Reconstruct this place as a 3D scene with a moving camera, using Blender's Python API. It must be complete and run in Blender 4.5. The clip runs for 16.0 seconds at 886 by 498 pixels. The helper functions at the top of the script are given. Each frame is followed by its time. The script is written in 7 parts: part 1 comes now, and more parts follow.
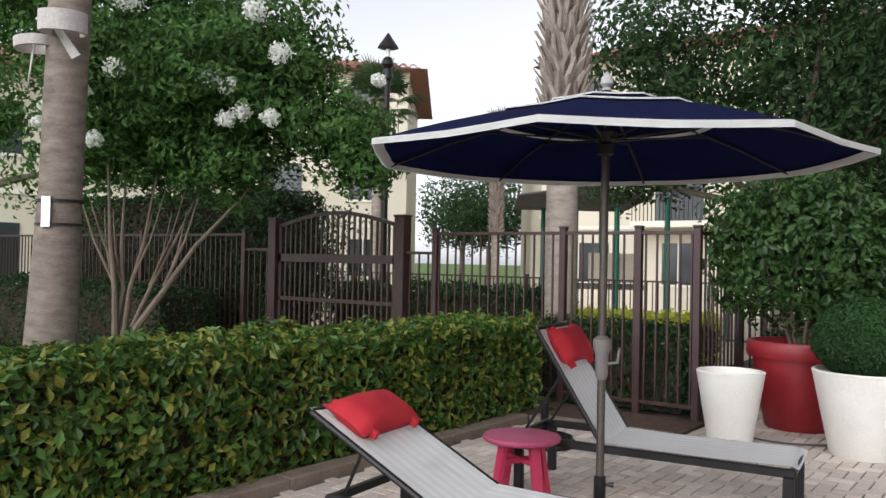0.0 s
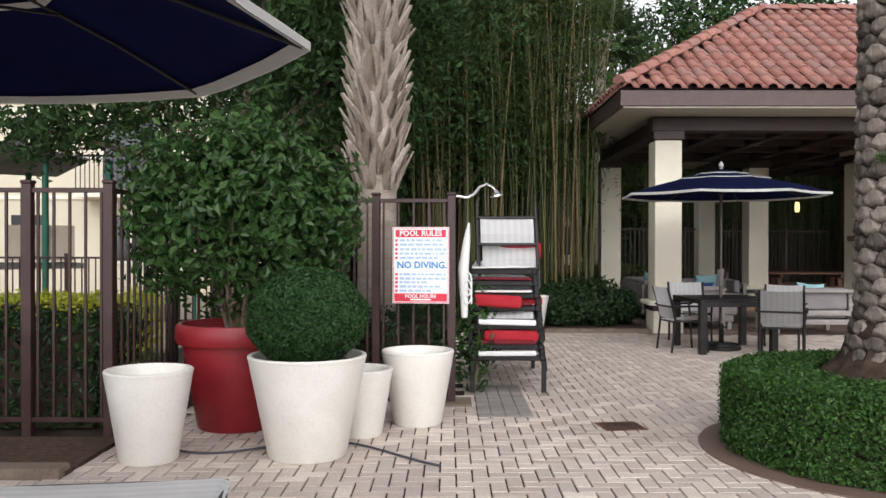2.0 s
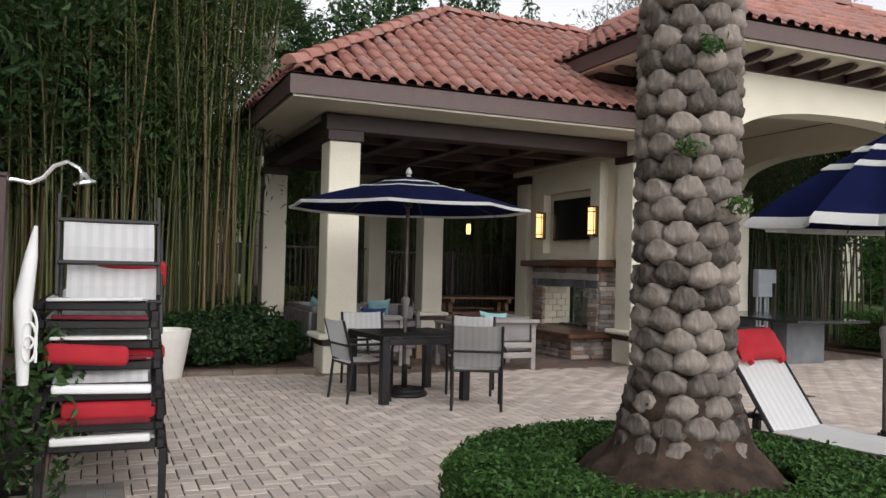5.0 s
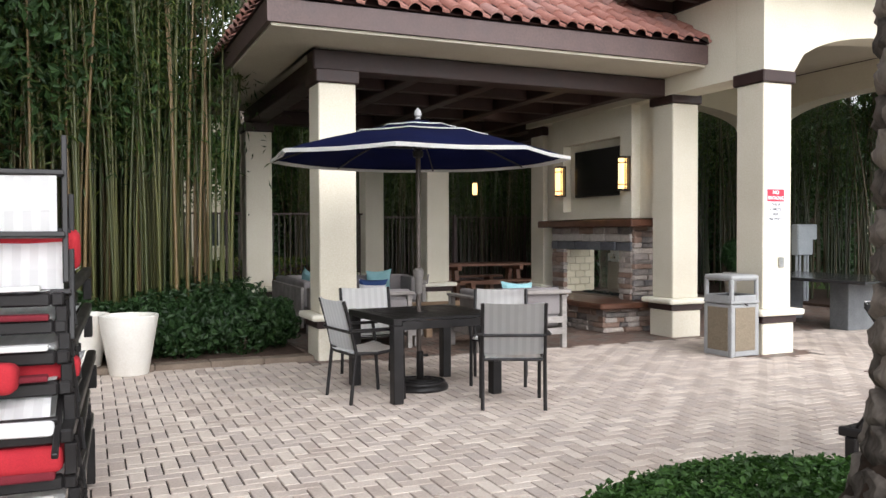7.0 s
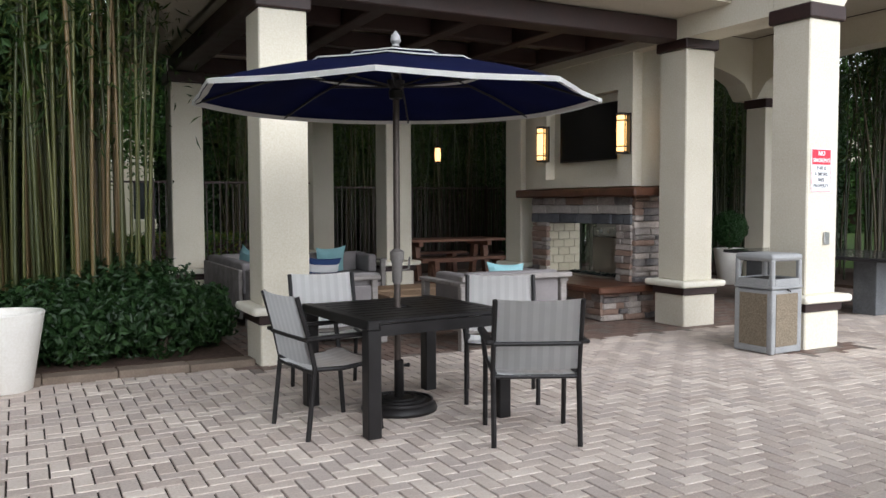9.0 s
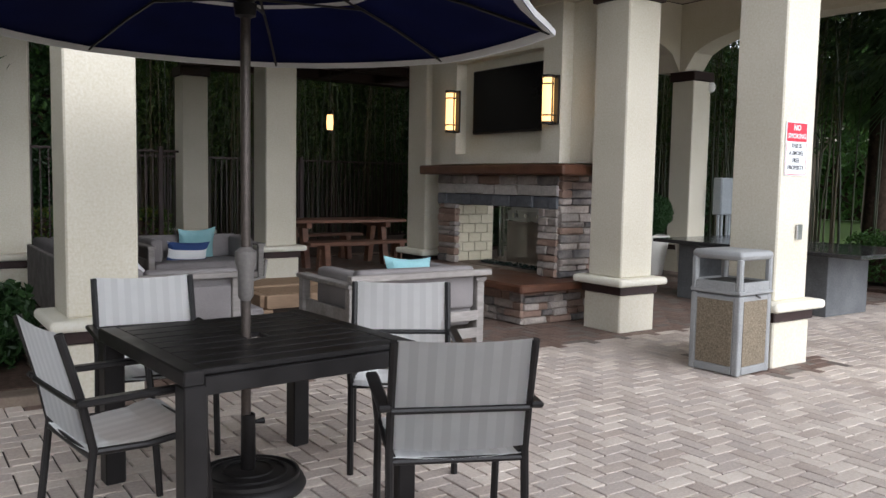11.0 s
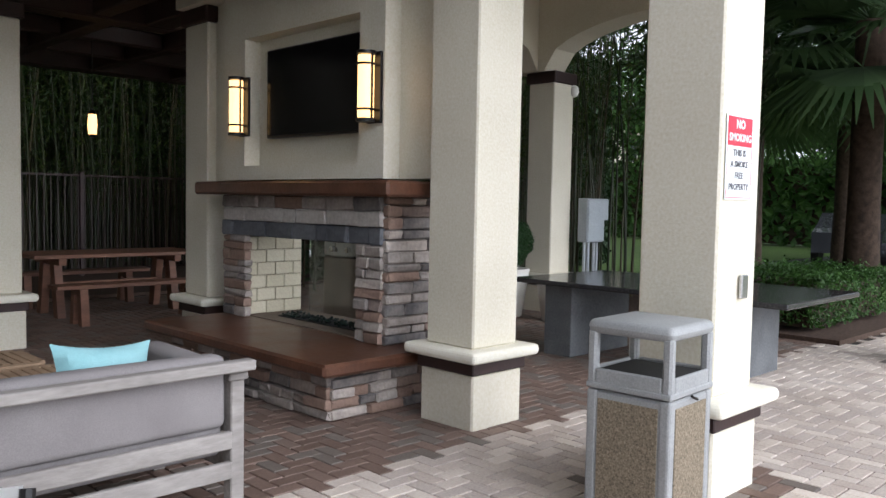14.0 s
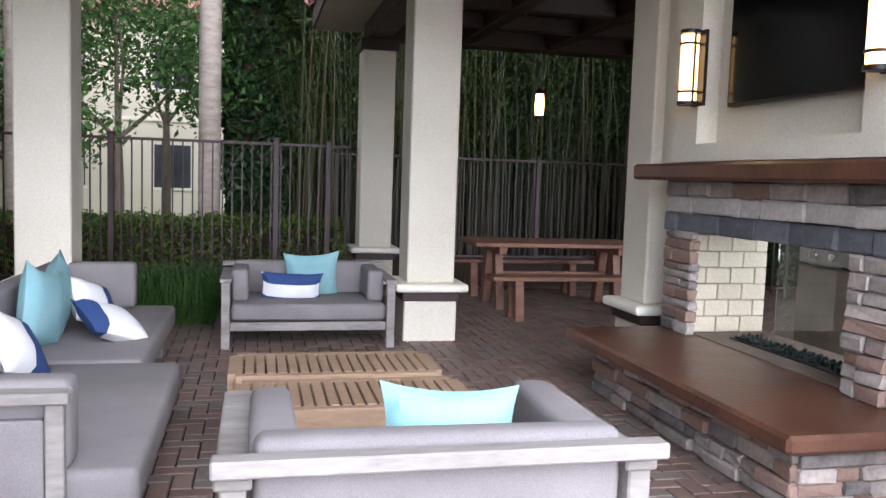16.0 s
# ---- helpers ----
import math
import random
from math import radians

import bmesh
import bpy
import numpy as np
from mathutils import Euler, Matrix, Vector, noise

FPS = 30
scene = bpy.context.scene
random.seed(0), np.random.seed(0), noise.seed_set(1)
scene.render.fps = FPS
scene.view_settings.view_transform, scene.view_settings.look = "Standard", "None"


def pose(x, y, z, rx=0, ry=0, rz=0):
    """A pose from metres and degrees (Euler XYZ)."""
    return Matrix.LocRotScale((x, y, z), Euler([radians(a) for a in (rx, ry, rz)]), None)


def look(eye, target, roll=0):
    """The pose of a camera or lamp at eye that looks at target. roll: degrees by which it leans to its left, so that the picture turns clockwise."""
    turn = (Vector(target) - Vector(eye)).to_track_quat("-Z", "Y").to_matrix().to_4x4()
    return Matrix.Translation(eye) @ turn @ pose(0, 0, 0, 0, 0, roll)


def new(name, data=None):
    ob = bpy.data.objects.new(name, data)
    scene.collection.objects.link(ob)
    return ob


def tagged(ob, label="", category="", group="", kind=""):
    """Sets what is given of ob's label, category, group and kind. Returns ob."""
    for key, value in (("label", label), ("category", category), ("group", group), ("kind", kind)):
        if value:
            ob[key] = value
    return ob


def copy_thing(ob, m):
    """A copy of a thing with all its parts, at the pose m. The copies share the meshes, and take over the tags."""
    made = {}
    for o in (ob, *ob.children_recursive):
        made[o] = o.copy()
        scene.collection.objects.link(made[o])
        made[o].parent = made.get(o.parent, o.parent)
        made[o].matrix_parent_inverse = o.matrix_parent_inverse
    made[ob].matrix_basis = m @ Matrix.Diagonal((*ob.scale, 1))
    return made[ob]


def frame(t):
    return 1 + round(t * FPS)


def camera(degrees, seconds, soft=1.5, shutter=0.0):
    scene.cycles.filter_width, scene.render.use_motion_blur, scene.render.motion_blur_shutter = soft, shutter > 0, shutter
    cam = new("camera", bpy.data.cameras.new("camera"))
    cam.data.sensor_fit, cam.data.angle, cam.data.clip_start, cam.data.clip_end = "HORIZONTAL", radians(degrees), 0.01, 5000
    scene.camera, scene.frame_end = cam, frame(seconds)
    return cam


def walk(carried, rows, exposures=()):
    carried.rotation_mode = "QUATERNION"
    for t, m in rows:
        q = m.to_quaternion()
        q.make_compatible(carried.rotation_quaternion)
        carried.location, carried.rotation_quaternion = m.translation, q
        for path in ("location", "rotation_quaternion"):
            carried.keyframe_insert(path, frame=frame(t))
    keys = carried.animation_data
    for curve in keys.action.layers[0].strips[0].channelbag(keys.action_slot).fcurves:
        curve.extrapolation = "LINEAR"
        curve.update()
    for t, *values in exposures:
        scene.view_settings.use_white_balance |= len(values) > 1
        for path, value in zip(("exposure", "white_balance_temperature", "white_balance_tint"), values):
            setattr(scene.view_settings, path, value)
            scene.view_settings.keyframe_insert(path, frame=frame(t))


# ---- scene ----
cam = camera(56.9, 16.0)
PATH = [
    (0, (0.043, 0.111, 1.479), (-1.141, 1.722, 1.511), 1.2),
    (0.5, (-0.076, 0.518, 1.445), (-1.131, 2.216, 1.511), 1.4),
    (1, (-0.134, 0.963, 1.441), (-0.945, 2.791, 1.487), 0.5),
    (1.5, (-0.17, 1.421, 1.438), (-0.564, 3.382, 1.437), -0.1),
    (2, (-0.153, 1.905, 1.427), (-0.165, 3.904, 1.414), 0.1),
    (2.5, (-0.169, 2.327, 1.475), (0.134, 4.304, 1.506), -0.7),
    (3, (-0.084, 2.744, 1.472), (0.417, 4.678, 1.562), -0.7),
    (3.5, (-0.003, 3.178, 1.472), (0.662, 5.061, 1.579), -0.1),
    (6, (0.586, 5.245, 1.429), (1.38, 7.081, 1.43), 1.5),
    (6.5, (0.673, 5.676, 1.419), (1.458, 7.516, 1.408), 0.5),
    (7, (0.802, 6.134, 1.428), (1.598, 7.968, 1.386), -0.2),
    (7.5, (0.932, 6.612, 1.398), (1.761, 8.43, 1.307), -0.3),
    (8, (1.06, 7.048, 1.406), (1.894, 8.862, 1.285), 0.3),
    (8.5, (1.151, 7.517, 1.397), (2.027, 9.309, 1.264), 0.5),
    (9, (1.29, 8.007, 1.395), (2.211, 9.779, 1.287), -0.2),
    (11.5, (2.541, 9.888, 1.416), (3.811, 11.421, 1.219), 1.5),
    (12, (2.888, 10.198, 1.451), (4.305, 11.596, 1.251), 1.1),
    (12.5, (3.26, 10.515, 1.448), (4.708, 11.88, 1.251), 0.4),
    (13, (3.57, 10.841, 1.448), (5.053, 12.172, 1.27), -0.6),
    (13.5, (3.888, 11.136, 1.429), (5.354, 12.49, 1.292), 0.3),
    (14, (4.19, 11.432, 1.459), (5.599, 12.847, 1.345), 1.1),
    (14.5, (4.468, 11.684, 1.462), (5.704, 13.256, 1.396), 2.0),
    (15, (4.718, 11.979, 1.452), (5.674, 13.735, 1.399), 2.7),
    (15.5, (4.878, 12.284, 1.447), (5.619, 14.139, 1.343), 2.1),
    (16, (5.062, 12.617, 1.442), (5.512, 14.559, 1.273), 1.9),
]
EXPOSURES = [
    (0.0, 0.55, 6150, 12), (1.5, 0.6, 6250, 13), (2.5, 0.4, 6350, 13), (3.5, 0.3, 6300, 12), (6.0, 0.5, 6350, 12), (7.0, 0.98, 6250, 12), (8.5, 1.0, 6350, 13),
    (9.0, 0.65, 6000, 11), (12.5, 0.6, 5950, 12), (13.5, 0.66, 5900, 11), (14.5, 1.1, 5800, 13), (16.0, 1.95, 5700, 17),
]
walk(cam, [(t, look(eye, target, roll)) for t, eye, target, roll in PATH], EXPOSURES)

# ---- light: a bright overcast sky ----
world = bpy.data.worlds.new("overcast")
scene.world = world
world.use_nodes = True
wn, wl = world.node_tree.nodes, world.node_tree.links
sky = wn.new("ShaderNodeTexSky")
sky.sky_type, sky.sun_disc = "NISHITA", False
sky.sun_elevation, sky.sun_rotation = radians(31), radians(194)
sky.air_density, sky.dust_density, sky.ozone_density = 1.0, 1.0, 1.0
grey = wn.new("ShaderNodeHueSaturation")
grey.inputs["Saturation"].default_value = 0.05
wl.new(sky.outputs["Color"], grey.inputs["Color"])
wl.new(grey.outputs["Color"], wn["Background"].inputs["Color"])
wn["Background"].inputs["Strength"].default_value = 0.15
sun = new("sun", bpy.data.lights.new("sun", "SUN"))
sun.data.energy, sun.data.angle, sun.data.color = 1.6, radians(62), (1.0, 0.98, 0.95)
sun.matrix_world = look((0, 0, 17.3), (-7, 28, 0))

# ---- materials ----
def material(name, a, b, scale=6.0, rough=0.7, metal=0.0, bump=0.15, fine=60.0, spread="", third=None, sheen=0.0, leafy=0.0, stretch=(1, 1, 1), stain=0.0, coat=0.0, gloss=None):
    """Two tones mixed by large noise, with fine grain in colour and relief. spread: 'island' or 'object' adds tone by piece."""
    m = bpy.data.materials.new(name)
    m.use_nodes = True
    n, l = m.node_tree.nodes, m.node_tree.links
    shader = n["Principled BSDF"]
    where = n.new("ShaderNodeTexCoord")
    mapped = n.new("ShaderNodeMapping")
    mapped.inputs["Scale"].default_value = stretch
    l.new(where.outputs["Object"], mapped.inputs["Vector"])
    big, small = n.new("ShaderNodeTexNoise"), n.new("ShaderNodeTexNoise")
    for tex, s, d in ((big, scale, 4.0), (small, fine, 6.0)):
        tex.inputs["Scale"].default_value, tex.inputs["Detail"].default_value = s, d
        l.new(mapped.outputs["Vector"], tex.inputs["Vector"])
    ramp = n.new("ShaderNodeMapRange")
    ramp.inputs["From Min"].default_value, ramp.inputs["From Max"].default_value = 0.3, 0.7
    l.new(big.outputs["Fac"], ramp.inputs["Value"])
    tone = n.new("ShaderNodeMix")
    tone.data_type = "RGBA"
    tone.inputs["A"].default_value, tone.inputs["B"].default_value = (*a, 1), (*b, 1)
    factor = ramp.outputs["Result"]
    colour = tone.outputs["Result"]
    if spread:
        if spread == "island":
            source = n.new("ShaderNodeNewGeometry").outputs["Random Per Island"]
        else:
            source = n.new("ShaderNodeObjectInfo").outputs["Random"]
        both = n.new("ShaderNodeMath")
        both.operation = "MULTIPLY_ADD"
        both.inputs[1].default_value = 0.35
        lift = n.new("ShaderNodeMath")
        lift.operation = "MULTIPLY"
        lift.inputs[1].default_value = 0.75
        l.new(source, lift.inputs[0])
        l.new(factor, both.inputs[0])
        l.new(lift.outputs[0], both.inputs[2])
        factor = both.outputs[0]
        if third:
            extra = n.new("ShaderNodeMix")
            extra.data_type = "RGBA"
            pick = n.new("ShaderNodeMath")
            pick.operation = "FRACT"
            times = n.new("ShaderNodeMath")
            times.operation = "MULTIPLY"
            times.inputs[1].default_value = 7.31
            l.new(source, times.inputs[0])
            l.new(times.outputs[0], pick.inputs[0])
            step = n.new("ShaderNodeMapRange")
            step.inputs["From Min"].default_value, step.inputs["From Max"].default_value = 0.62, 0.75
            l.new(pick.outputs[0], step.inputs["Value"])
            l.new(step.outputs["Result"], extra.inputs["Factor"])
            l.new(colour, extra.inputs["A"])
            extra.inputs["B"].default_value = (*third, 1)
            colour = extra.outputs["Result"]
    l.new(factor, tone.inputs["Factor"])
    grain = n.new("ShaderNodeMix")
    grain.data_type, grain.blend_type = "RGBA", "OVERLAY"
    grain.inputs["Factor"].default_value = 0.35
    l.new(colour, grain.inputs["A"])
    l.new(small.outputs["Fac"], grain.inputs["B"])
    colour = grain.outputs["Result"]
    if stain:
        spots = n.new("ShaderNodeTexNoise")
        spots.inputs["Scale"].default_value, spots.inputs["Detail"].default_value = 0.7, 5.0
        l.new(mapped.outputs["Vector"], spots.inputs["Vector"])
        cut = n.new("ShaderNodeMapRange")
        cut.inputs["From Min"].default_value, cut.inputs["From Max"].default_value = 0.52, 0.72
        cut.inputs["To Max"].default_value = stain
        l.new(spots.outputs["Fac"], cut.inputs["Value"])
        dirt = n.new("ShaderNodeMix")
        dirt.data_type, dirt.blend_type = "RGBA", "MULTIPLY"
        dirt.inputs["B"].default_value = (0.45, 0.4, 0.36, 1)
        l.new(cut.outputs["Result"], dirt.inputs["Factor"])
        l.new(colour, dirt.inputs["A"])
        colour = dirt.outputs["Result"]
    l.new(colour, shader.inputs["Base Color"])
    shader.inputs["Roughness"].default_value, shader.inputs["Metallic"].default_value = rough, metal
    shader.inputs["Coat Weight"].default_value = coat
    shader.inputs["Specular IOR Level"].default_value = gloss if gloss is not None else (0.25 if leafy or rough >= 0.75 else 0.5)
    wear = n.new("ShaderNodeMapRange")
    wear.inputs["To Min"].default_value, wear.inputs["To Max"].default_value = max(0.03, rough - 0.12), min(1, rough + 0.12)
    l.new(big.outputs["Fac"], wear.inputs["Value"])
    l.new(wear.outputs["Result"], shader.inputs["Roughness"])
    if bump:
        relief = n.new("ShaderNodeBump")
        relief.inputs["Strength"].default_value, relief.inputs["Distance"].default_value = min(1, bump * 2), min(0.006, 0.25 / fine)
        l.new(small.outputs["Fac"], relief.inputs["Height"])
        l.new(relief.outputs["Normal"], shader.inputs["Normal"])
    if leafy:
        glow = n.new("ShaderNodeBsdfTranslucent")
        l.new(colour, glow.inputs["Color"])
        mixed = n.new("ShaderNodeMixShader")
        mixed.inputs["Fac"].default_value = leafy
        l.new(shader.outputs["BSDF"], mixed.inputs[1])
        l.new(glow.outputs["BSDF"], mixed.inputs[2])
        l.new(mixed.outputs["Shader"], n["Material Output"].inputs["Surface"])
    return m


def lamp_material(name, colour, strength):
    m = bpy.data.materials.new(name)
    m.use_nodes = True
    s = m.node_tree.nodes["Principled BSDF"]
    s.inputs["Base Color"].default_value = (*colour, 1)
    s.inputs["Emission Color"].default_value, s.inputs["Emission Strength"].default_value = (*colour, 1), strength
    return m


def glass_material(name, tint, rough=0.02):
    m = bpy.data.materials.new(name)
    m.use_nodes = True
    s = m.node_tree.nodes["Principled BSDF"]
    s.inputs["Base Color"].default_value = (*tint, 1)
    s.inputs["Transmission Weight"].default_value, s.inputs["Roughness"].default_value, s.inputs["IOR"].default_value = 1.0, rough, 1.4
    return m


def striped(name, ground, stripe, width, axis=0, duty=0.25):
    """Woven sling cloth with straight stripes along one axis of the piece."""
    m = material(name, ground, tuple(0.93 * v for v in ground), 9, 0.75, bump=0.0, fine=350, leafy=0.08)
    n, l = m.node_tree.nodes, m.node_tree.links
    shader = n["Principled BSDF"]
    old = shader.inputs["Base Color"].links[0].from_socket
    where = n.new("ShaderNodeTexCoord")
    split = n.new("ShaderNodeSeparateXYZ")
    l.new(where.outputs["Object"], split.inputs[0])
    a = n.new("ShaderNodeMath")
    a.operation = "MULTIPLY"
    a.inputs[1].default_value = 1 / width
    l.new(split.outputs[axis], a.inputs[0])
    b = n.new("ShaderNodeMath")
    b.operation = "FRACT"
    l.new(a.outputs[0], b.inputs[0])
    c = n.new("ShaderNodeMath")
    c.operation = "LESS_THAN"
    c.inputs[1].default_value = duty
    l.new(b.outputs[0], c.inputs[0])
    mix = n.new("ShaderNodeMix")
    mix.data_type = "RGBA"
    l.new(c.outputs[0], mix.inputs["Factor"])
    l.new(old, mix.inputs["A"])
    mix.inputs["B"].default_value = (*stripe, 1)
    l.new(mix.outputs["Result"], shader.inputs["Base Color"])
    glow = n.new("ShaderNodeBsdfTranslucent")
    l.new(mix.outputs["Result"], glow.inputs["Color"])
    both = n.new("ShaderNodeMixShader")
    both.inputs["Fac"].default_value = 0.04
    l.new(shader.outputs["BSDF"], both.inputs[1])
    l.new(glow.outputs["BSDF"], both.inputs[2])
    l.new(both.outputs["Shader"], n["Material Output"].inputs["Surface"])
    return m


STUCCO = material("cream_stucco", (0.67, 0.622, 0.505), (0.73, 0.682, 0.565), 1.5, 0.9, bump=0.18, fine=60)
STUCCO_TRIM = material("white_ledge", (0.80, 0.76, 0.64), (0.85, 0.81, 0.70), 3, 0.8, bump=0.12, fine=50)
BROWN = material("dark_brown_paint", (0.0238, 0.0106, 0.00952), (0.0382, 0.0172, 0.015), 5, 0.55, bump=0.12, fine=40)
FASCIA = material("brown_fascia", (0.075, 0.045, 0.042), (0.10, 0.062, 0.056), 4, 0.55, bump=0.1, fine=40)
FENCE_PAINT = material("brown_metal_paint", (0.030, 0.0135, 0.0125), (0.052, 0.024, 0.021), 6, 0.45, bump=0.05, fine=90)
SOFFIT = material("cream_soffit", (0.56, 0.515, 0.415), (0.62, 0.575, 0.475), 2, 0.85, bump=0.1)
TILE = material("terracotta_tile", (0.27, 0.115, 0.09), (0.42, 0.215, 0.175), 9, 0.75, bump=0.25, fine=45, spread="object", third=(0.33, 0.19, 0.165))
TILE_REST = material("terracotta_tile_rest", (0.27, 0.115, 0.09), (0.42, 0.215, 0.175), 9, 0.75, bump=0.25, fine=45, spread="island", third=(0.33, 0.19, 0.165))
PAVER = material("paver", (0.43, 0.355, 0.31), (0.7, 0.615, 0.54), 4, 0.62, bump=0.25, fine=60, spread="object", third=(0.50, 0.43, 0.385), stain=0.35, gloss=0.15)
PAVER_REST = material("paver_rest", (0.43, 0.355, 0.31), (0.7, 0.615, 0.54), 4, 0.62, bump=0.25, fine=60, spread="island", third=(0.50, 0.43, 0.385), stain=0.35, gloss=0.15)
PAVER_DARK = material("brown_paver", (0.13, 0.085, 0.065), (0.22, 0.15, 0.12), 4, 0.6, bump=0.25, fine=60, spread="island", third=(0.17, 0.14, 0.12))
JOINT = material("joint_sand", (0.03, 0.024, 0.02), (0.06, 0.048, 0.04), 5, 0.95, bump=0.3)
KERB = material("kerb_concrete", (0.155, 0.119, 0.0908), (0.236, 0.186, 0.146), 4, 0.85, bump=0.2)
MULCH = material("bark_mulch", (0.045, 0.028, 0.02), (0.10, 0.065, 0.048), 25, 0.95, bump=0.6, fine=70)
SOIL = material("garden_soil", (0.06, 0.045, 0.033), (0.10, 0.075, 0.055), 6, 0.95, bump=0.5)
GRASS = material("lawn", (0.075, 0.13, 0.03), (0.12, 0.19, 0.05), 3, 0.9, bump=0.4, fine=60)
LEAF_HEDGE = material("hedge_leaf", (0.018, 0.05, 0.011), (0.085, 0.165, 0.03), 3, 0.36, bump=0, spread="island", third=(0.17, 0.18, 0.03), leafy=0.2)
LEAF_BOX = material("boxwood_leaf", (0.015, 0.0435, 0.0135), (0.0375, 0.09, 0.0255), 3, 0.5, bump=0, spread="island", leafy=0.2)
LEAF_RING = material("ring_hedge_leaf", (0.0176, 0.0496, 0.0112), (0.064, 0.14, 0.0288), 3, 0.45, bump=0, spread="island", leafy=0.2)
LEAF_FICUS = material("ficus_leaf", (0.015, 0.0408, 0.0117), (0.0612, 0.122, 0.0325), 3, 0.32, bump=0, spread="island", leafy=0.25)
LEAF_TREE = material("tree_leaf", (0.016, 0.042, 0.014), (0.06, 0.115, 0.035), 0.5, 0.5, bump=0, spread="island", leafy=0.25)
LEAF_MYRTLE = material("myrtle_leaf", (0.025, 0.065, 0.017), (0.105, 0.21, 0.05), 1.0, 0.5, bump=0, spread="island", leafy=0.3)
LEAF_BAMBOO = material("bamboo_leaf", (0.0112, 0.0272, 0.0072), (0.044, 0.08, 0.0176), 0.6, 0.5, bump=0, spread="island", third=(0.07, 0.095, 0.02), leafy=0.25)
LEAF_DARK = material("shrub_leaf", (0.01, 0.027, 0.009), (0.032, 0.068, 0.02), 2, 0.4, bump=0, spread="island", leafy=0.2)
LEAF_YELLOW = material("golden_shrub_leaf", (0.30, 0.36, 0.03), (0.45, 0.45, 0.05), 2, 0.5, bump=0, spread="island", leafy=0.2)
FROND = material("palm_frond", (0.03, 0.06, 0.022), (0.08, 0.13, 0.055), 2, 0.5, bump=0, spread="island", leafy=0.2)
BLOSSOM = material("white_blossom", (0.80, 0.80, 0.74), (0.92, 0.92, 0.88), 8, 0.7, bump=0, leafy=0.3)
# rear canes: darker version of CANE, with the grove's shade put into the colour
BAMBOO_SHADED = material("shaded_bamboo_culm", (0.015, 0.0225, 0.0075), (0.045, 0.0488, 0.0165), 1.0, 0.4, bump=0.05, spread="island", third=(0.06, 0.045, 0.018))
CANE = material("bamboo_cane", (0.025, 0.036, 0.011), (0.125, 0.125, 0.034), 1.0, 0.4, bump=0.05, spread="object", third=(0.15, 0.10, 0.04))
BARK = material("myrtle_bark", (0.12, 0.092, 0.07), (0.2, 0.157, 0.12), 8, 0.85, bump=0.4, stretch=(1, 1, 0.3))
PALM_BARK = material("palm_bark", (0.23, 0.19, 0.155), (0.36, 0.31, 0.26), 5, 0.9, bump=0.6, fine=30, stretch=(1, 1, 3))
PALM_BARK_DARK = material("weathered_palm_bark", (0.14, 0.11, 0.092), (0.25, 0.205, 0.172), 5, 0.9, bump=0.6, fine=30, stretch=(1, 1, 3))
BOOT = material("palm_boot", (0.018, 0.0135, 0.011), (0.26, 0.222, 0.19), 34, 0.85, bump=1.0, fine=45, spread="object", stretch=(1.6, 1, 0.5))
BOOT_TAN = material("sabal_boot", (0.17, 0.13, 0.10), (0.42, 0.36, 0.31), 5, 0.85, bump=0.5, fine=30, spread="island")
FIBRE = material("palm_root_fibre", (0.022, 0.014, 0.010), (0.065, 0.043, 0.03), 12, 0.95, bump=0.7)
NAVY = material("navy_canvas", (0.009, 0.012, 0.055), (0.014, 0.019, 0.08), 3, 0.8, bump=0.1, fine=300, gloss=0.06)
CANVAS_WHITE = material("white_canvas", (0.78, 0.78, 0.76), (0.86, 0.86, 0.84), 4, 0.8, bump=0.1, fine=300, leafy=0.1)
POLE = material("bronze_pole", (0.07, 0.058, 0.05), (0.11, 0.09, 0.08), 6, 0.4, 0.6, bump=0.03)
BLACK = material("black_powder_coat", (0.008, 0.007, 0.007), (0.016, 0.0145, 0.0145), 6, 0.4, bump=0.05, fine=150, gloss=0.3)
CRANK_GREY = material("bronze_grey_cast", (0.12, 0.11, 0.10), (0.18, 0.165, 0.155), 5, 0.5, bump=0.08)
GREY_CAST = material("grey_plastic", (0.30, 0.30, 0.30), (0.38, 0.38, 0.37), 5, 0.55, bump=0.08)
SLING = striped("striped_sling", (0.93, 0.93, 0.925), (0.83, 0.83, 0.825), 0.066, 0, 0.5)
SLING_GREY = material("back_sling", (0.62, 0.62, 0.60), (0.70, 0.70, 0.68), 5, 0.8, bump=0.15, fine=300)
RED_CLOTH = material("red_cushion_cloth", (0.324, 0.014, 0.024), (0.432, 0.028, 0.036), 5, 0.85, bump=0.25, fine=200)
WINE_CLOTH = material("dark_red_cloth", (0.10, 0.010, 0.016), (0.16, 0.018, 0.026), 5, 0.85, bump=0.2, fine=200)
WHITE_POT = material("white_planter", (0.74, 0.71, 0.65), (0.82, 0.80, 0.74), 4, 0.45, bump=0.05, stain=0.12)
RED_POT = material("red_planter", (0.192, 0.0096, 0.0144), (0.272, 0.016, 0.0216), 3, 0.45, bump=0.06)
PINK_STOOL = material("plum_plastic", (0.30, 0.04, 0.10), (0.38, 0.06, 0.13), 5, 0.5, bump=0.06)
RED_STOOL = material("crimson_plastic", (0.40, 0.025, 0.07), (0.50, 0.04, 0.09), 5, 0.5, bump=0.06)
CHROME = material("chrome", (0.75, 0.75, 0.75), (0.85, 0.85, 0.85), 5, 0.2, 1.0, bump=0)
SIGN_WHITE = material("sign_white", (0.78, 0.80, 0.80), (0.84, 0.86, 0.86), 3, 0.45, bump=0.02)
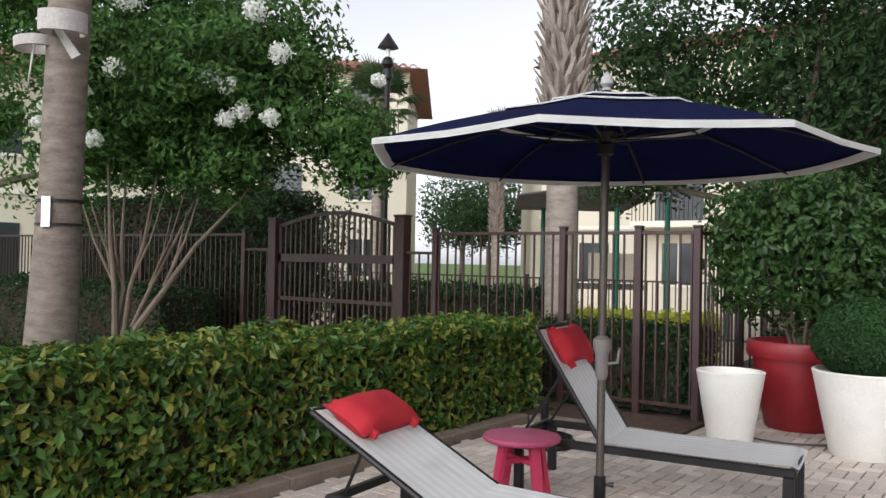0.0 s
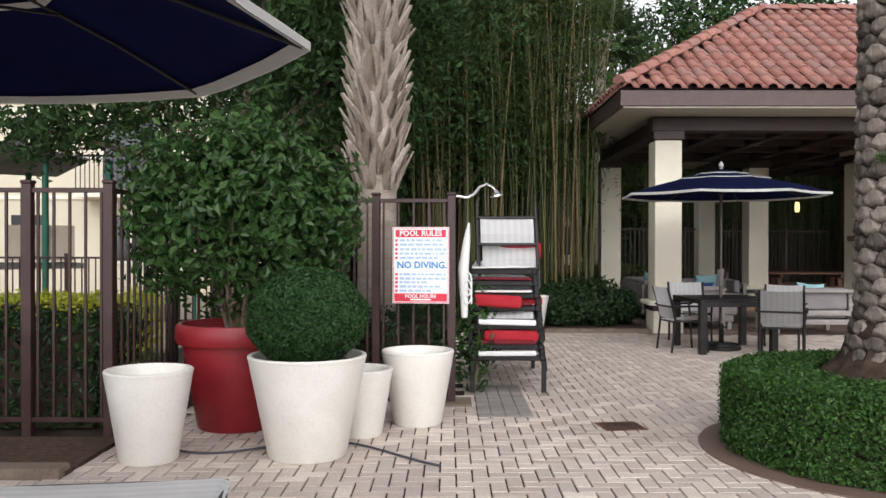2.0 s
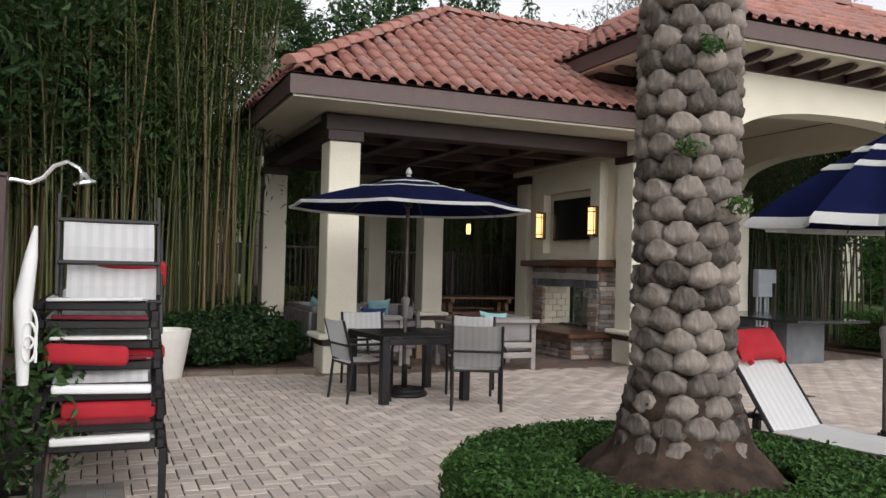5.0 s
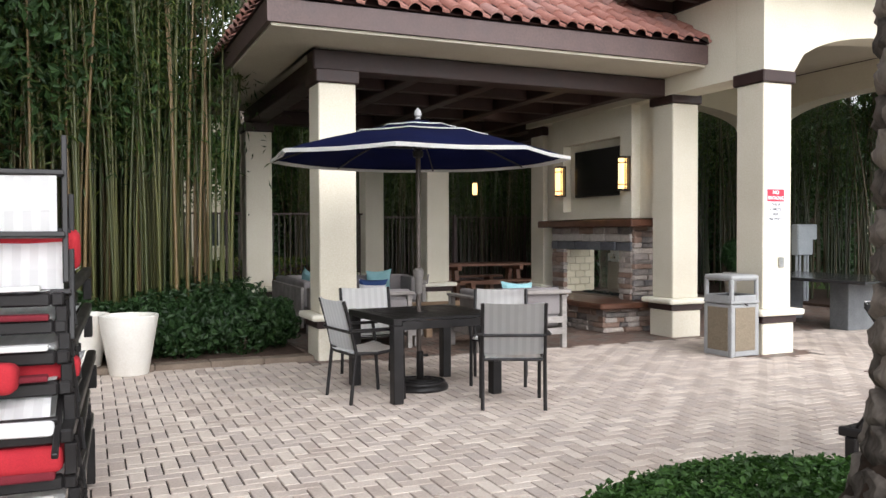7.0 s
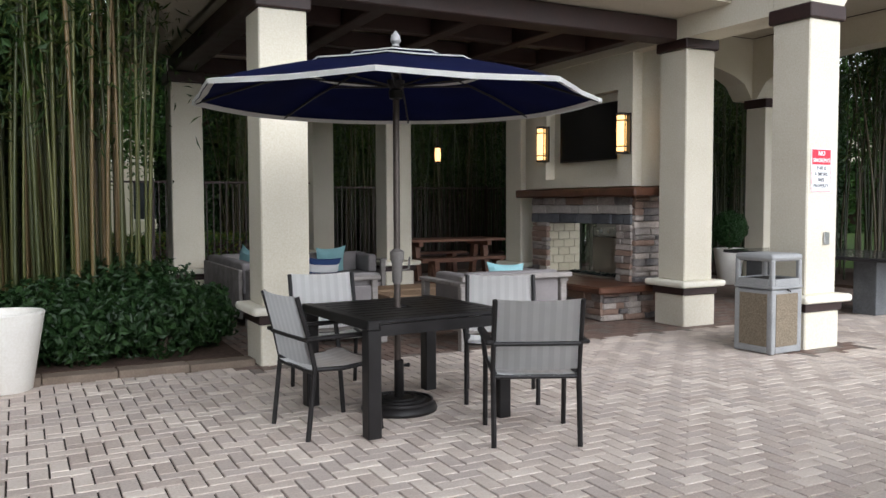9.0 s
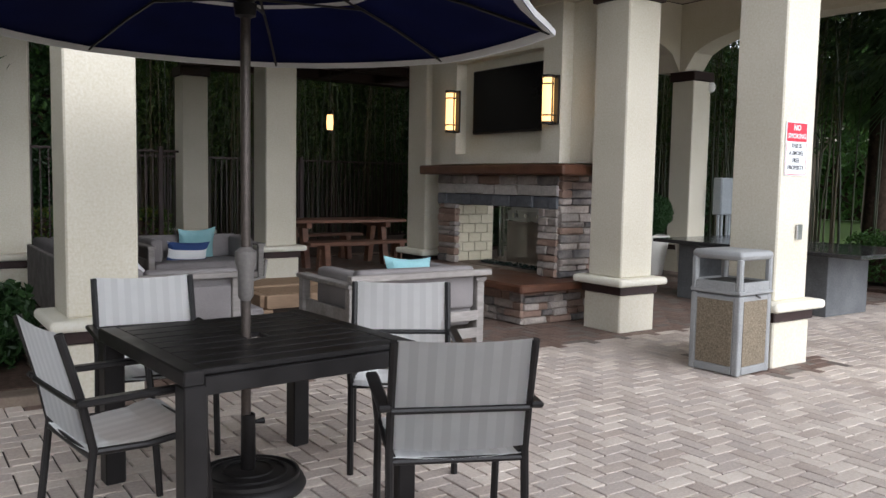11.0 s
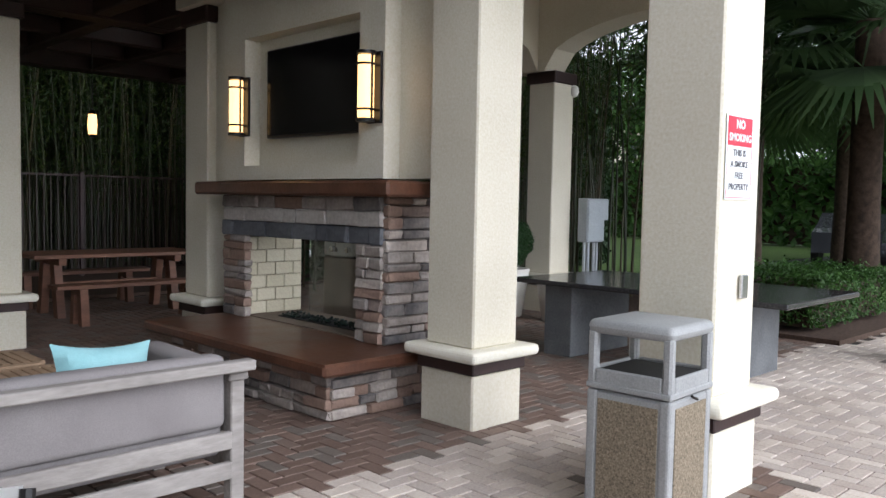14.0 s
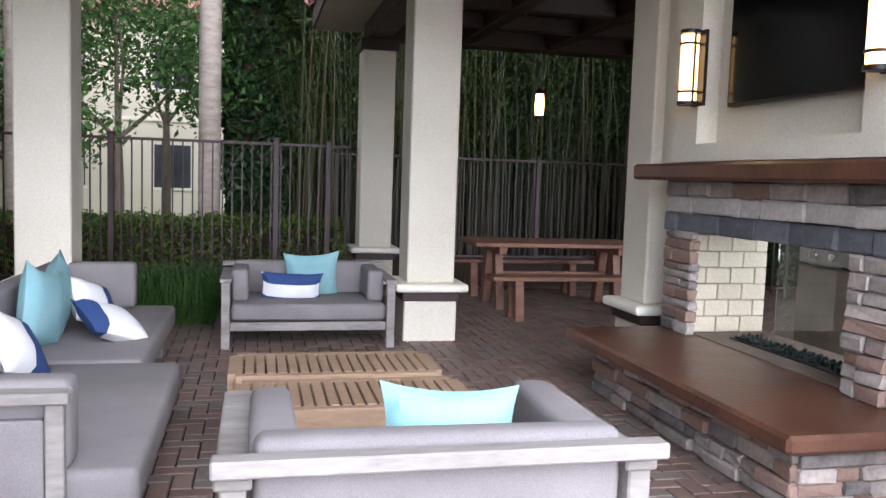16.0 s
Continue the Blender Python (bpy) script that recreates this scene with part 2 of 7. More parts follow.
SIGN_RED = material("sign_red", (0.62, 0.02, 0.05), (0.68, 0.03, 0.06), 3, 0.45, bump=0)
SIGN_BLUE = material("sign_blue", (0.03, 0.22, 0.58), (0.04, 0.26, 0.64), 3, 0.45, bump=0)
SIGN_PALE = material("sign_pale_blue", (0.35, 0.50, 0.66), (0.40, 0.55, 0.70), 3, 0.5, bump=0)
SIGN_BLACK = material("sign_black", (0.05, 0.05, 0.06), (0.07, 0.07, 0.08), 3, 0.5, bump=0)
STONE = material("ledge_stone", (0.075, 0.075, 0.082), (0.46, 0.4, 0.355), 7, 0.85, bump=0.8, fine=28, spread="object", third=(0.27, 0.185, 0.145))
SLATE = material("slate_lintel_stone", (0.075, 0.08, 0.09), (0.17, 0.175, 0.19), 8, 0.85, bump=0.8, fine=28, spread="object")
PALE_STONE = material("pale_ledge_stone", (0.42, 0.39, 0.36), (0.62, 0.58, 0.54), 7, 0.85, bump=0.6, fine=28, spread="object")
FIREBRICK = material("fire_brick", (0.50, 0.45, 0.33), (0.62, 0.57, 0.44), 5, 0.8, bump=0.25, spread="object")
CAP_STONE = material("brown_stone_cap", (0.072, 0.0306, 0.0185), (0.137, 0.0598, 0.0343), 4, 0.34, bump=0.25, fine=30, stain=0.3)
TEAK_GREY = material("weathered_teak", (0.20, 0.182, 0.17), (0.33, 0.305, 0.285), 7, 0.75, bump=0.3, fine=50, stretch=(0.25, 1, 1))
TEAK = material("brown_teak", (0.22, 0.14, 0.085), (0.36, 0.245, 0.155), 7, 0.65, bump=0.3, fine=50, stretch=(0.25, 1, 1), spread="island")
PICNIC = material("reddish_timber", (0.15, 0.07, 0.042), (0.24, 0.115, 0.07), 6, 0.6, bump=0.3, fine=40, stretch=(0.2, 1, 1))
CUSHION = material("grey_outdoor_cushion", (0.195, 0.178, 0.178), (0.235, 0.217, 0.215), 4, 0.9, bump=0.2, fine=250)
AQUA = material("aqua_pillow_cloth", (0.216, 0.413, 0.44), (0.288, 0.482, 0.51), 5, 0.9, bump=0.2, fine=250)
NAVY_CLOTH = material("navy_pillow_cloth", (0.03, 0.06, 0.17), (0.045, 0.08, 0.21), 5, 0.9, bump=0.2, fine=250)
WHITE_CLOTH = material("white_pillow_cloth", (0.74, 0.74, 0.74), (0.82, 0.82, 0.82), 5, 0.9, bump=0.2, fine=250)
SCREEN = material("tv_screen", (0.004, 0.004, 0.005), (0.006, 0.006, 0.007), 3, 0.12, bump=0, gloss=0.12)
GRANITE = material("black_granite", (0.02, 0.02, 0.022), (0.05, 0.05, 0.052), 60, 0.12, bump=0)
COUNTER_BASE = material("dark_grey_stucco", (0.11, 0.115, 0.12), (0.16, 0.165, 0.17), 4, 0.85, bump=0.3, fine=50)
AGGREGATE = material("pebble_panel", (0.11, 0.088, 0.06), (0.31, 0.255, 0.185), 120, 0.8, bump=0.8, fine=110)
BIN_GREY = material("bin_grey_plastic", (0.27, 0.275, 0.275), (0.33, 0.335, 0.335), 4, 0.5, bump=0.06, fine=120)
DARK_HOLE = material("dark_liner", (0.012, 0.012, 0.012), (0.02, 0.02, 0.02), 4, 0.7, bump=0)
STEEL = material("stainless_steel", (0.45, 0.45, 0.46), (0.55, 0.55, 0.56), 3, 0.3, 1.0, bump=0.03)
FIRE_GLASS = material("fire_glass", (0.00378, 0.0108, 0.0096), (0.0158, 0.0312, 0.0264), 90, 0.2, bump=0.6, fine=80)
UTILITY = material("utility_grey", (0.30, 0.33, 0.35), (0.36, 0.39, 0.41), 4, 0.5, bump=0.04)
GREEN_METAL = material("green_metal", (0.012, 0.11, 0.07), (0.02, 0.14, 0.09), 4, 0.5, bump=0.04)
TAN_SHADE = material("tan_canvas", (0.13, 0.12, 0.12), (0.18, 0.17, 0.16), 3, 0.85, bump=0.1)
FAR_WALL = material("far_cream_wall", (0.66, 0.60, 0.47), (0.72, 0.66, 0.53), 0.6, 0.9, bump=0.1)
FAR_GLASS = material("far_window_glass", (0.03, 0.035, 0.04), (0.06, 0.065, 0.07), 1, 0.15, bump=0)
SAND = material("sand_play_area", (0.40, 0.34, 0.26), (0.50, 0.44, 0.35), 2, 0.95, bump=0.4)
PINK_CLOTH = material("strap_cloth", (0.42, 0.38, 0.36), (0.55, 0.51, 0.49), 6, 0.9, bump=0.3)
GLOW = lamp_material("amber_lamp_glass", (1.0, 0.58, 0.20), 1.6)
SPOT = lamp_material("downlight_glow", (1.0, 0.9, 0.72), 3.0)
GLASS = glass_material("clear_glass", (0.92, 0.97, 0.95))
FROST = material("frosted_globe", (0.75, 0.74, 0.70), (0.82, 0.81, 0.77), 3, 0.35, bump=0)
ASPHALT = material("asphalt", (0.045, 0.045, 0.047), (0.07, 0.07, 0.07), 3, 0.9, bump=0.3)
CAR_PAINT = material("dark_car_paint", (0.03, 0.032, 0.036), (0.04, 0.042, 0.046), 2, 0.25, bump=0, coat=0.5)

# ---- mesh helpers ----
def thing(name, m, label, category, group="", kind=""):
    ob = new(name)
    ob.empty_display_size = 0.1
    ob.matrix_world = m
    return tagged(ob, label, category, group, kind)


def finish(name, bm, mat, smooth=False):
    mesh = bpy.data.meshes.new(name)
    bmesh.ops.recalc_face_normals(bm, faces=bm.faces) if len(bm.faces) < 4000 else None
    bm.to_mesh(mesh)
    bm.free()
    for one in (mat if isinstance(mat, (list, tuple)) else [mat]):
        mesh.materials.append(one)
    if smooth:
        mesh.polygons.foreach_set("use_smooth", [True] * len(mesh.polygons))
        mesh.set_sharp_from_angle(angle=radians(40))
    return mesh


def part(name, bm, mat, parent, label="", smooth=False, m=None):
    ob = new(name, finish(name, bm, mat, smooth))
    ob.parent = parent
    if m is not None:
        ob.matrix_basis = m
    return tagged(ob, label)


def solid(name, bm, mat, m, label, category, group="", kind="", smooth=False):
    ob = new(name, finish(name, bm, mat, smooth))
    ob.matrix_world = m
    return tagged(ob, label, category, group, kind)


def raw(name, verts, faces, mat, parent=None, label="", category="", kind="", smooth=False):
    """A large mesh from arrays."""
    mesh = bpy.data.meshes.new(name)
    verts, faces = np.asarray(verts, np.float32), np.asarray(faces, np.int32)
    k = faces.shape[1]
    mesh.vertices.add(len(verts))
    mesh.vertices.foreach_set("co", verts.ravel())
    mesh.loops.add(faces.size)
    mesh.loops.foreach_set("vertex_index", faces.ravel())
    mesh.polygons.add(len(faces))
    mesh.polygons.foreach_set("loop_start", np.arange(0, faces.size, k, dtype=np.int32))
    mesh.update(calc_edges=True)
    mesh.validate()
    mesh.materials.append(mat)
    mesh.polygons.foreach_set("use_smooth", [smooth] * len(mesh.polygons))
    ob = new(name, mesh)
    if parent:
        ob.parent = parent
    return tagged(ob, label, category, "", kind)


def box(bm, x0, x1, y0, y1, z0, z1, bevel=0.0, m=None, seg=1):
    made = bmesh.ops.create_cube(bm, size=1, matrix=Matrix.Translation(((x0 + x1) / 2, (y0 + y1) / 2, (z0 + z1) / 2)) @ Matrix.Diagonal((abs(x1 - x0), abs(y1 - y0), abs(z1 - z0), 1)))
    vs = made["verts"]
    if bevel:
        es = list({e for v in vs for e in v.link_edges})
        out = bmesh.ops.bevel(bm, geom=es, offset=bevel, segments=seg, affect="EDGES", profile=0.5)
        vs = out["verts"]
    if m is not None:
        bmesh.ops.transform(bm, matrix=m, verts=vs)
    return bm


def B(*a, **k):
    return box(bmesh.new(), *a, **k)


def tube(bm, pts, radii, seg=8, caps=True):
    """A round bar along points."""
    pts = [Vector(p) for p in pts]
    if not isinstance(radii, (list, tuple)):
        radii = [radii] * len(pts)
    rings = []
    side = None
    for i, p in enumerate(pts):
        d = (pts[min(i + 1, len(pts) - 1)] - pts[max(i - 1, 0)]).normalized()
        if side is None:
            side = d.orthogonal().normalized()
        side = (side - d * side.dot(d)).normalized()
        other = d.cross(side)
        rings.append([bm.verts.new(p + radii[i] * (math.cos(a) * side + math.sin(a) * other)) for a in (2 * math.pi * k / seg for k in range(seg))])
    for a, b in zip(rings, rings[1:]):
        for k in range(seg):
            bm.faces.new((a[k], a[(k + 1) % seg], b[(k + 1) % seg], b[k]))
    if caps:
        bm.faces.new(rings[0][::-1])
        bm.faces.new(rings[-1])
    return bm


def T(pts, radii, seg=8):
    return tube(bmesh.new(), pts, radii, seg)


def lathe(bm, profile, seg=32, centre=(0, 0)):
    """A turned body from (radius, height) pairs."""
    rings = []
    for r, z in profile:
        if r <= 1e-5:
            rings.append([bm.verts.new((centre[0], centre[1], z))])
        else:
            rings.append([bm.verts.new((centre[0] + r * math.cos(2 * math.pi * k / seg), centre[1] + r * math.sin(2 * math.pi * k / seg), z)) for k in range(seg)])
    for a, b in zip(rings, rings[1:]):
        for k in range(seg):
            q = [a[k % len(a)], a[(k + 1) % len(a)], b[(k + 1) % len(b)], b[k % len(b)]]
            q = [v for i, v in enumerate(q) if v not in q[:i]]
            if len(q) > 2:
                bm.faces.new(q)
    return bm


def L(profile, seg=32):
    return lathe(bmesh.new(), profile, seg)


def slab(bm, outline, depth):
    """A plate from a flat outline of 3D points, pushed along a vector."""
    a = [bm.verts.new(p) for p in outline]
    b = [bm.verts.new(Vector(p) + Vector(depth)) for p in outline]
    bm.faces.new(a)
    bm.faces.new(b[::-1])
    for i in range(len(a)):
        j = (i + 1) % len(a)
        bm.faces.new((a[j], a[i], b[i], b[j]))
    return bm


def pillow(w, h, d, n=10):
    """A plump cushion, w wide, h high, d thick, standing in xz."""
    bm = bmesh.new()
    grid = {}
    for s in (-1, 1):
        for i in range(n + 1):
            for j in range(n + 1):
                u, v = 2 * i / n - 1, 2 * j / n - 1
                edge = max(0.0, (1 - u * u) * (1 - v * v)) ** 0.42
                pull = 1 - 0.16 * (1 - u * u) * v * v, 1 - 0.12 * (1 - v * v) * u * u
                wob = 0.012 * noise.noise(Vector((u * 2.1, v * 2.3, s * 3.0)))
                if abs(u) == 1 or abs(v) == 1:
                    if s == 1:
                        grid[s, i, j] = grid[-1, i, j]
                        continue
                grid[s, i, j] = bm.verts.new((u * w / 2 * pull[1], s * (edge * d / 2 + wob * edge), v * h / 2 * pull[0]))
        for i in range(n):
            for j in range(n):
                q = [grid[s, i, j], grid[s, i + 1, j], grid[s, i + 1, j + 1], grid[s, i, j + 1]]
                bm.faces.new(q if s < 0 else q[::-1])
    return bm


rng = np.random.default_rng(7)


def leaves(name, centres, normals, length, width, mat, parent=None, label="", category="", kind="", droop=0.0):
    """Many small folded leaves at given places, lying across the given directions."""
    n = len(centres)
    centres, normals = np.asarray(centres, float), np.asarray(normals, float)
    normals = normals + rng.normal(0, 0.55, (n, 3))
    normals /= np.linalg.norm(normals, axis=1, keepdims=True) + 1e-9
    along = rng.normal(0, 1, (n, 3))
    along[:, 2] -= droop
    along -= normals * (along * normals).sum(1, keepdims=True)
    along /= np.linalg.norm(along, axis=1, keepdims=True) + 1e-9
    across = np.cross(normals, along)
    size = rng.uniform(0.65, 1.3, (n, 1))
    a = centres - along * length * size * 0.5
    b = centres + along * length * size * 0.5 - normals * length * 0.12
    c = centres + across * width * size * 0.5 + normals * width * 0.18
    d = centres - across * width * size * 0.5 + normals * width * 0.18
    verts = np.stack([a, c, b, d], 1).reshape(-1, 3)
    base = np.arange(n)[:, None] * 4
    faces = base + np.array([[0, 1, 2, 3]])
    return raw(name, verts, faces, mat, parent, label, category, kind)


def shell_points(n, shape):
    """n places spread over boxes' surfaces with their outward directions: shape (x0,x1,y0,y1,z0,z1)."""
    x0, x1, y0, y1, z0, z1 = shape
    lx, ly, lz = x1 - x0, y1 - y0, z1 - z0
    areas = np.array([lx * ly, lx * lz, lx * lz, ly * lz, ly * lz])
    pick = rng.choice(5, n, p=areas / areas.sum())
    u, v = rng.random(n), rng.random(n)
    p, d = np.zeros((n, 3)), np.zeros((n, 3))
    for k, (base, e1, e2, nor) in enumerate((((x0, y0, z1), (lx, 0, 0), (0, ly, 0), (0, 0, 1)), ((x0, y0, z0), (lx, 0, 0), (0, 0, lz), (0, -1, 0)), ((x0, y1, z0), (lx, 0, 0), (0, 0, lz), (0, 1, 0)),
                                            ((x0, y0, z0), (0, ly, 0), (0, 0, lz), (-1, 0, 0)), ((x1, y0, z0), (0, ly, 0), (0, 0, lz), (1, 0, 0)))):
        s = pick == k
        p[s] = np.array(base) + u[s, None] * np.array(e1) + v[s, None] * np.array(e2)
        d[s] = nor
    wave = np.array([noise.noise(Vector((q[0] * 2.3, q[1] * 2.3, q[2] * 2.3))) for q in p])
    p += d * (wave[:, None] * 0.12 + rng.normal(0, 0.03, (n, 1)) - np.abs(rng.normal(0, 0.05, (n, 1))))
    return p, d


def ball_points(n, centre, radii, depth=0.25, rough=0.16):
    """n places near the skin of a lumpy ball."""
    d = rng.normal(0, 1, (n, 3))
    d /= np.linalg.norm(d, axis=1, keepdims=True)
    c = np.array(centre, float)
    lump = np.array([noise.noise(Vector(q * 2.2 + c)) for q in d])
    r = 1 + rough * lump[:, None] * 1.6 - np.abs(rng.normal(0, depth, (n, 1)))
    return c + d * np.clip(r, 0.1, 2) * np.array(radii), d


def clump_points(n, blobs, depth=0.3, rough=0.2):
    share = np.array([b[1][0] * b[1][1] + b[1][0] * b[1][2] for b in blobs])
    share = np.maximum(1, (share / share.sum() * n).astype(int))
    got = [ball_points(int(k), c, r, depth, rough) for k, (c, r) in zip(share, blobs)]
    return np.concatenate([g[0] for g in got]), np.concatenate([g[1] for g in got])

# ---- ground ----
I4 = Matrix.Identity(4)
FLOOR_Z = 0.0
bm = bmesh.new()
bmesh.ops.create_grid(bm, x_segments=2, y_segments=2, size=600)
solid("ground", bm, GRASS, pose(0, 0, -0.09), "green lawn reaching out round the pool deck", "ground", kind="structure")
bm = B(-3.85, 16, -14, 26.2, -0.2, -0.014)
paving = solid("paving", bm, JOINT, I4, "herringbone brick paving in pale pink and tan", "paving", kind="structure")


# ---- pavilions ----
def column(x, y, label, neck=3.07):
    """A square stucco column, 0.43 m, on a plinth with a brown band, a ledge and a brown cap. Its origin is its centre."""
    e = thing("column", pose(x, y, 0), label, "column", "pavilion columns", "structure")
    h = 0.215
    part("plinth", B(-h - 0.025, h + 0.025, -h - 0.025, h + 0.025, -0.02, 0.36, 0.012), STUCCO, e)
    part("band", B(-h - 0.045, h + 0.045, -h - 0.045, h + 0.045, 0.36, 0.445, 0.008), BROWN, e, "dark brown painted band")
    part("ledge", B(-h - 0.115, h + 0.115, -h - 0.115, h + 0.115, 0.445, 0.52, 0.03, seg=3), STUCCO_TRIM, e, "rounded white ledge")
    part("shaft", B(-h, h, -h, h, 0.52, neck, 0.012), STUCCO, e)
    part("cap", B(-h - 0.035, h + 0.035, -h - 0.035, h + 0.035, neck, max(3.24, neck + 0.14), 0.012), BROWN, e, "dark brown cap")
    return e


COL_A, COL_M, COL_S = (3.37, 15.21), (8.2, 15.17), (8.15, 13.52)
COL_L, COL_B, COL_W, COL_F = (3.4, 19.95), (6.6, 19.92), (6.62, 23.55), (8.25, 18.65)
COL_R, COL_T = (13.1, 13.52), (13.2, 18.43)
for c in (COL_A, COL_M, COL_S, COL_L, COL_B, COL_W, COL_F, COL_R, COL_T):
    column(*c, "cream stucco column with brown band and cap", 3.14 if c in (COL_S, COL_M, COL_R) else 3.09)


def clipped(p, edges):
    return all(a * p[0] + b * p[1] <= c for a, b, c in edges)


def tile_mesh(name, mat):
    """One barrel tile, 0.24 wide and 0.42 long, from its lower end up along y."""
    bm = bmesh.new()
    n = 6
    rows = []
    for y, lift in ((0.0, 0.035), (0.42, 0.0)):
        row = []
        for k in range(n + 1):
            a = math.pi * k / n
            row.append(bm.verts.new((-0.075 * math.cos(a), y, lift + 0.065 * math.sin(a))))
        row.append(bm.verts.new((0.165, y, lift - 0.012)))
        rows.append(row)
    for k in range(n + 1):
        bm.faces.new((rows[0][k], rows[0][k + 1], rows[1][k + 1], rows[1][k]))
    low = [bm.verts.new(v.co - Vector((0, 0, 0.03))) for v in rows[0]]
    for k in range(n + 1):
        bm.faces.new((low[k], low[k + 1], rows[0][k + 1], rows[0][k]))
    return finish(name, bm, mat, True)


TILE_ONE = tile_mesh("roof_tile", TILE)
TILE_COUNT = [0]


def tiles(roof, origin, along, up, length, run, keep, single):
    """Courses of tiles on one slope. along: unit vector of the eave; up: unit vector up the slope."""
    o, a, u = Vector(origin), Vector(along), Vector(up)
    nrm = a.cross(u).normalized()
    m = Matrix((a, u, nrm)).transposed().to_4x4()
    base_v = np.array([v.co for v in TILE_ONE.vertices])
    base_f = np.array([p.vertices[:] for p in TILE_ONE.polygons])
    vs, fs, off = [], [], 0
    for j in range(int(run / 0.36) + 1):
        for i in range(int(length / 0.24) + 1):
            s, r = (i + 0.5) * 0.24, j * 0.36
            if not keep(s, r + 0.15):
                continue
            p = o + a * s + u * (r + random.uniform(-0.008, 0.008)) + nrm * random.uniform(0.0, 0.008)
            w = Matrix.Translation(p) @ m @ pose(0, 0, 0, 0, random.uniform(-1, 1), random.uniform(-1.2, 1.2))
            if single and TILE_COUNT[0] < 300:
                ob = new("roof_tile", TILE_ONE)
                ob.parent, ob.matrix_basis = roof, w
                TILE_COUNT[0] += 1
            else:
                r3 = np.array(w.to_3x3())
                vs.append(base_v @ r3.T + np.array(w.translation))
                fs.append(base_f + off)
                off += len(base_v)
    if vs:
        ob = raw("roof_tiles", np.concatenate(vs), np.concatenate(fs), TILE_REST, roof, kind="stuff", smooth=True)
        return ob


def ridge_caps(roof, p, q):
    """Half-round cap tiles along a ridge or hip, in one row."""
    p, q = Vector(p), Vector(q)
    d = (q - p)
    n = int(d.length / 0.36)
    d.normalize()
    side = d.cross(Vector((0, 0, 1))).normalized()
    top = side.cross(d).normalized()
    m = Matrix((side, d, top)).transposed().to_4x4()
    bm = bmesh.new()
    rows = []
    for y, lift, r in ((0, 0.03, 0.115), (0.41, 0.0, 0.10)):
        rows.append([bm.verts.new((-r * math.cos(math.pi * k / 8), y, lift + r * math.sin(math.pi * k / 8))) for k in range(9)])
    for k in range(8):
        bm.faces.new((rows[0][k], rows[0][k + 1], rows[1][k + 1], rows[1][k]))
    bm.faces.new(rows[0])
    mesh = finish("ridge_tile", bm, TILE, True)
    for k in range(n):
        ob = new("ridge_tile", mesh)
        ob.parent, ob.matrix_basis = roof, Matrix.Translation(p + d * 0.36 * k + top * 0.01) @ m @ pose(0, 0, 0, 0, random.uniform(-2, 2), random.uniform(-1, 1))


def hip_roof(name, x0, x1, y0, y1, z, rise, label, single, ridge_to=None, front_to=None):
    """A hip roof over a rectangle of eaves: deck, tiles, ridge caps, fascia and soffit."""
    roof = thing(name, I4, label, "roof", kind="structure")
    half = (y1 - y0) / 2
    cx0, cx1, cy = x0 + half, (ridge_to or max(x1 - half, x0 + half)), (y0 + y1) / 2
    sl = math.hypot(half, rise)
    cu, su = half / sl, rise / sl
    deck = bmesh.new()
    a, b, c, d = [deck.verts.new(p) for p in ((x0, y0, z), (x1, y0, z), (x1, y1, z), (x0, y1, z))]
    e, f = deck.verts.new((cx0, cy, z + rise)), deck.verts.new((cx1, cy, z + rise)) if cx1 > cx0 + 0.01 else None
    if f is None:
        for q in ((a, b, e), (b, c, e), (c, d, e), (d, a, e)):
            deck.faces.new(q)
    else:
        for q in ((a, b, f, e), (c, d, e, f), (d, a, e), (b, c, f)):
            deck.faces.new(q)
    deck.faces.new((d, c, b, a))
    part("deck", deck, BROWN, roof)
    length = x1 - x0
    end = length if ridge_to else None
    tiles(roof, (x0, y0 - 0.03, z), (1, 0, 0), (0, cu, su), length, sl, lambda s, r: s > r * cu - 0.05 and (end or s < length - r * cu + 0.05) and not (front_to and r * cu + y0 < front_to[1] and s + x0 > front_to[0]), single)
    tiles(roof, (x0 - 0.03, y1, z), (0, -1, 0), (cu, 0, su), y1 - y0, sl, lambda s, r: r * cu - 0.05 < s < (y1 - y0) - r * cu + 0.05, False)
    tiles(roof, (x1, y1 + 0.03, z), (-1, 0, 0), (0, -cu, su), length, sl, lambda s, r: (end or s > r * cu - 0.05) and s < length - r * cu + 0.05, False)
    if not ridge_to:
        tiles(roof, (x1 + 0.03, y0, z), (0, 1, 0), (-cu, 0, su), y1 - y0, sl, lambda s, r: r * cu - 0.05 < s < (y1 - y0) - r * cu + 0.05, False)
        ridge_caps(roof, (x1, y0, z + 0.05), (cx1, cy, z + rise + 0.05))
    ridge_caps(roof, (x0, y0, z + 0.05), (cx0, cy, z + rise + 0.05))
    ridge_caps(roof, (x0, y1, z + 0.05), (cx0, cy, z + rise + 0.05))
    if cx1 > cx0 + 0.4:
        ridge_caps(roof, (cx0, cy, z + rise + 0.05), (cx1, cy, z + rise + 0.05))
    return roof


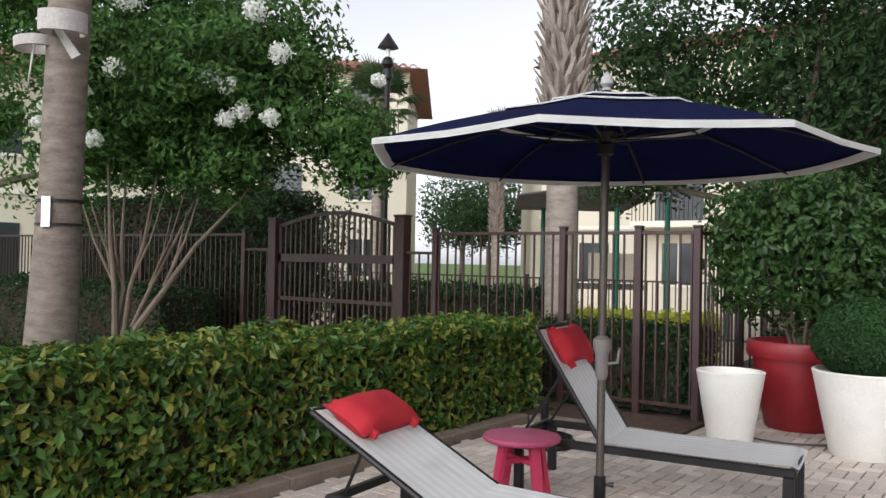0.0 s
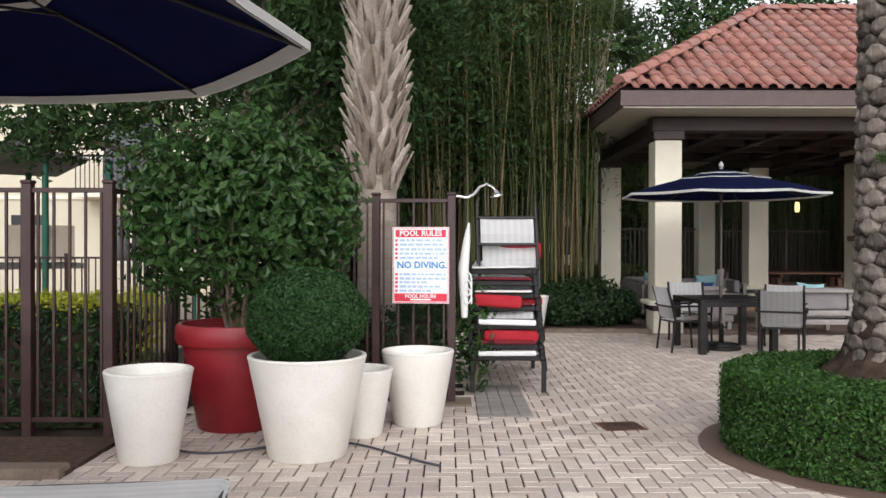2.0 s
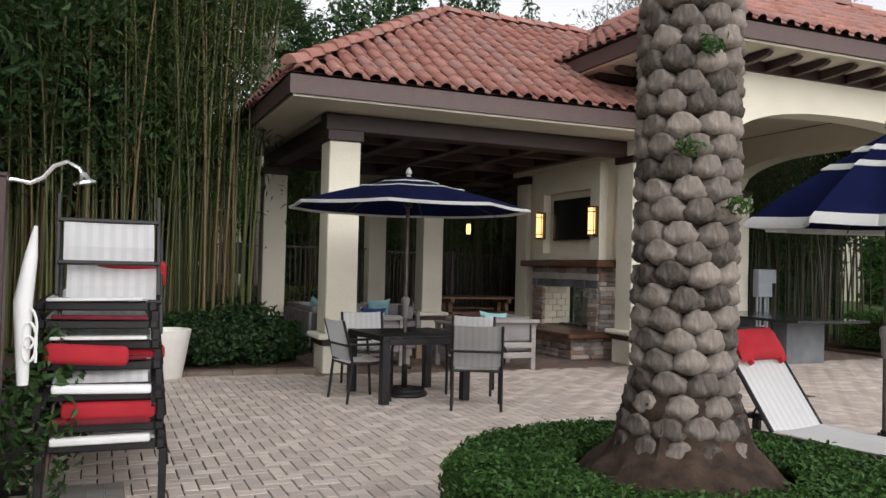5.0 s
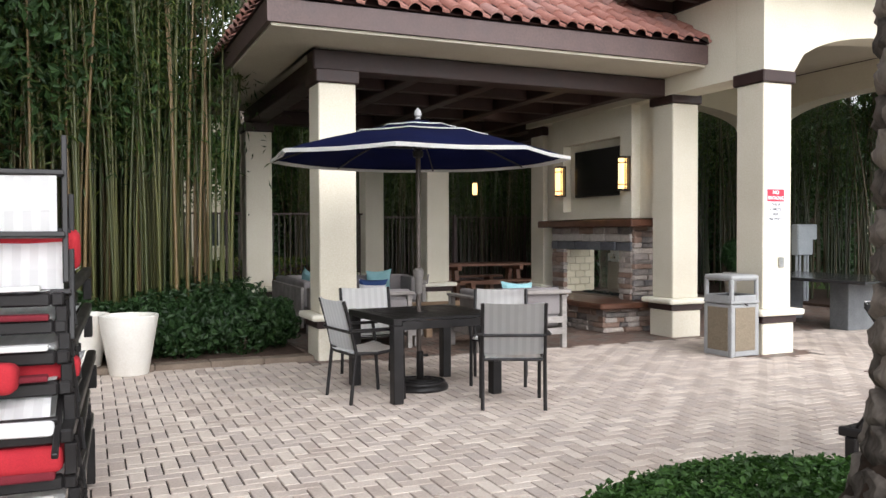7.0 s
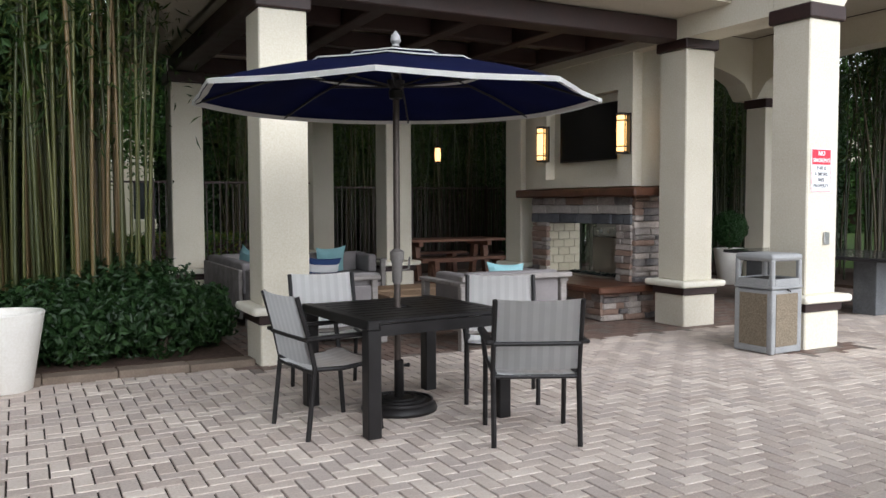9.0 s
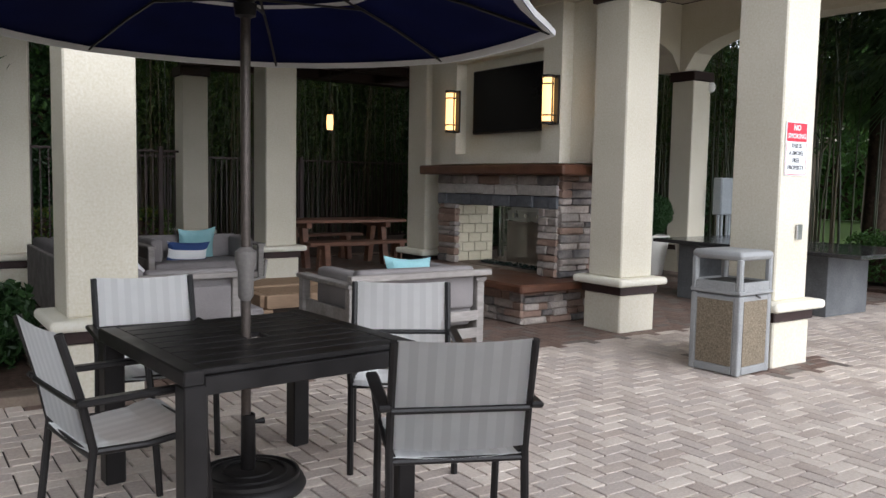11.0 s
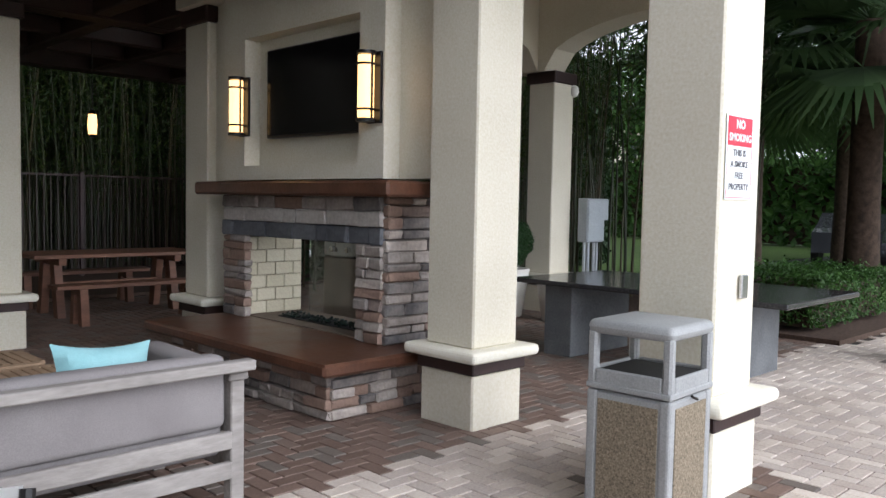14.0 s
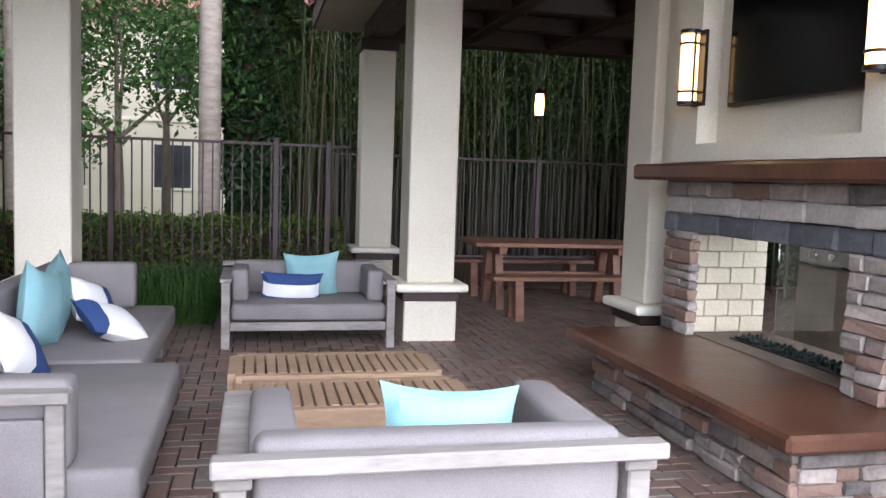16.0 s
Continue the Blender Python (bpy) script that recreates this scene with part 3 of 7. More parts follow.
# low pavilion: eaves, boxed fascia, beams and coffered ceiling
AX0, AX1, AY0, AY1, AZ = 2.42, 7.93, 14.2, 20.85, 3.76
low = hip_roof("roof_low", AX0, 9.0, AY0, AY1, AZ, 2.05, "red terracotta barrel tile hip roof with brown fascia", True, ridge_to=8.9, front_to=(7.9, 15.3))
part("fascia", B(AX0 + 0.02, AX1, AY0 + 0.02, AY0 + 0.07, AZ - 0.25, AZ - 0.02), FASCIA, low)
part("fascia", B(AX0 + 0.02, AX0 + 0.07, AY0 + 0.07, AY1 - 0.02, AZ - 0.25, AZ - 0.02), FASCIA, low)
part("soffit", B(AX0 + 0.07, AX1, AY0 + 0.07, 15.0, AZ - 0.28, AZ - 0.22), SOFFIT, low)
part("soffit", B(AX0 + 0.07, 3.15, 15.0, AY1 - 0.05, AZ - 0.28, AZ - 0.22), SOFFIT, low)


def beam(x0, x1, y0, y1, z0, z1):
    return solid("beam", B(x0, x1, y0, y1, z0, z1, 0.012), BROWN, I4, "dark brown stained timber beam", "beam", "pavilion beams", "structure")


beam(3.12, 7.97, 15.06, 15.36, 3.24, 3.47)
beam(3.22, 3.52, 15.37, 20.1, 3.24, 3.47)
beam(3.53, 8.4, 19.78, 20.06, 3.24, 3.47)
beam(8.06, 8.34, 18.87, 19.77, 3.24, 3.47)
beam(6.46, 6.76, 20.07, 23.75, 3.24, 3.47)
beam(6.77, 11.0, 23.4, 23.7, 3.24, 3.47)
for x in (4.45, 5.5, 6.55, 7.6):
    beam(x - 0.09, x + 0.09, 15.37, 19.77, 3.26, 3.46)
for y in (16.25, 17.3, 18.35):
    for x0, x1 in ((3.53, 4.35), (4.55, 5.4), (5.6, 6.45), (6.65, 7.5)):
        beam(x0, x1, y - 0.08, y + 0.08, 3.27, 3.455)
for x in (7.8, 9.0, 10.2):
    beam(x - 0.09, x + 0.09, 20.07, 23.39, 3.26, 3.46)
for y in (21.2, 22.3):
    for x0, x1 in ((6.77, 7.7), (7.9, 8.9), (9.1, 10.1)):
        beam(x0, x1, y - 0.08, y + 0.08, 3.27, 3.455)
solid("ceiling", B(3.1, 8.4, 15.0, 20.2, 3.48, 3.52), SOFFIT, I4, "cream ceiling panels between dark beams", "ceiling", kind="structure")
solid("ceiling_rear", B(5.85, 11.8, 20.21, 24.4, 3.48, 3.52), SOFFIT, I4, "cream ceiling panels between dark beams", "ceiling", kind="structure")
rear = hip_roof("roof_rear", 5.8, 11.9, 19.0, 24.5, 3.75, 1.75, "red terracotta tile roof over the picnic tables", False)
part("fascia", B(5.82, 5.87, 20.9, 24.45, 3.5, 3.74), FASCIA, rear)
part("fascia", B(5.87, 11.9, 24.43, 24.48, 3.5, 3.74), FASCIA, rear)

# tall pavilion: walls with arches on the columns
BX0, BX1, BY0, BY1, BZ = 7.05, 14.2, 12.5, 19.65, 4.72
high = hip_roof("roof_high", BX0, BX1, BY0, BY1, BZ, 2.15, "red terracotta barrel tile pyramid roof with brown fascia", False)
for a in ((BX0 + 0.02, BX1 - 0.02, BY0 + 0.02, BY0 + 0.07), (BX0 + 0.02, BX0 + 0.07, BY0 + 0.07, BY1 - 0.07), (BX1 - 0.07, BX1 - 0.02, BY0 + 0.07, BY1 - 0.07), (BX0 + 0.02, BX1 - 0.02, BY1 - 0.07, BY1 - 0.02)):
    part("fascia", B(*a, BZ - 0.24, BZ - 0.02), FASCIA, high)
part("soffit", B(BX0 + 0.07, BX1 - 0.07, BY0 + 0.07, BY1 - 0.07, BZ - 0.27, BZ - 0.2), SOFFIT, high)
for k in range(13):
    x = BX0 + 0.35 + 0.52 * k
    bm = bmesh.new()
    slab(bm, [(x, 13.25, 4.44), (x, 12.72, 4.44), (x, 12.66, 4.40), (x, 12.72, 4.36), (x, 12.9, 4.33), (x, 13.25, 4.31)], (0.09, 0, 0))
    part("bracket", bm, BROWN, high)
for k in range(4):
    y = 13.3 + 0.52 * k
    bm = bmesh.new()
    slab(bm, [(7.9, y, 4.44), (7.27, y, 4.44), (7.21, y, 4.40), (7.27, y, 4.36), (7.45, y, 4.33), (7.9, y, 4.31)], (0, 0.09, 0))
    part("bracket", bm, BROWN, high)


def arch_wall(name, a, b, thick, spring, crown, top, pier=0.0, m=I4):
    """A wall along x from a to b with one flat arch through it."""
    bm = bmesh.new()
    n = 24
    lo, hi = a + pier, b - pier
    pts = [(a, spring), (lo, spring)]
    for k in range(1, n):
        f = 2 * k / n - 1
        pts.append((lo + (hi - lo) * k / n, spring + (crown - spring) * (1 - abs(f) ** 2.6) ** 0.5))
    pts += [(hi, spring), (b, spring)]
    rows = [[bm.verts.new(p) for p in ((x, 0, z), (x, thick, z), (x, thick, top), (x, 0, top))] for x, z in pts]
    for r, q in zip(rows, rows[1:]):
        for k in range(4):
            bm.faces.new((r[k], q[k], q[(k + 1) % 4], r[(k + 1) % 4]))
    bm.faces.new(rows[0])
    bm.faces.new(rows[-1])
    return solid(name, bm, STUCCO, m, "cream stucco wall with a flat arch", "wall", kind="structure")


arch_wall("wall_south", 7.935, 13.315, 0.43, 3.24, 3.82, 4.29, 0.43, pose(0, 13.305, 0))
arch_wall("wall_north", 7.935, 13.315, 0.43, 3.24, 3.82, 4.29, 0.43, pose(0, 18.435, 0))
arch_wall("wall_east", 0, 4.69, 0.43, 3.24, 3.82, 4.29, 0.1, pose(13.32, 13.74, 0, 0, 0, 90))
bm = bmesh.new()
solid("wall_west", B(7.935, 8.365, 13.74, 18.43, 3.245, 4.29), STUCCO, I4, "cream stucco wall over the fireplace columns", "wall", kind="structure")
for a in ((7.9, 13.35, 13.27, 13.34), (7.9, 7.97, 13.35, 18.9), (13.28, 13.35, 13.35, 18.9), (7.98, 13.27, 18.85, 18.9)):
    solid("band", B(*a, 4.292, 4.45), BROWN, I4, "dark brown beam under the eaves", "trim", kind="structure")
solid("ceiling_high", B(8.37, 12.88, 13.74, 18.43, 4.30, 4.34), SOFFIT, I4, "cream ceiling of the tall pavilion", "ceiling", kind="structure")

# ---- fireplace ----
WX = 7.97   # face of the stucco breast
fp = thing("fireplace", pose(0, 0, 0), "see-through stacked stone fireplace with stucco chimney breast and brown hearth", "fireplace", kind="structure")
# chimney breast with a niche for the screen
NY0, NY1, NZ0, NZ1 = 16.12, 17.68, 1.74, 2.82
bm = bmesh.new()
box(bm, WX, 8.35, 15.84, NY0, 1.62, 3.244)
box(bm, WX, 8.35, NY1, 18.02, 1.62, 3.244)
box(bm, WX, 8.35, NY0, NY1, 1.62, NZ0)
box(bm, WX, 8.35, NY0, NY1, NZ1, 3.244)
box(bm, WX + 0.15, 8.35, NY0, NY1, NZ0, NZ1)
part("chimney_breast", bm, STUCCO, fp)
bm = bmesh.new()
box(bm, 8.12, 8.34, 15.39, 15.84, 1.62, 3.243)
box(bm, 8.12, 8.34, 18.02, 18.43, 1.62, 3.243)
part("side_panel", bm, STUCCO, fp)
part("mantel", B(7.72, 8.7, 15.5, 18.1, 1.49, 1.60, 0.018), CAP_STONE, fp, "brown stone mantel shelf")
part("hearth_slab", B(7.22, 8.66, 15.5, 18.02, 0.345, 0.43, 0.018), CAP_STONE, fp, "brown stone hearth slab")
part("firebox_floor", B(8.03, 8.64, 16.07, 17.73, 0.431, 0.436), KERB, fp)
part("core", B(8.02, 8.6, 15.85, 16.03, 0.0, 1.485), KERB, fp)
part("core", B(8.02, 8.6, 17.765, 17.95, 0.0, 1.485), KERB, fp)
part("core", B(8.02, 8.6, 16.05, 17.75, 1.25, 1.485), BROWN, fp)
part("core", B(7.45, 8.62, 15.75, 17.85, 0.0, 0.34), BROWN, fp)
STONES = {}


def stone(w, h, d, mat):
    key = (round(w, 2), round(h, 2), mat.name, random.randrange(3))
    if key not in STONES:
        bm = B(-w / 2, w / 2, -d / 2, d / 2, -h / 2, h / 2, 0.011)
        for v in bm.verts:
            v.co += Vector((random.uniform(-0.005, 0.005), random.uniform(-0.009, 0.009), random.uniform(-0.005, 0.005)))
        STONES[key] = finish("stone", bm, mat)
    return STONES[key]


def stone_face(u0, u1, z0, z1, place, heights=(0.058, 0.072, 0.088), mat=None):
    """Ledge stones in courses over a stretch. place(u, z) gives the pose whose -y looks out."""
    z = z0
    while z < z1 - 0.03:
        h = min(random.choice(heights), z1 - z)
        if z1 - z - h < 0.05:
            h = z1 - z
        u = u0
        while u < u1 - 0.02:
            w = random.choice((0.14, 0.19, 0.25, 0.32, 0.4))
            if u1 - u - w < 0.10:
                w = u1 - u
            ob = new("stone", stone(w - 0.004, h - 0.004, 0.07, mat or STONE))
            ob.parent, ob.matrix_basis = fp, place(u + w / 2, z + h / 2) @ pose(0, random.uniform(-0.014, 0.014), 0)
            u += w
        z += h


def west(x):
    return lambda u, z: pose(x, u, z, 0, 0, -90)


def south(y):
    return lambda u, z: pose(u, y, z)


stone_face(15.83, 16.13, 0.43, 1.14, west(7.985))
stone_face(17.62, 18.0, 0.43, 1.14, west(7.985))
stone_face(15.83, 18.0, 1.14, 1.27, west(7.985), (0.13,), SLATE)
stone_face(15.83, 18.0, 1.27, 1.385, west(7.975), (0.115,), PALE_STONE)
stone_face(15.83, 18.0, 1.385, 1.49, west(7.985), (0.105,))
stone_face(7.97, 8.62, 0.43, 1.49, south(15.815))
stone_face(7.42, 8.62, 0.0, 0.345, south(15.72))
stone_face(15.7, 17.9, 0.0, 0.345, west(7.43))
FIRE_BRICK = {w: finish("fire_brick", B(-w / 2 + 0.003, w / 2 - 0.003, -0.02, 0.02, -0.055, 0.055, 0.005), FIREBRICK) for w in (0.19, 0.095)}
for y in (17.74, 16.06):
    for j in range(6):
        x = 8.035
        for w in ((0.095, 0.19, 0.19, 0.095) if j % 2 else (0.19, 0.19, 0.19)):
            ob = new("fire_brick", FIRE_BRICK[w])
            ob.parent, ob.matrix_basis = fp, pose(x + w / 2, y, 0.495 + 0.114 * j)
            x += w
part("burner", B(8.2, 8.42, 16.35, 17.5, 0.437, 0.445, 0.004), DARK_HOLE, fp, "black burner tray")
bm = bmesh.new()
for k in range(170):
    p = (random.uniform(8.21, 8.41), random.uniform(16.37, 17.48), 0.45 + random.uniform(0, 0.012))
    bmesh.ops.create_icosphere(bm, subdivisions=1, radius=random.uniform(0.008, 0.016), matrix=Matrix.Translation(p))
part("fire_glass", bm, FIRE_GLASS, fp, "green crushed fire glass")
for x in (8.61,):
    g = part("glass_screen", B(x, x + 0.008, 16.12, 17.6, 0.44, 1.12), GLASS, fp, "clear glass fire screen")
    g.visible_shadow = False

tv = thing("television", pose(8.03, 16.78, 2.33, 0, 0, -90), "black flat screen television mounted in a wall niche", "television")
part("casing", B(-0.62, 0.62, -0.02, 0.05, -0.365, 0.365, 0.008), BLACK, tv)
part("screen", B(-0.605, 0.605, -0.024, -0.019, -0.345, 0.35), SCREEN, tv, "glossy black screen")
part("wall_bracket", B(-0.2, 0.2, 0.05, 0.09, -0.15, 0.15), BLACK, tv)


def sconce():
    s = thing("wall_sconce", I4, "black iron wall lantern with lit amber glass", "wall lamp", "fireplace sconces")
    part("back_plate", B(-0.075, 0.075, -0.025, 0.0, -0.25, 0.25, 0.004), BLACK, s)
    part("glass", L([(0, -0.215), (0.058, -0.215), (0.058, 0.215), (0, 0.215)], 20), GLOW, s, "lit amber cylinder glass", True, pose(0, -0.095, 0))
    for z in (-0.235, -0.16, 0.155, 0.235):
        part("ring", L([(0.0, z - 0.012), (0.068, z - 0.012), (0.068, z + 0.012), (0.0, z + 0.012)] if abs(z) > 0.2 else [(0.06, z - 0.008), (0.067, z - 0.008), (0.067, z + 0.008), (0.06, z + 0.008)], 20), BLACK, s, "", True, pose(0, -0.095, 0))
    for a in (-1, 1):
        part("bar", B(a * 0.066 - 0.006, a * 0.066 + 0.006, -0.101, -0.089, -0.235, 0.235), BLACK, s)
    for z in (-0.235, 0.235):
        part("arm", B(-0.02, 0.02, -0.06, -0.02, z - 0.012, z + 0.012), BLACK, s)
    return s


sc = sconce()
sc.matrix_world = pose(WX, 17.66, 2.24, 0, 0, -90)
sc2 = copy_thing(sc, pose(WX, 15.93, 2.26, 0, 0, -90))

# ---- furniture of the pool deck ----
def umbrella(m, radius, rim, top, droop=0.0, base=True, seed=0):
    """A market umbrella: eight panels in three tiers with white edging, ribs, pole, crank and finial."""
    u = thing("patio_umbrella", m, "navy canvas patio umbrella with white edging and bronze pole", "umbrella", "patio umbrellas")
    apex = top - 0.09
    n, sub = 8, 4

    def ring(r, z, sag):
        out = []
        for k in range(n * sub):
            f = (k % sub) / sub
            w = 1 - (1 - math.cos(math.pi / n)) * math.sin(math.pi * f)
            fold = 1 - droop * 0.45 * math.sin(math.pi * f)
            a = 2 * math.pi * k / (n * sub) + 0.2
            out.append((r * w * fold * math.cos(a), r * w * fold * math.sin(a), z - sag * math.sin(math.pi * f)))
        return out

    def sheet(rings, mat, name, label=""):
        bm = bmesh.new()
        rows = [[bm.verts.new(p) for p in r] for r in rings]
        q = len(rows[0])
        for a, b in zip(rows, rows[1:]):
            for k in range(q):
                bm.faces.new((a[k], a[(k + 1) % q], b[(k + 1) % q], b[k]))
        bmesh.ops.solidify(bm, geom=bm.faces[:], thickness=0.004)
        return part(name, bm, mat, u, label, True)

    def height(f):
        return apex - (apex - rim) * (0.86 * f + 0.14 * f ** 4)

    tiers = [(0.02, 0.25, 0.018), (0.2, 0.46, 0.009), (0.4, 1.0, 0.0)]
    for i, (a, b, lift) in enumerate(tiers):
        steps = [a + (b - a) * k / 4 for k in range(5)]
        rings = [ring(radius * f, height(f) + lift, 0.012 * f) for f in steps]
        edge = (0.02 if i < 2 else 0.012) + 0.1 * droop * 0.8
        sheet(rings, NAVY, "canopy" if i == 2 else "vent_tier")
        sheet([ring(radius * (b - edge), height(b - edge) + lift + 0.008, 0.012 * b), ring(radius * b + 0.006, height(b) + lift + 0.007, 0.012 * b), ring(radius * b + 0.006, height(b) + lift - (0.012 if i == 2 else 0.001), 0.012 * b)], CANVAS_WHITE, "edging", "white canvas edging")
        if i == 2:
            sheet([ring(radius * b + 0.003, height(b) + 0.004, 0.012), ring(radius * b + 0.006, height(b) - 0.02, 0.014)], CANVAS_WHITE, "valance", "white canvas valance")
    sheet([ring(radius * 0.962, height(0.962) - 0.016, 0.012), ring(radius * 1.0, height(1.0) - 0.02, 0.012)], CANVAS_WHITE, "hem", "white canvas hem")
    sheet([ring(radius * 0.45, height(0.45) - 0.016, 0.006), ring(radius * 0.475, height(0.475) - 0.02, 0.006)], CANVAS_WHITE, "vent_trim", "white canvas vent trim")
    hub = apex - 0.42 * (apex - rim) - 0.10
    for k in range(n):
        a = 2 * math.pi * k / n + 0.2
        d = Vector((math.cos(a), math.sin(a), 0))
        pts = [d * (radius * f) + Vector((0, 0, height(f) - 0.016)) for f in (0.03, 0.35, 0.7, 0.985)]
        part("rib", T(pts, 0.008, 6), BLACK, u)
        part("strut", T([d * 0.05 + Vector((0, 0, hub)), d * radius * 0.52 + Vector((0, 0, height(0.52) - 0.02))], 0.006, 6), BLACK, u)
    part("pole", T([(0, 0, 0.03), (0, 0, 1.0), (0, 0, apex)], 0.022, 14), POLE, u, "", True)
    part("hub", L([(0.022, hub - 0.09), (0.045, hub - 0.08), (0.05, hub - 0.03), (0.035, hub - 0.02), (0.055, hub), (0.06, hub + 0.04), (0.022, hub + 0.05)], 16), BLACK, u, "", True)
    part("crank_housing", L([(0.022, 0.86), (0.034, 0.88), (0.036, 1.0), (0.048, 1.03), (0.048, 1.08), (0.022, 1.1)], 16), CRANK_GREY, u, "bronze grey crank housing", True)
    part("crank_handle", T([(0.03, 0, 0.95), (0.09, 0, 0.96), (0.10, 0, 1.04)], 0.008, 6), CRANK_GREY, u)
    part("finial", L([(0, apex + 0.02), (0.03, apex + 0.02), (0.02, apex + 0.035), (0.036, apex + 0.055), (0.03, apex + 0.09), (0.0, apex + 0.13)], 16), GREY_CAST, u, "grey acorn finial", True)
    return u


umbrella(pose(-1.88, 4.2, 0, 0, 0, 2.1), 1.32, 2.06, 2.5)
umbrella(pose(3.56, 13.05, 0, 0, 0, 5), 1.37, 2.09, 2.52)
umbrella(pose(5.65, 8.64, 0, 0, 0, 0), 1.0, 1.82, 2.58, droop=0.55)


def umbrella_base(m):
    b = thing("umbrella_base", m, "round black ribbed umbrella base on the paving", "umbrella base", "umbrella bases")
    part("plate", L([(0, 0), (0.255, 0), (0.262, 0.018), (0.25, 0.045), (0.2, 0.07), (0.1, 0.085), (0.03, 0.09), (0, 0.09)], 36), BLACK, b, "", True)
    for r in (0.11, 0.17, 0.225):
        z = 0.088 - 0.12 * max(0, r - 0.09)
        part("rib", L([(r - 0.008, z - 0.012), (r - 0.006, z + 0.006), (r + 0.006, z + 0.004), (r + 0.008, z - 0.014)], 36), BLACK, b, "", True)
    part("sleeve", L([(0.03, 0.085), (0.034, 0.09), (0.032, 0.34), (0.026, 0.345), (0.0235, 0.34), (0.0235, 0.09)], 16), BLACK, b, "", True)
    part("knob", T([(0.03, 0, 0.3), (0.075, 0, 0.3)], [0.008, 0.016], 8), BLACK, b)
    return b


ub = umbrella_base(pose(3.57, 13.05, 0))
copy_thing(ub, pose(-3.25, 6.05, 0, 0, 0, 40))
copy_thing(ub, pose(5.65, 8.64, 0, 0, 0, 70))
copy_thing(ub, pose(-1.88, 4.2, 0, 0, 0, 20))


def sling_bed(bm, pts, w):
    """A thin cloth strip between two rails, through (along, height) points."""
    rows = []
    for a, z in pts:
        rows.append([bm.verts.new((x, a, z - 0.012 * (1 - (2 * x / w) ** 2))) for x in (-w / 2, -w / 4, 0, w / 4, w / 2)])
    for r, s in zip(rows, rows[1:]):
        for k in range(4):
            bm.faces.new((r[k], r[k + 1], s[k + 1], s[k]))
    bmesh.ops.solidify(bm, geom=bm.faces[:], thickness=0.004)
    return bm


def lounger(m, angle=62, cushion=True, label="black framed chaise longue with white striped sling, backrest raised", length=1.22):
    """A sun lounger; foot end at +y, head at -y. Origin under the hinge."""
    e = thing("sun_lounger", m, label, "lounger", "pool loungers")
    w, h = 0.60, 0.36
    for s in (-1, 1):
        part("side_rail", B(s * (w / 2) - 0.022, s * (w / 2) + 0.022, -0.62, length, h - 0.05, h, 0.008), BLACK, e)
        part("back_rail", T([(s * (w / 2 - 0.012), 0, h), (s * (w / 2 - 0.012), -0.82 * math.cos(radians(angle)), h + 0.82 * math.sin(radians(angle)))], 0.017, 8), BLACK, e)
        for y in (length - 0.04, -0.55):
            part("leg", B(s * (w / 2) - 0.022, s * (w / 2) + 0.022, y - 0.03, y + 0.03, 0.0, h - 0.05, 0.005), BLACK, e)
        part("stay", T([(s * (w / 2 - 0.05), -0.5 * math.cos(radians(angle)), h + 0.5 * math.sin(radians(angle))), (s * (w / 2 - 0.05), -0.56, h - 0.02)], 0.009, 6), BLACK, e)
    for y in (length - 0.02, -0.6):
        part("cross_rail", B(-w / 2 + 0.024, w / 2 - 0.024, y - 0.02, y + 0.02, h - 0.045, h - 0.005, 0.005), BLACK, e)
    part("seat_sling", sling_bed(bmesh.new(), [(0.0, h + 0.012), (0.3, h + 0.004), (0.7, h + 0.004), (length - 0.03, h + 0.012), (length + 0.012, h - 0.004)], w - 0.03), SLING, e, "white sling with pale stripes")
    c, s = math.cos(radians(angle)), math.sin(radians(angle))
    part("back_sling", sling_bed(bmesh.new(), [(0.0 - c * d, h + 0.012 + s * d) for d in (0.0, 0.3, 0.6, 0.84)], w - 0.03), SLING, e, "white sling with pale stripes")
    part("top_rail", T([(-w / 2 + 0.02, -0.83 * c, h + 0.83 * s), (w / 2 - 0.02, -0.83 * c, h + 0.83 * s)], 0.015, 8), BLACK, e)
    if cushion:
        at = Matrix.Translation((0, -c * 0.66 + 0.055 * s, h + s * 0.66 + 0.055 * c)) @ pose(0, 0, 0, 90 - angle, 0, 0)
        pil = solid("head_cushion", pillow(0.54, 0.29, 0.17), RED_CLOTH, m @ at, "plump red head cushion strapped to a lounger", "cushion", "lounger cushions", smooth=True)
        for x in (-0.18, 0.18):
            part("strap", B(x - 0.012, x + 0.012, -0.02, 0.02, -0.16, 0.14), RED_CLOTH, pil)
    return e


lounger(pose(-2.22, 5.14, 0, 0, 0, -82.5), 57, length=1.13)
lounger(pose(-2.13, 3.33, 0, 0, 0, -84), 27)
lounger(pose(4.97, 8.8, 0, 0, 0, 190), 54)


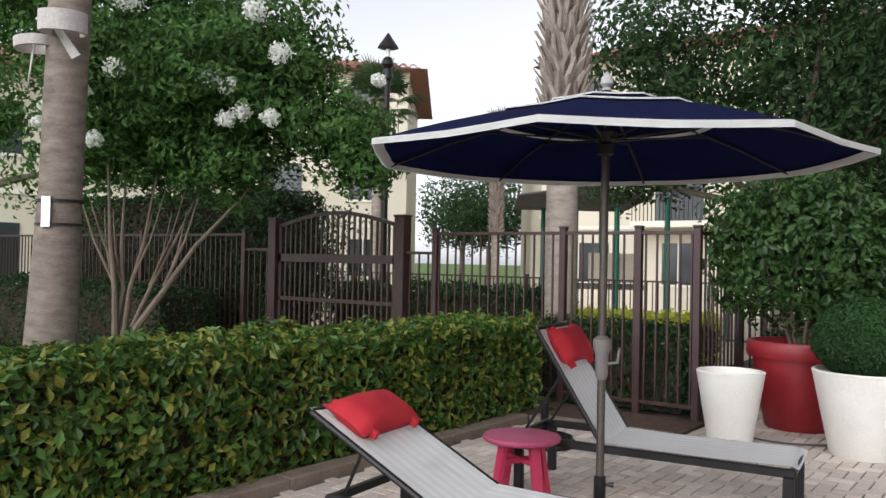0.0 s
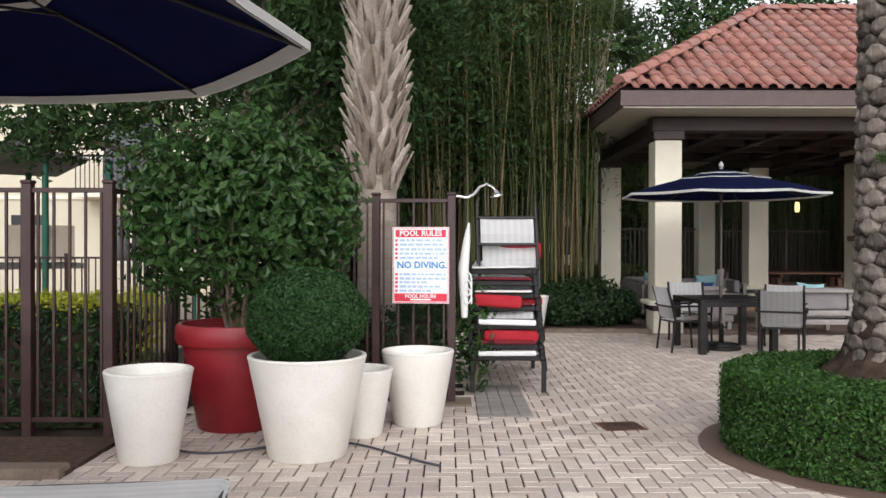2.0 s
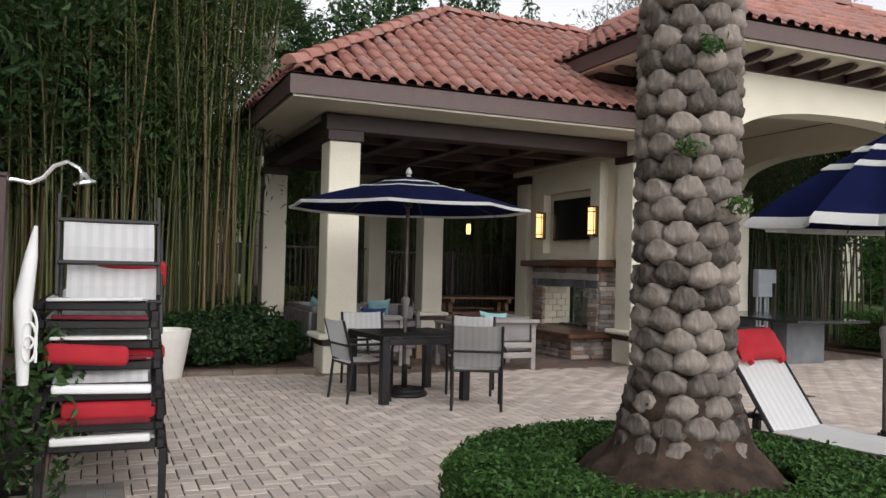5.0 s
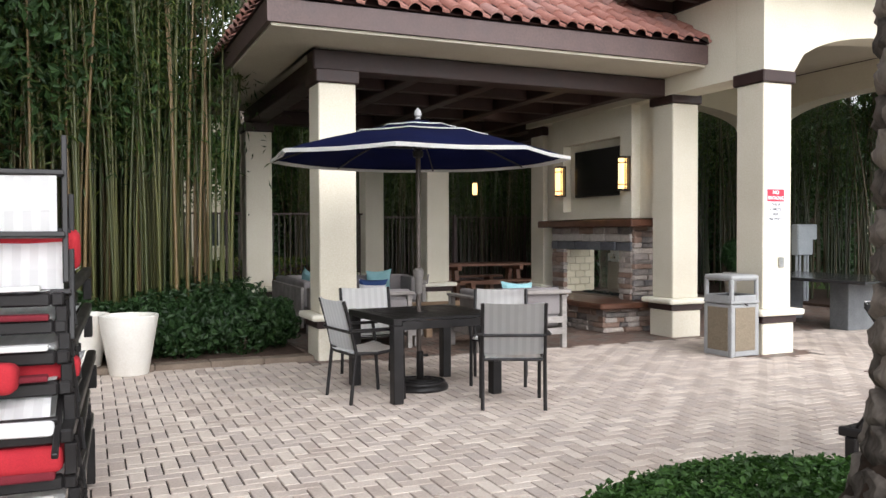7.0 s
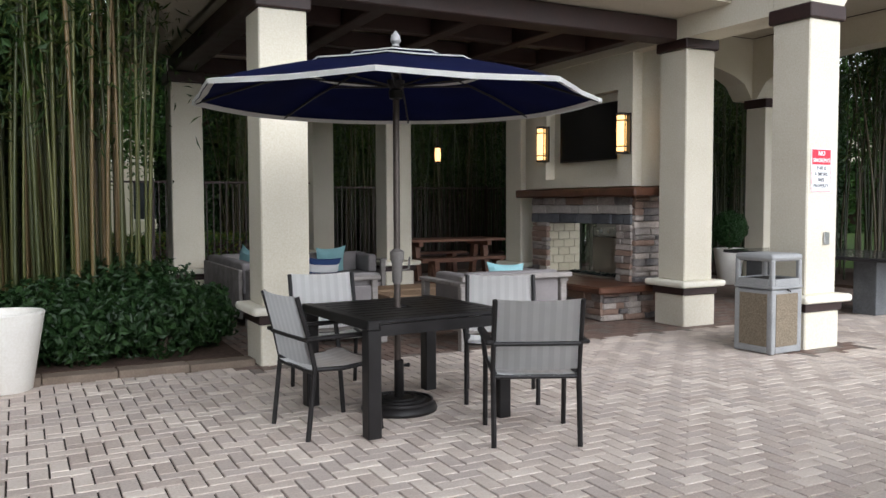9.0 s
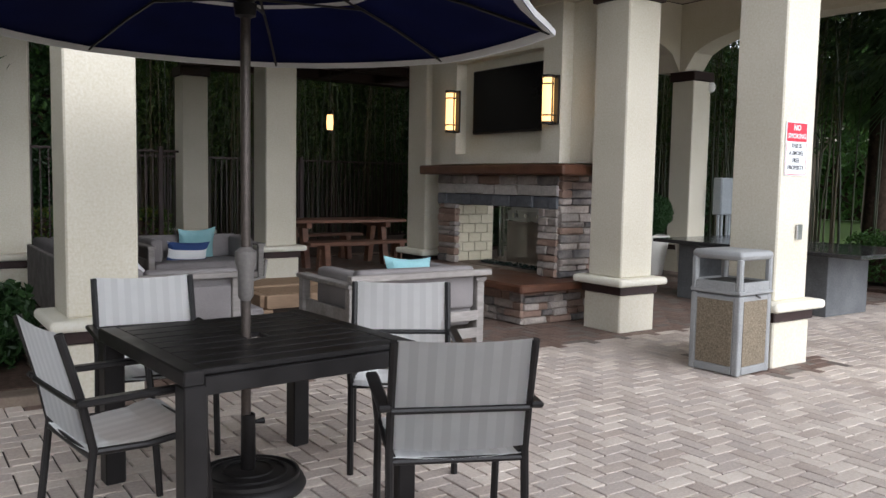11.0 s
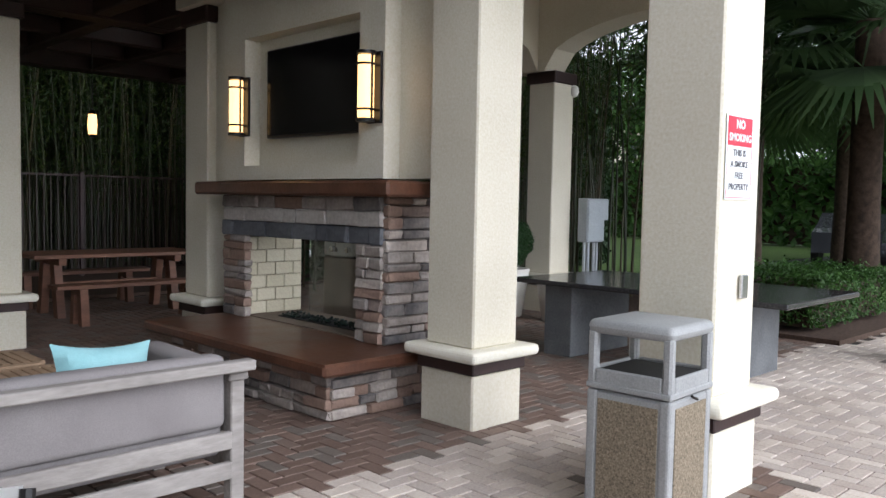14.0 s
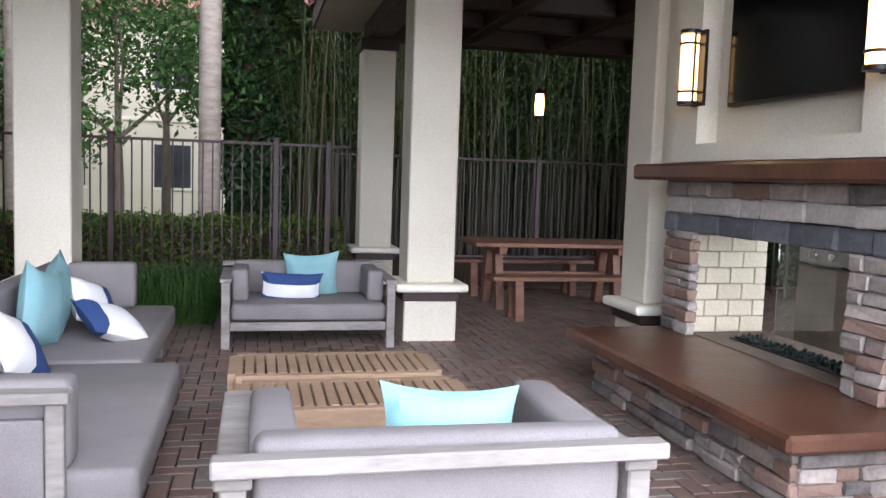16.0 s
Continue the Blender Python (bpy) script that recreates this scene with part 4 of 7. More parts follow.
def side_table(m, mat, label):
    e = thing("side_table", m, label, "side table", "round side tables")
    part("top", L([(0, 0.355), (0.225, 0.355), (0.245, 0.365), (0.25, 0.38), (0.242, 0.392), (0.22, 0.396), (0, 0.396)], 32), mat[0], e, "", True)
    for k in range(4):
        a = math.pi / 4 + k * math.pi / 2
        d = Vector((math.cos(a), math.sin(a), 0))
        n = Vector((-d.y, d.x, 0))
        bm = bmesh.new()
        slab(bm, [d * 0.15 + n * 0.035 + Vector((0, 0, 0.355)), d * 0.15 - n * 0.035 + Vector((0, 0, 0.355)), d * 0.215 - n * 0.03, d * 0.215 + n * 0.03], -d * 0.03)
        part("leg", bm, mat[1], e)
    for k in range(2):
        part("brace", B(-0.16, 0.16, -0.012, 0.012, 0.22, 0.255, m=pose(0, 0, 0, 0, 0, 45 + 90 * k)), mat[1], e)
    return e


side_table(pose(-2.62, 4.62, 0, 0, 0, 20), (PINK_STOOL, RED_STOOL), "round plum and crimson plastic side table on the paving")
side_table(pose(-1.75, 2.62, 0, 0, 0, 20), (PINK_STOOL, RED_STOOL), "round plum and crimson plastic side table on the paving")
side_table(pose(5.9, 8.4, 0, 0, 0, 50), (PINK_STOOL, PINK_STOOL), "round plum plastic side table beside a lounger")


def pot(x, y, r, h, mat, label, filled=False):
    e = thing("planter_pot", pose(x, y, 0), label, "planter", "deck planters")
    q = r * 0.66
    f = r - (r - q) * 0.03 / h
    part("shell", L([(0, 0), (q - 0.01, 0), (q, 0.012), (f, h - 0.03), (f - 0.03, h - 0.03)], 40), mat, e, "", True)
    part("rim", L([(f, h - 0.03), (r, h - 0.01), (r - 0.006, h), (r - 0.03, h), (r - 0.036, h - 0.01)], 40), mat, e, "", True)
    part("inner_wall", L([(r - 0.036, h - 0.01), (r - 0.06, h - 0.16), (0, h - 0.16)], 40), mat, e, "", True)
    if filled:
        part("soil", L([(0, h - 0.05), (r - 0.05, h - 0.06)], 24), SOIL, e, "dark potting soil")
    return e


WP = "tapered white planter, empty, standing on the paving"
pot(-2.12, 7.27, 0.285, 0.60, WHITE_POT, WP)
pot(-0.39, 8.4, 0.29, 0.585, WHITE_POT, WP)
pot(-0.80, 8.0, 0.24, 0.50, WHITE_POT, "smaller tapered white planter behind the ball shrub")
pot(1.17, 14.98, 0.29, 0.60, WHITE_POT, "tapered white planter against the planting bed kerb")
pot(0.72, 15.28, 0.28, 0.60, WHITE_POT, "tapered white planter against the planting bed kerb")
pot(-1.1, 7.42, 0.40, 0.68, WHITE_POT, "large tapered white planter holding a clipped ball shrub", True)

# red planter with a heavy rim
e = thing("planter_pot", pose(-1.8, 8.3, 0), "large red planter with a heavy rolled rim", "planter", "deck planters")
part("shell", L([(0, 0), (0.29, 0), (0.305, 0.02), (0.41, 0.62), (0.41, 0.66)], 40), RED_POT, e, "", True)
part("rim", L([(0.40, 0.655), (0.455, 0.66), (0.47, 0.70), (0.465, 0.79), (0.45, 0.81), (0.42, 0.81), (0.40, 0.78), (0.39, 0.70), (0.0, 0.70)], 40), RED_POT, e, "", True)

# clipped ball shrub
e = thing("ball_shrub", pose(-1.1, 7.42, 0.9), "tight clipped round box shrub in a white planter", "shrub")
part("stem", T([(0, 0, -0.3), (0.01, 0.01, -0.1), (0, 0, 0.05)], 0.03), BARK, e)
part("core", L([(0.0, -0.26), (0.25, -0.2), (0.34, -0.05), (0.33, 0.1), (0.2, 0.24), (0, 0.28)], 20), LEAF_BOX, e)
p, d = ball_points(15000, (0, 0, 0.03), (0.405, 0.405, 0.335), 0.05, 0.05)
keep = p[:, 2] > -0.27
leaves("leaves", p[keep], d[keep], 0.030, 0.017, LEAF_BOX, e)

# ficus bush in the red planter
e = thing("ficus_bush", pose(-1.8, 8.3, 0.68), "leafy green ficus bush growing from a red planter", "shrub")
for k in range(7):
    a = k * 0.9
    part("stem", T([(0.05 * math.cos(a), 0.05 * math.sin(a), 0), (0.18 * math.cos(a), 0.18 * math.sin(a), 0.45), (0.42 * math.cos(a + 0.4), 0.42 * math.sin(a + 0.4), 0.95)], [0.022, 0.016, 0.008], 6), BARK, e)
p, d = clump_points(9500, [((0, 0, 0.95), (0.78, 0.72, 0.72)), ((0.35, -0.1, 0.75), (0.55, 0.5, 0.5)), ((-0.4, 0.0, 0.85), (0.5, 0.5, 0.5)), ((0.1, 0, 1.4), (0.5, 0.5, 0.42)), ((0.65, 0, 1.0), (0.35, 0.35, 0.45)), ((-0.5, -0.1, 1.2), (0.4, 0.4, 0.4))], 0.3, 0.3)
leaves("leaves", p, d, 0.085, 0.048, LEAF_FICUS, e, droop=0.6)


# ---- railings ----
FENCE_RAIL_TOP = 1.83


def fence(p, q, name="fence", label="dark brown metal picket fence", posts=(0.0, 1.0), top=1.83, gap=0.115, skip_first=False):
    """A picket fence from p to q, with rails, pickets and posts at given shares of its length."""
    p, q = Vector((*p, 0)), Vector((*q, 0))
    d = q - p
    n = d.length
    m = Matrix.Translation(p) @ pose(0, 0, 0, 0, 0, math.degrees(math.atan2(d.y, d.x)))
    e = thing(name, m, label, "fence", "deck fences", "structure")
    for z, h in ((0.12, 0.035), (top - 0.035, 0.035)):
        part("rail", B(0, n, -0.018, 0.018, z, z + h, 0.003), FENCE_PAINT, e)
    one = finish("picket", B(-0.009, 0.009, -0.009, 0.009, 0.13, top - 0.02), FENCE_PAINT)
    count = int(n / gap)
    for k in range(count):
        ob = new("picket", one)
        ob.parent, ob.matrix_basis = e, pose((k + 0.5) * n / count, 0, 0)
    for f in posts:
        part("post", B(f * n - 0.035, f * n + 0.035, -0.035, 0.035, -0.05, top + 0.03, 0.004), FENCE_PAINT, e)
        part("post_cap", B(f * n - 0.042, f * n + 0.042, -0.042, 0.042, top + 0.03, top + 0.055, 0.006), FENCE_PAINT, e)
    return e


fence((-5.75, 7.85), (-2.62, 7.85), posts=(0, 0.54, 0.81, 1))
fence((-6.2, 7.85), (-5.79, 7.85), posts=(), top=1.6)
fence((-2.62, 7.89), (-2.62, 9.25), posts=(0.99,))
fence((-2.58, 9.27), (-0.82, 9.27), posts=())
fence((-0.80, 9.27), (-0.12, 9.22), posts=(0, 1))
fence((-16.5, 7.85), (-9.16, 7.85), posts=(0, 0.33, 0.66, 1))
fence((-9.12, 7.85), (-8.62, 7.85), posts=(), top=1.62)
fence((0.4, 23.05), (6.25, 23.05), posts=(0.04, 0.29, 0.51, 0.84, 0.95))
fence((6.3, 26.3), (13.5, 26.3), posts=(0.2, 0.5, 0.8))
fence((-16.5, 15.5), (-4.0, 15.5), posts=(0, 0.2, 0.4, 0.6, 0.8, 1), label="brown picket fence round the play area", top=1.2)

# arched gate
g = thing("gate", pose(-8.5, 7.85, 0), "dark brown double-rail gate with an arched top", "gate", kind="structure")
for x in (-0.02, 2.24):
    part("gate_post", B(x - 0.075, x + 0.075, -0.075, 0.075, -0.05, 2.02, 0.006), FENCE_PAINT, g)
    part("post_cap", B(x - 0.085, x + 0.085, -0.085, 0.085, 2.02, 2.045, 0.006), FENCE_PAINT, g)
bm = bmesh.new()
arch = [(0.10 + 2.02 * k / 16, 0, 1.93 + 0.16 * math.sin(math.pi * k / 16)) for k in range(17)]
slab(bm, [(x, -0.02, z + 0.025) for x, _, z in arch] + [(x, -0.02, z - 0.025) for x, _, z in arch[::-1]], (0, 0.04, 0))
bmesh.ops.triangulate(bm, faces=[f for f in bm.faces if len(f.verts) > 4])
part("arch_rail", bm, FENCE_PAINT, g)
for z, h in ((1.44, 0.11), (0.26, 0.18), (0.92, 0.05)):
    part("rail", B(0.06, 2.16, -0.02, 0.02, z, z + h, 0.004), FENCE_PAINT, g)
for x in (0.09, 2.13):
    part("stile", B(x - 0.03, x + 0.03, -0.02, 0.02, 0.1, 1.95, 0.004), FENCE_PAINT, g)
for k in range(1, 21):
    x = 0.10 + 2.02 * k / 21
    part("bar", B(x - 0.014, x + 0.014, -0.012, 0.012, 0.12, 1.93 + 0.16 * math.sin(math.pi * k / 21)), FENCE_PAINT, g)
part("push_bar", T([(0.1, -0.07, 0.52), (1.0, -0.07, 0.5)], 0.028, 10), CHROME, g, "steel push bar")

# ---- signs ----
def lettering(name, text, size, mat, parent, m, bold=0.0):
    cu = bpy.data.curves.new(name, "FONT")
    cu.body, cu.size, cu.align_x, cu.align_y, cu.extrude, cu.offset, cu.resolution_u = text, size, "CENTER", "CENTER", 0.0008, bold, 2
    tmp = bpy.data.objects.new(name, cu)
    mesh = bpy.data.meshes.new_from_object(tmp)
    bpy.data.objects.remove(tmp)
    mesh.materials.clear()
    mesh.materials.append(mat)
    ob = new(name, mesh)
    ob.parent, ob.matrix_basis = parent, m
    return ob


s = thing("pool_sign", pose(-0.395, 9.175, 1.234, 90, 0, -4) @ Matrix.Diagonal((0.93, 0.945, 1, 1)), "white pool rules sign with red and blue lettering on the fence", "sign")
W, H = 0.545, 0.72
part("board", B(-W / 2, W / 2, -H / 2, H / 2, -0.006, 0.0, 0.002), SIGN_WHITE, s)
for a in ((-W / 2 + 0.006, W / 2 - 0.006, H / 2 - 0.012, H / 2 - 0.006), (-W / 2 + 0.006, W / 2 - 0.006, -H / 2 + 0.006, -H / 2 + 0.012)):
    part("border", B(*a, 0.0, 0.002), SIGN_RED, s)
for x in (-W / 2 + 0.006, W / 2 - 0.012):
    part("border", B(x, x + 0.006, -H / 2 + 0.014, H / 2 - 0.014, 0.0, 0.002), SIGN_RED, s)
part("red_band", B(-W / 2 + 0.03, W / 2 - 0.03, H / 2 - 0.095, H / 2 - 0.025, 0.0, 0.002), SIGN_RED, s)
part("red_band", B(-W / 2 + 0.02, W / 2 - 0.02, -H / 2 + 0.02, -H / 2 + 0.095, 0.0, 0.002), SIGN_RED, s)
lettering("lettering", "POOL RULES", 0.072, SIGN_WHITE, s, pose(0, H / 2 - 0.06, 0.003), 0.0015)
lettering("lettering", "NO DIVING.", 0.088, SIGN_BLUE, s, pose(0.012, 0.0, 0.002), 0.0025)
lettering("lettering", "POOL HOURS", 0.048, SIGN_WHITE, s, pose(0, -H / 2 + 0.068, 0.003), 0.001)
part("text_bar", B(-0.1, 0.1, -H / 2 + 0.03, -H / 2 + 0.045, 0.002, 0.003), SIGN_WHITE, s)
for k, (y, w) in enumerate(((0.235, 0.40), (0.195, 0.38), (0.15, 0.45), (0.11, 0.45), (0.07, 0.36), (-0.085, 0.44), (-0.125, 0.44), (-0.16, 0.26), (-0.2, 0.36), (-0.24, 0.30))):
    x = -0.2
    while x < -0.2 + w:
        ww = random.uniform(0.02, 0.07)
        part("text_bar", B(x, min(x + ww, 0.25), y - 0.010, y + 0.010, 0.0, 0.0012), SIGN_PALE, s)
        x += ww + 0.012
    part("number_mark", B(-0.245, -0.222, y - 0.011, y + 0.011, 0.0, 0.0012), SIGN_RED, s)

s = thing("smoking_sign", pose(8.115, 13.296, 1.71, 90, 0, 0), "red and white smoke free property sign on a column", "sign")
W, H = 0.285, 0.42
part("board", B(-W / 2, W / 2, -H / 2, H / 2, -0.003, 0.0, 0.001), SIGN_WHITE, s)
part("red_panel", B(-W / 2 + 0.012, W / 2 - 0.012, H / 2 - 0.155, H / 2 - 0.012, 0.0, 0.002), SIGN_RED, s)
for a in ((-W / 2 + 0.008, W / 2 - 0.008, -H / 2 + 0.008, -H / 2 + 0.012), (-W / 2 + 0.008, -W / 2 + 0.012, -H / 2 + 0.014, H / 2 - 0.16), (W / 2 - 0.012, W / 2 - 0.008, -H / 2 + 0.014, H / 2 - 0.16)):
    part("border", B(*a, 0.0, 0.001), SIGN_RED, s)
lettering("lettering", "NO", 0.06, SIGN_WHITE, s, pose(0, H / 2 - 0.05, 0.003), 0.002)
lettering("lettering", "SMOKING", 0.054, SIGN_WHITE, s, pose(0, H / 2 - 0.115, 0.003), 0.001)
for k, line in enumerate(("THIS IS", "A SMOKE", "FREE", "PROPERTY")):
    lettering("lettering", line, 0.045, SIGN_BLACK, s, pose(0, 0.02 - 0.056 * k, 0.001), 0.001)
sw = thing("outlet_cover", pose(8.2, 13.298, 1.06, 90, 0, 0), "grey metal weatherproof outlet cover on a column", "outlet cover")
part("cover", B(-0.035, 0.035, -0.06, 0.06, 0, 0.02, 0.005), STEEL, sw)

# outdoor shower
s = thing("shower_head", pose(-0.12, 9.22, 1.85), "chrome shower head on a curved arm atop a fence post", "shower")
part("arm", T([(0, 0, 0), (0.06, 0, 0.0), (0.14, 0, -0.012), (0.2, 0, 0.02), (0.25, 0, 0.085), (0.31, 0, 0.11), (0.37, 0, 0.08), (0.395, 0, 0.04)], 0.012, 8), CHROME, s, "", True)
part("head", L([(0.012, 0.05), (0.02, 0.04), (0.03, 0.015), (0.058, 0.0), (0.06, -0.012), (0.0, -0.014)], 20), CHROME, s, "", True, pose(0.4, 0, 0.01, 0, -12, 0))
part("flange", L([(0.012, 0), (0.03, 0), (0.03, 0.015), (0.012, 0.02)], 16), CHROME, s, "", True, pose(0.03, 0, 0, 0, -90, 0))

# stack of loungers
def cushion_roll(w, h, d):
    bm = B(-w / 2, w / 2, -d / 2, d / 2, -h / 2, h / 2, min(h, d) * 0.3, seg=3)
    for v in bm.verts:
        v.co.z += 0.006 * math.sin(v.co.x * 11 + h * 40) - 0.005 * (2 * v.co.x / w) ** 2
    return bm


def stacked(m, k):
    """A flat folded lounger for the stack, with its cushion."""
    e = thing("stacked_lounger", m, "folded black lounger with white sling and red cushion in a stack", "lounger", "stacked loungers")
    for s in (-1, 1):
        part("side_rail", B(s * 0.32 - 0.025, s * 0.32 + 0.025, 0, 1.75, 0.0, 0.055, 0.008), BLACK, e)
        part("leg", B(s * 0.335 - 0.022, s * 0.335 + 0.022, 0.0, 0.06, -0.30 if k == 0 else -0.12, 0.0, 0.004), BLACK, e)
        part("leg", B(s * 0.335 - 0.022, s * 0.335 + 0.022, 1.5, 1.56, -0.30 if k == 0 else -0.12, 0.0, 0.004), BLACK, e)
        part("arm_loop", T([(s * 0.345, 0.05, 0.02), (s * 0.36, 0.06, -0.10), (s * 0.36, 0.3, -0.12), (s * 0.345, 0.32, 0.02)], 0.014, 6), BLACK, e)
    part("end_rail", B(-0.295, 0.295, 0.0, 0.05, 0.0, 0.055, 0.008), BLACK, e)
    bm = sling_bed(bmesh.new(), [(0.02, 0.062), (0.3, 0.068), (0.9, 0.064), (1.7, 0.062)], 0.58)
    part("sling", bm, SLING, e, "white sling with pale stripes")
    part("sling_fold", cushion_roll(0.54, (0.045, 0.04, 0.05, 0.022, 0.02, 0.024, 0.02)[k], 0.07), (SLING_GREY, WINE_CLOTH, WHITE_CLOTH, WINE_CLOTH, SLING_GREY, WINE_CLOTH, SLING_GREY)[k], e, "cloth folded over the end rail", True, pose(0.01 * (k % 3 - 1), -0.005, 0.08, 0, 0.8 * (k % 3 - 1), 0))
    return e


BASE = pose(0.415, 9.57, 0, 0, 0, -2)
lift = [(0.33, 0, 0), (0.43, 0.06, 0.2), (0.62, 0.02, -0.6), (0.78, 0.16, 0.8), (0.9, 0.2, -0.5), (1.02, 0.24, 0.6), (1.13, 0.26, -0.8)]
for k, (z, dy, rz) in enumerate(lift):
    stacked(BASE @ pose(-0.01 * k, dy, z, 1.2 * k % 3, 0, rz * 2), k)


def roll(m, w, r, mat, label):
    return solid("stack_cushion", cushion_roll(w, 1.9 * r, 1.25 * r), mat, m, label, "cushion", "stacked cushions", smooth=True)


roll(BASE @ pose(0.03, 0.09, 0.56, 90, 0, 0), 0.52, 0.085, RED_CLOTH, "red cushion folded into the lounger stack")
roll(BASE @ pose(-0.10, 0.10, 0.88, 84, 3, 0), 0.46, 0.095, RED_CLOTH, "plump red cushion on the lounger stack")
roll(BASE @ pose(0.14, 0.32, 0.87, 90, 0, 0), 0.4, 0.07, RED_CLOTH, "red cushion folded into the lounger stack")
roll(BASE @ pose(0.12, 0.46, 1.36, 15, 0, 0), 0.44, 0.09, RED_CLOTH, "red cushion behind the topmost lounger back")
for k, (x, y, z, a) in enumerate(((-0.02, 0.05, 0.70, 22), (0.02, 0.32, 1.18, 70), (0.0, 0.3, 1.42, 74))):
    e = thing("folded_lounger", BASE @ pose(x, y, z, a, 0, 2 * k), "white striped sling back folded over the stack", "lounger", "stacked loungers")
    part("sling", sling_bed(bmesh.new(), [(0.0, 0.0), (0.1, 0.02), (0.26, 0.01)], 0.52), SLING, e, "white sling with pale stripes")
    for yy in (0.0, 0.27):
        part("rail", B(-0.29, 0.29, yy - 0.012, yy + 0.012, -0.012, 0.02, 0.004), BLACK, e)
    for sx in (-1, 1):
        part("upright", B(sx * 0.29 - 0.012, sx * 0.29 + 0.012, -0.2, 0.45, -0.03, -0.006, 0.004), BLACK, e)
solid("folded_umbrella", T([(0, 0, 0.75), (-0.01, 0, 1.2), (0.02, 0.02, 1.45), (0.04, 0.02, 1.62)], [0.03, 0.05, 0.035, 0.01], 10), CANVAS_WHITE, pose(0.0, 9.42, 0.0), "rolled white canvas hung beside the stack", "rolled canvas", smooth=True)
pts = [(0.03 + 0.035 * math.sin(a), 9.38, 1.08 + 0.09 * math.cos(a) - 0.012 * a) for a in [k * 0.5 for k in range(30)]]
solid("rope", T(pts, 0.008, 6), CANVAS_WHITE, I4, "looped white rope hung beside the lounger stack", "rope", smooth=True)
bm = bmesh.new()
for k in range(4):
    box(bm, 0.10 + 0.115 * k, 0.10 + 0.115 * (k + 1) - 0.006, 8.62, 10.1, 0.0, 0.012, 0.003)
solid("deck_board", bm, TEAK_GREY, I4, "weathered brown boards laid flat under the lounger stack", "boards")
solid("footing", B(-0.28, 0.06, 9.05, 9.4, -0.05, 0.02, 0.006), KERB, I4, "small concrete footing under the fence post", "footing")
pts = [(-2.3 + 0.1 * k, 7.75 - 0.25 * math.sin(k * 0.35) - 0.02 * k, 0.012) for k in range(22)]
solid("garden_hose", T(pts, 0.009, 6), SIGN_BLACK, I4, "thin dark cable lying across the paving", "cable", smooth=True)


def drain(x, y, w, d, rz):
    e = thing("drain_cover", pose(x, y, 0.003, 0, 0, rz), "brown slotted square drain cover in the paving", "drain", "paving drains")
    part("frame", B(-w / 2, w / 2, -d / 2, d / 2, -0.01, 0.003), CAP_STONE, e)
    for k in range(7):
        yy = -d / 2 + d * (k + 0.7) / 7.4
        part("slot", B(-w / 2 + 0.03, w / 2 - 0.03, yy - 0.005, yy + 0.005, 0.003, 0.0045), DARK_HOLE, e)
    return e


drain(1.2, 8.3, 0.33, 0.28, 10)
drain(8.15, 11.85, 0.32, 0.3, 0)

# ---- dining table and chairs ----
t = thing("dining_table", pose(3.58, 13.0, 0, 0, 0, 4) @ Matrix.Diagonal((1, 1, 0.96, 1)), "square black slatted aluminium dining table with umbrella hole", "table")
for k in range(9):
    y = -0.505 + 1.01 * (k + 0.5) / 9
    if k == 4:
        for a, b in ((-0.44, -0.05), (0.05, 0.44)):
            part("slat", B(a, b, y - 0.05, y + 0.05, 0.715, 0.74, 0.004), BLACK, t)
    else:
        part("slat", B(-0.44, 0.44, y - 0.051, y + 0.051, 0.715, 0.74, 0.004), BLACK, t)
for s in (-1, 1):
    part("edge_rail", B(s * 0.48 - 0.04, s * 0.48 + 0.04, -0.52, 0.52, 0.68, 0.742, 0.006), BLACK, t)
    part("apron", B(-0.44, 0.44, s * 0.5 - 0.02, s * 0.5 + 0.02, 0.64, 0.712, 0.004), BLACK, t)
    for r in (-1, 1):
        part("leg", B(s * 0.475 - 0.045, s * 0.475 + 0.045, r * 0.475 - 0.045, r * 0.475 + 0.045, 0.0, 0.68, 0.006), BLACK, t)


def dining_chair(m):
    """A stacking patio chair that faces +y."""
    e = thing("dining_chair", m, "black framed patio dining chair with white striped sling", "chair", "chairs round the table")
    w = 0.25
    for s in (-1, 1):
        part("back_leg", T([(s * w, -0.25, 0), (s * w, -0.2, 0.43), (s * w, -0.24, 0.62), (s * w, -0.31, 0.86)], 0.016, 8), BLACK, e, "", True)
        part("front_leg", T([(s * w, 0.25, 0), (s * w, 0.22, 0.43), (s * (w + 0.02), 0.21, 0.60)], 0.016, 8), BLACK, e, "", True)
        part("armrest", B(s * (w + 0.025) - 0.025, s * (w + 0.025) + 0.025, -0.27, 0.26, 0.60, 0.625, 0.008), BLACK, e)
        part("side_rail", T([(s * (w - 0.01), 0.23, 0.43), (s * (w - 0.01), 0, 0.41), (s * (w - 0.01), -0.2, 0.42)], 0.014, 8), BLACK, e, "", True)
    for y, z in ((0.22, 0.425), (-0.2, 0.40), (-0.25, 0.60)):
        part("cross_rail", T([(-w, y, z), (w, y, z)], 0.013, 8), BLACK, e, "", True)
    part("seat", sling_bed(bmesh.new(), [(-0.21, 0.42), (-0.1, 0.415), (0.1, 0.43), (0.2, 0.45), (0.25, 0.435)], 0.48), SLING, e, "white striped sling seat")
    bm = sling_bed(bmesh.new(), [(-0.215, 0.45), (-0.245, 0.6), (-0.28, 0.73), (-0.315, 0.865)], 0.48)
    part("backrest", bm, SLING, e, "white striped sling backrest")
    return e


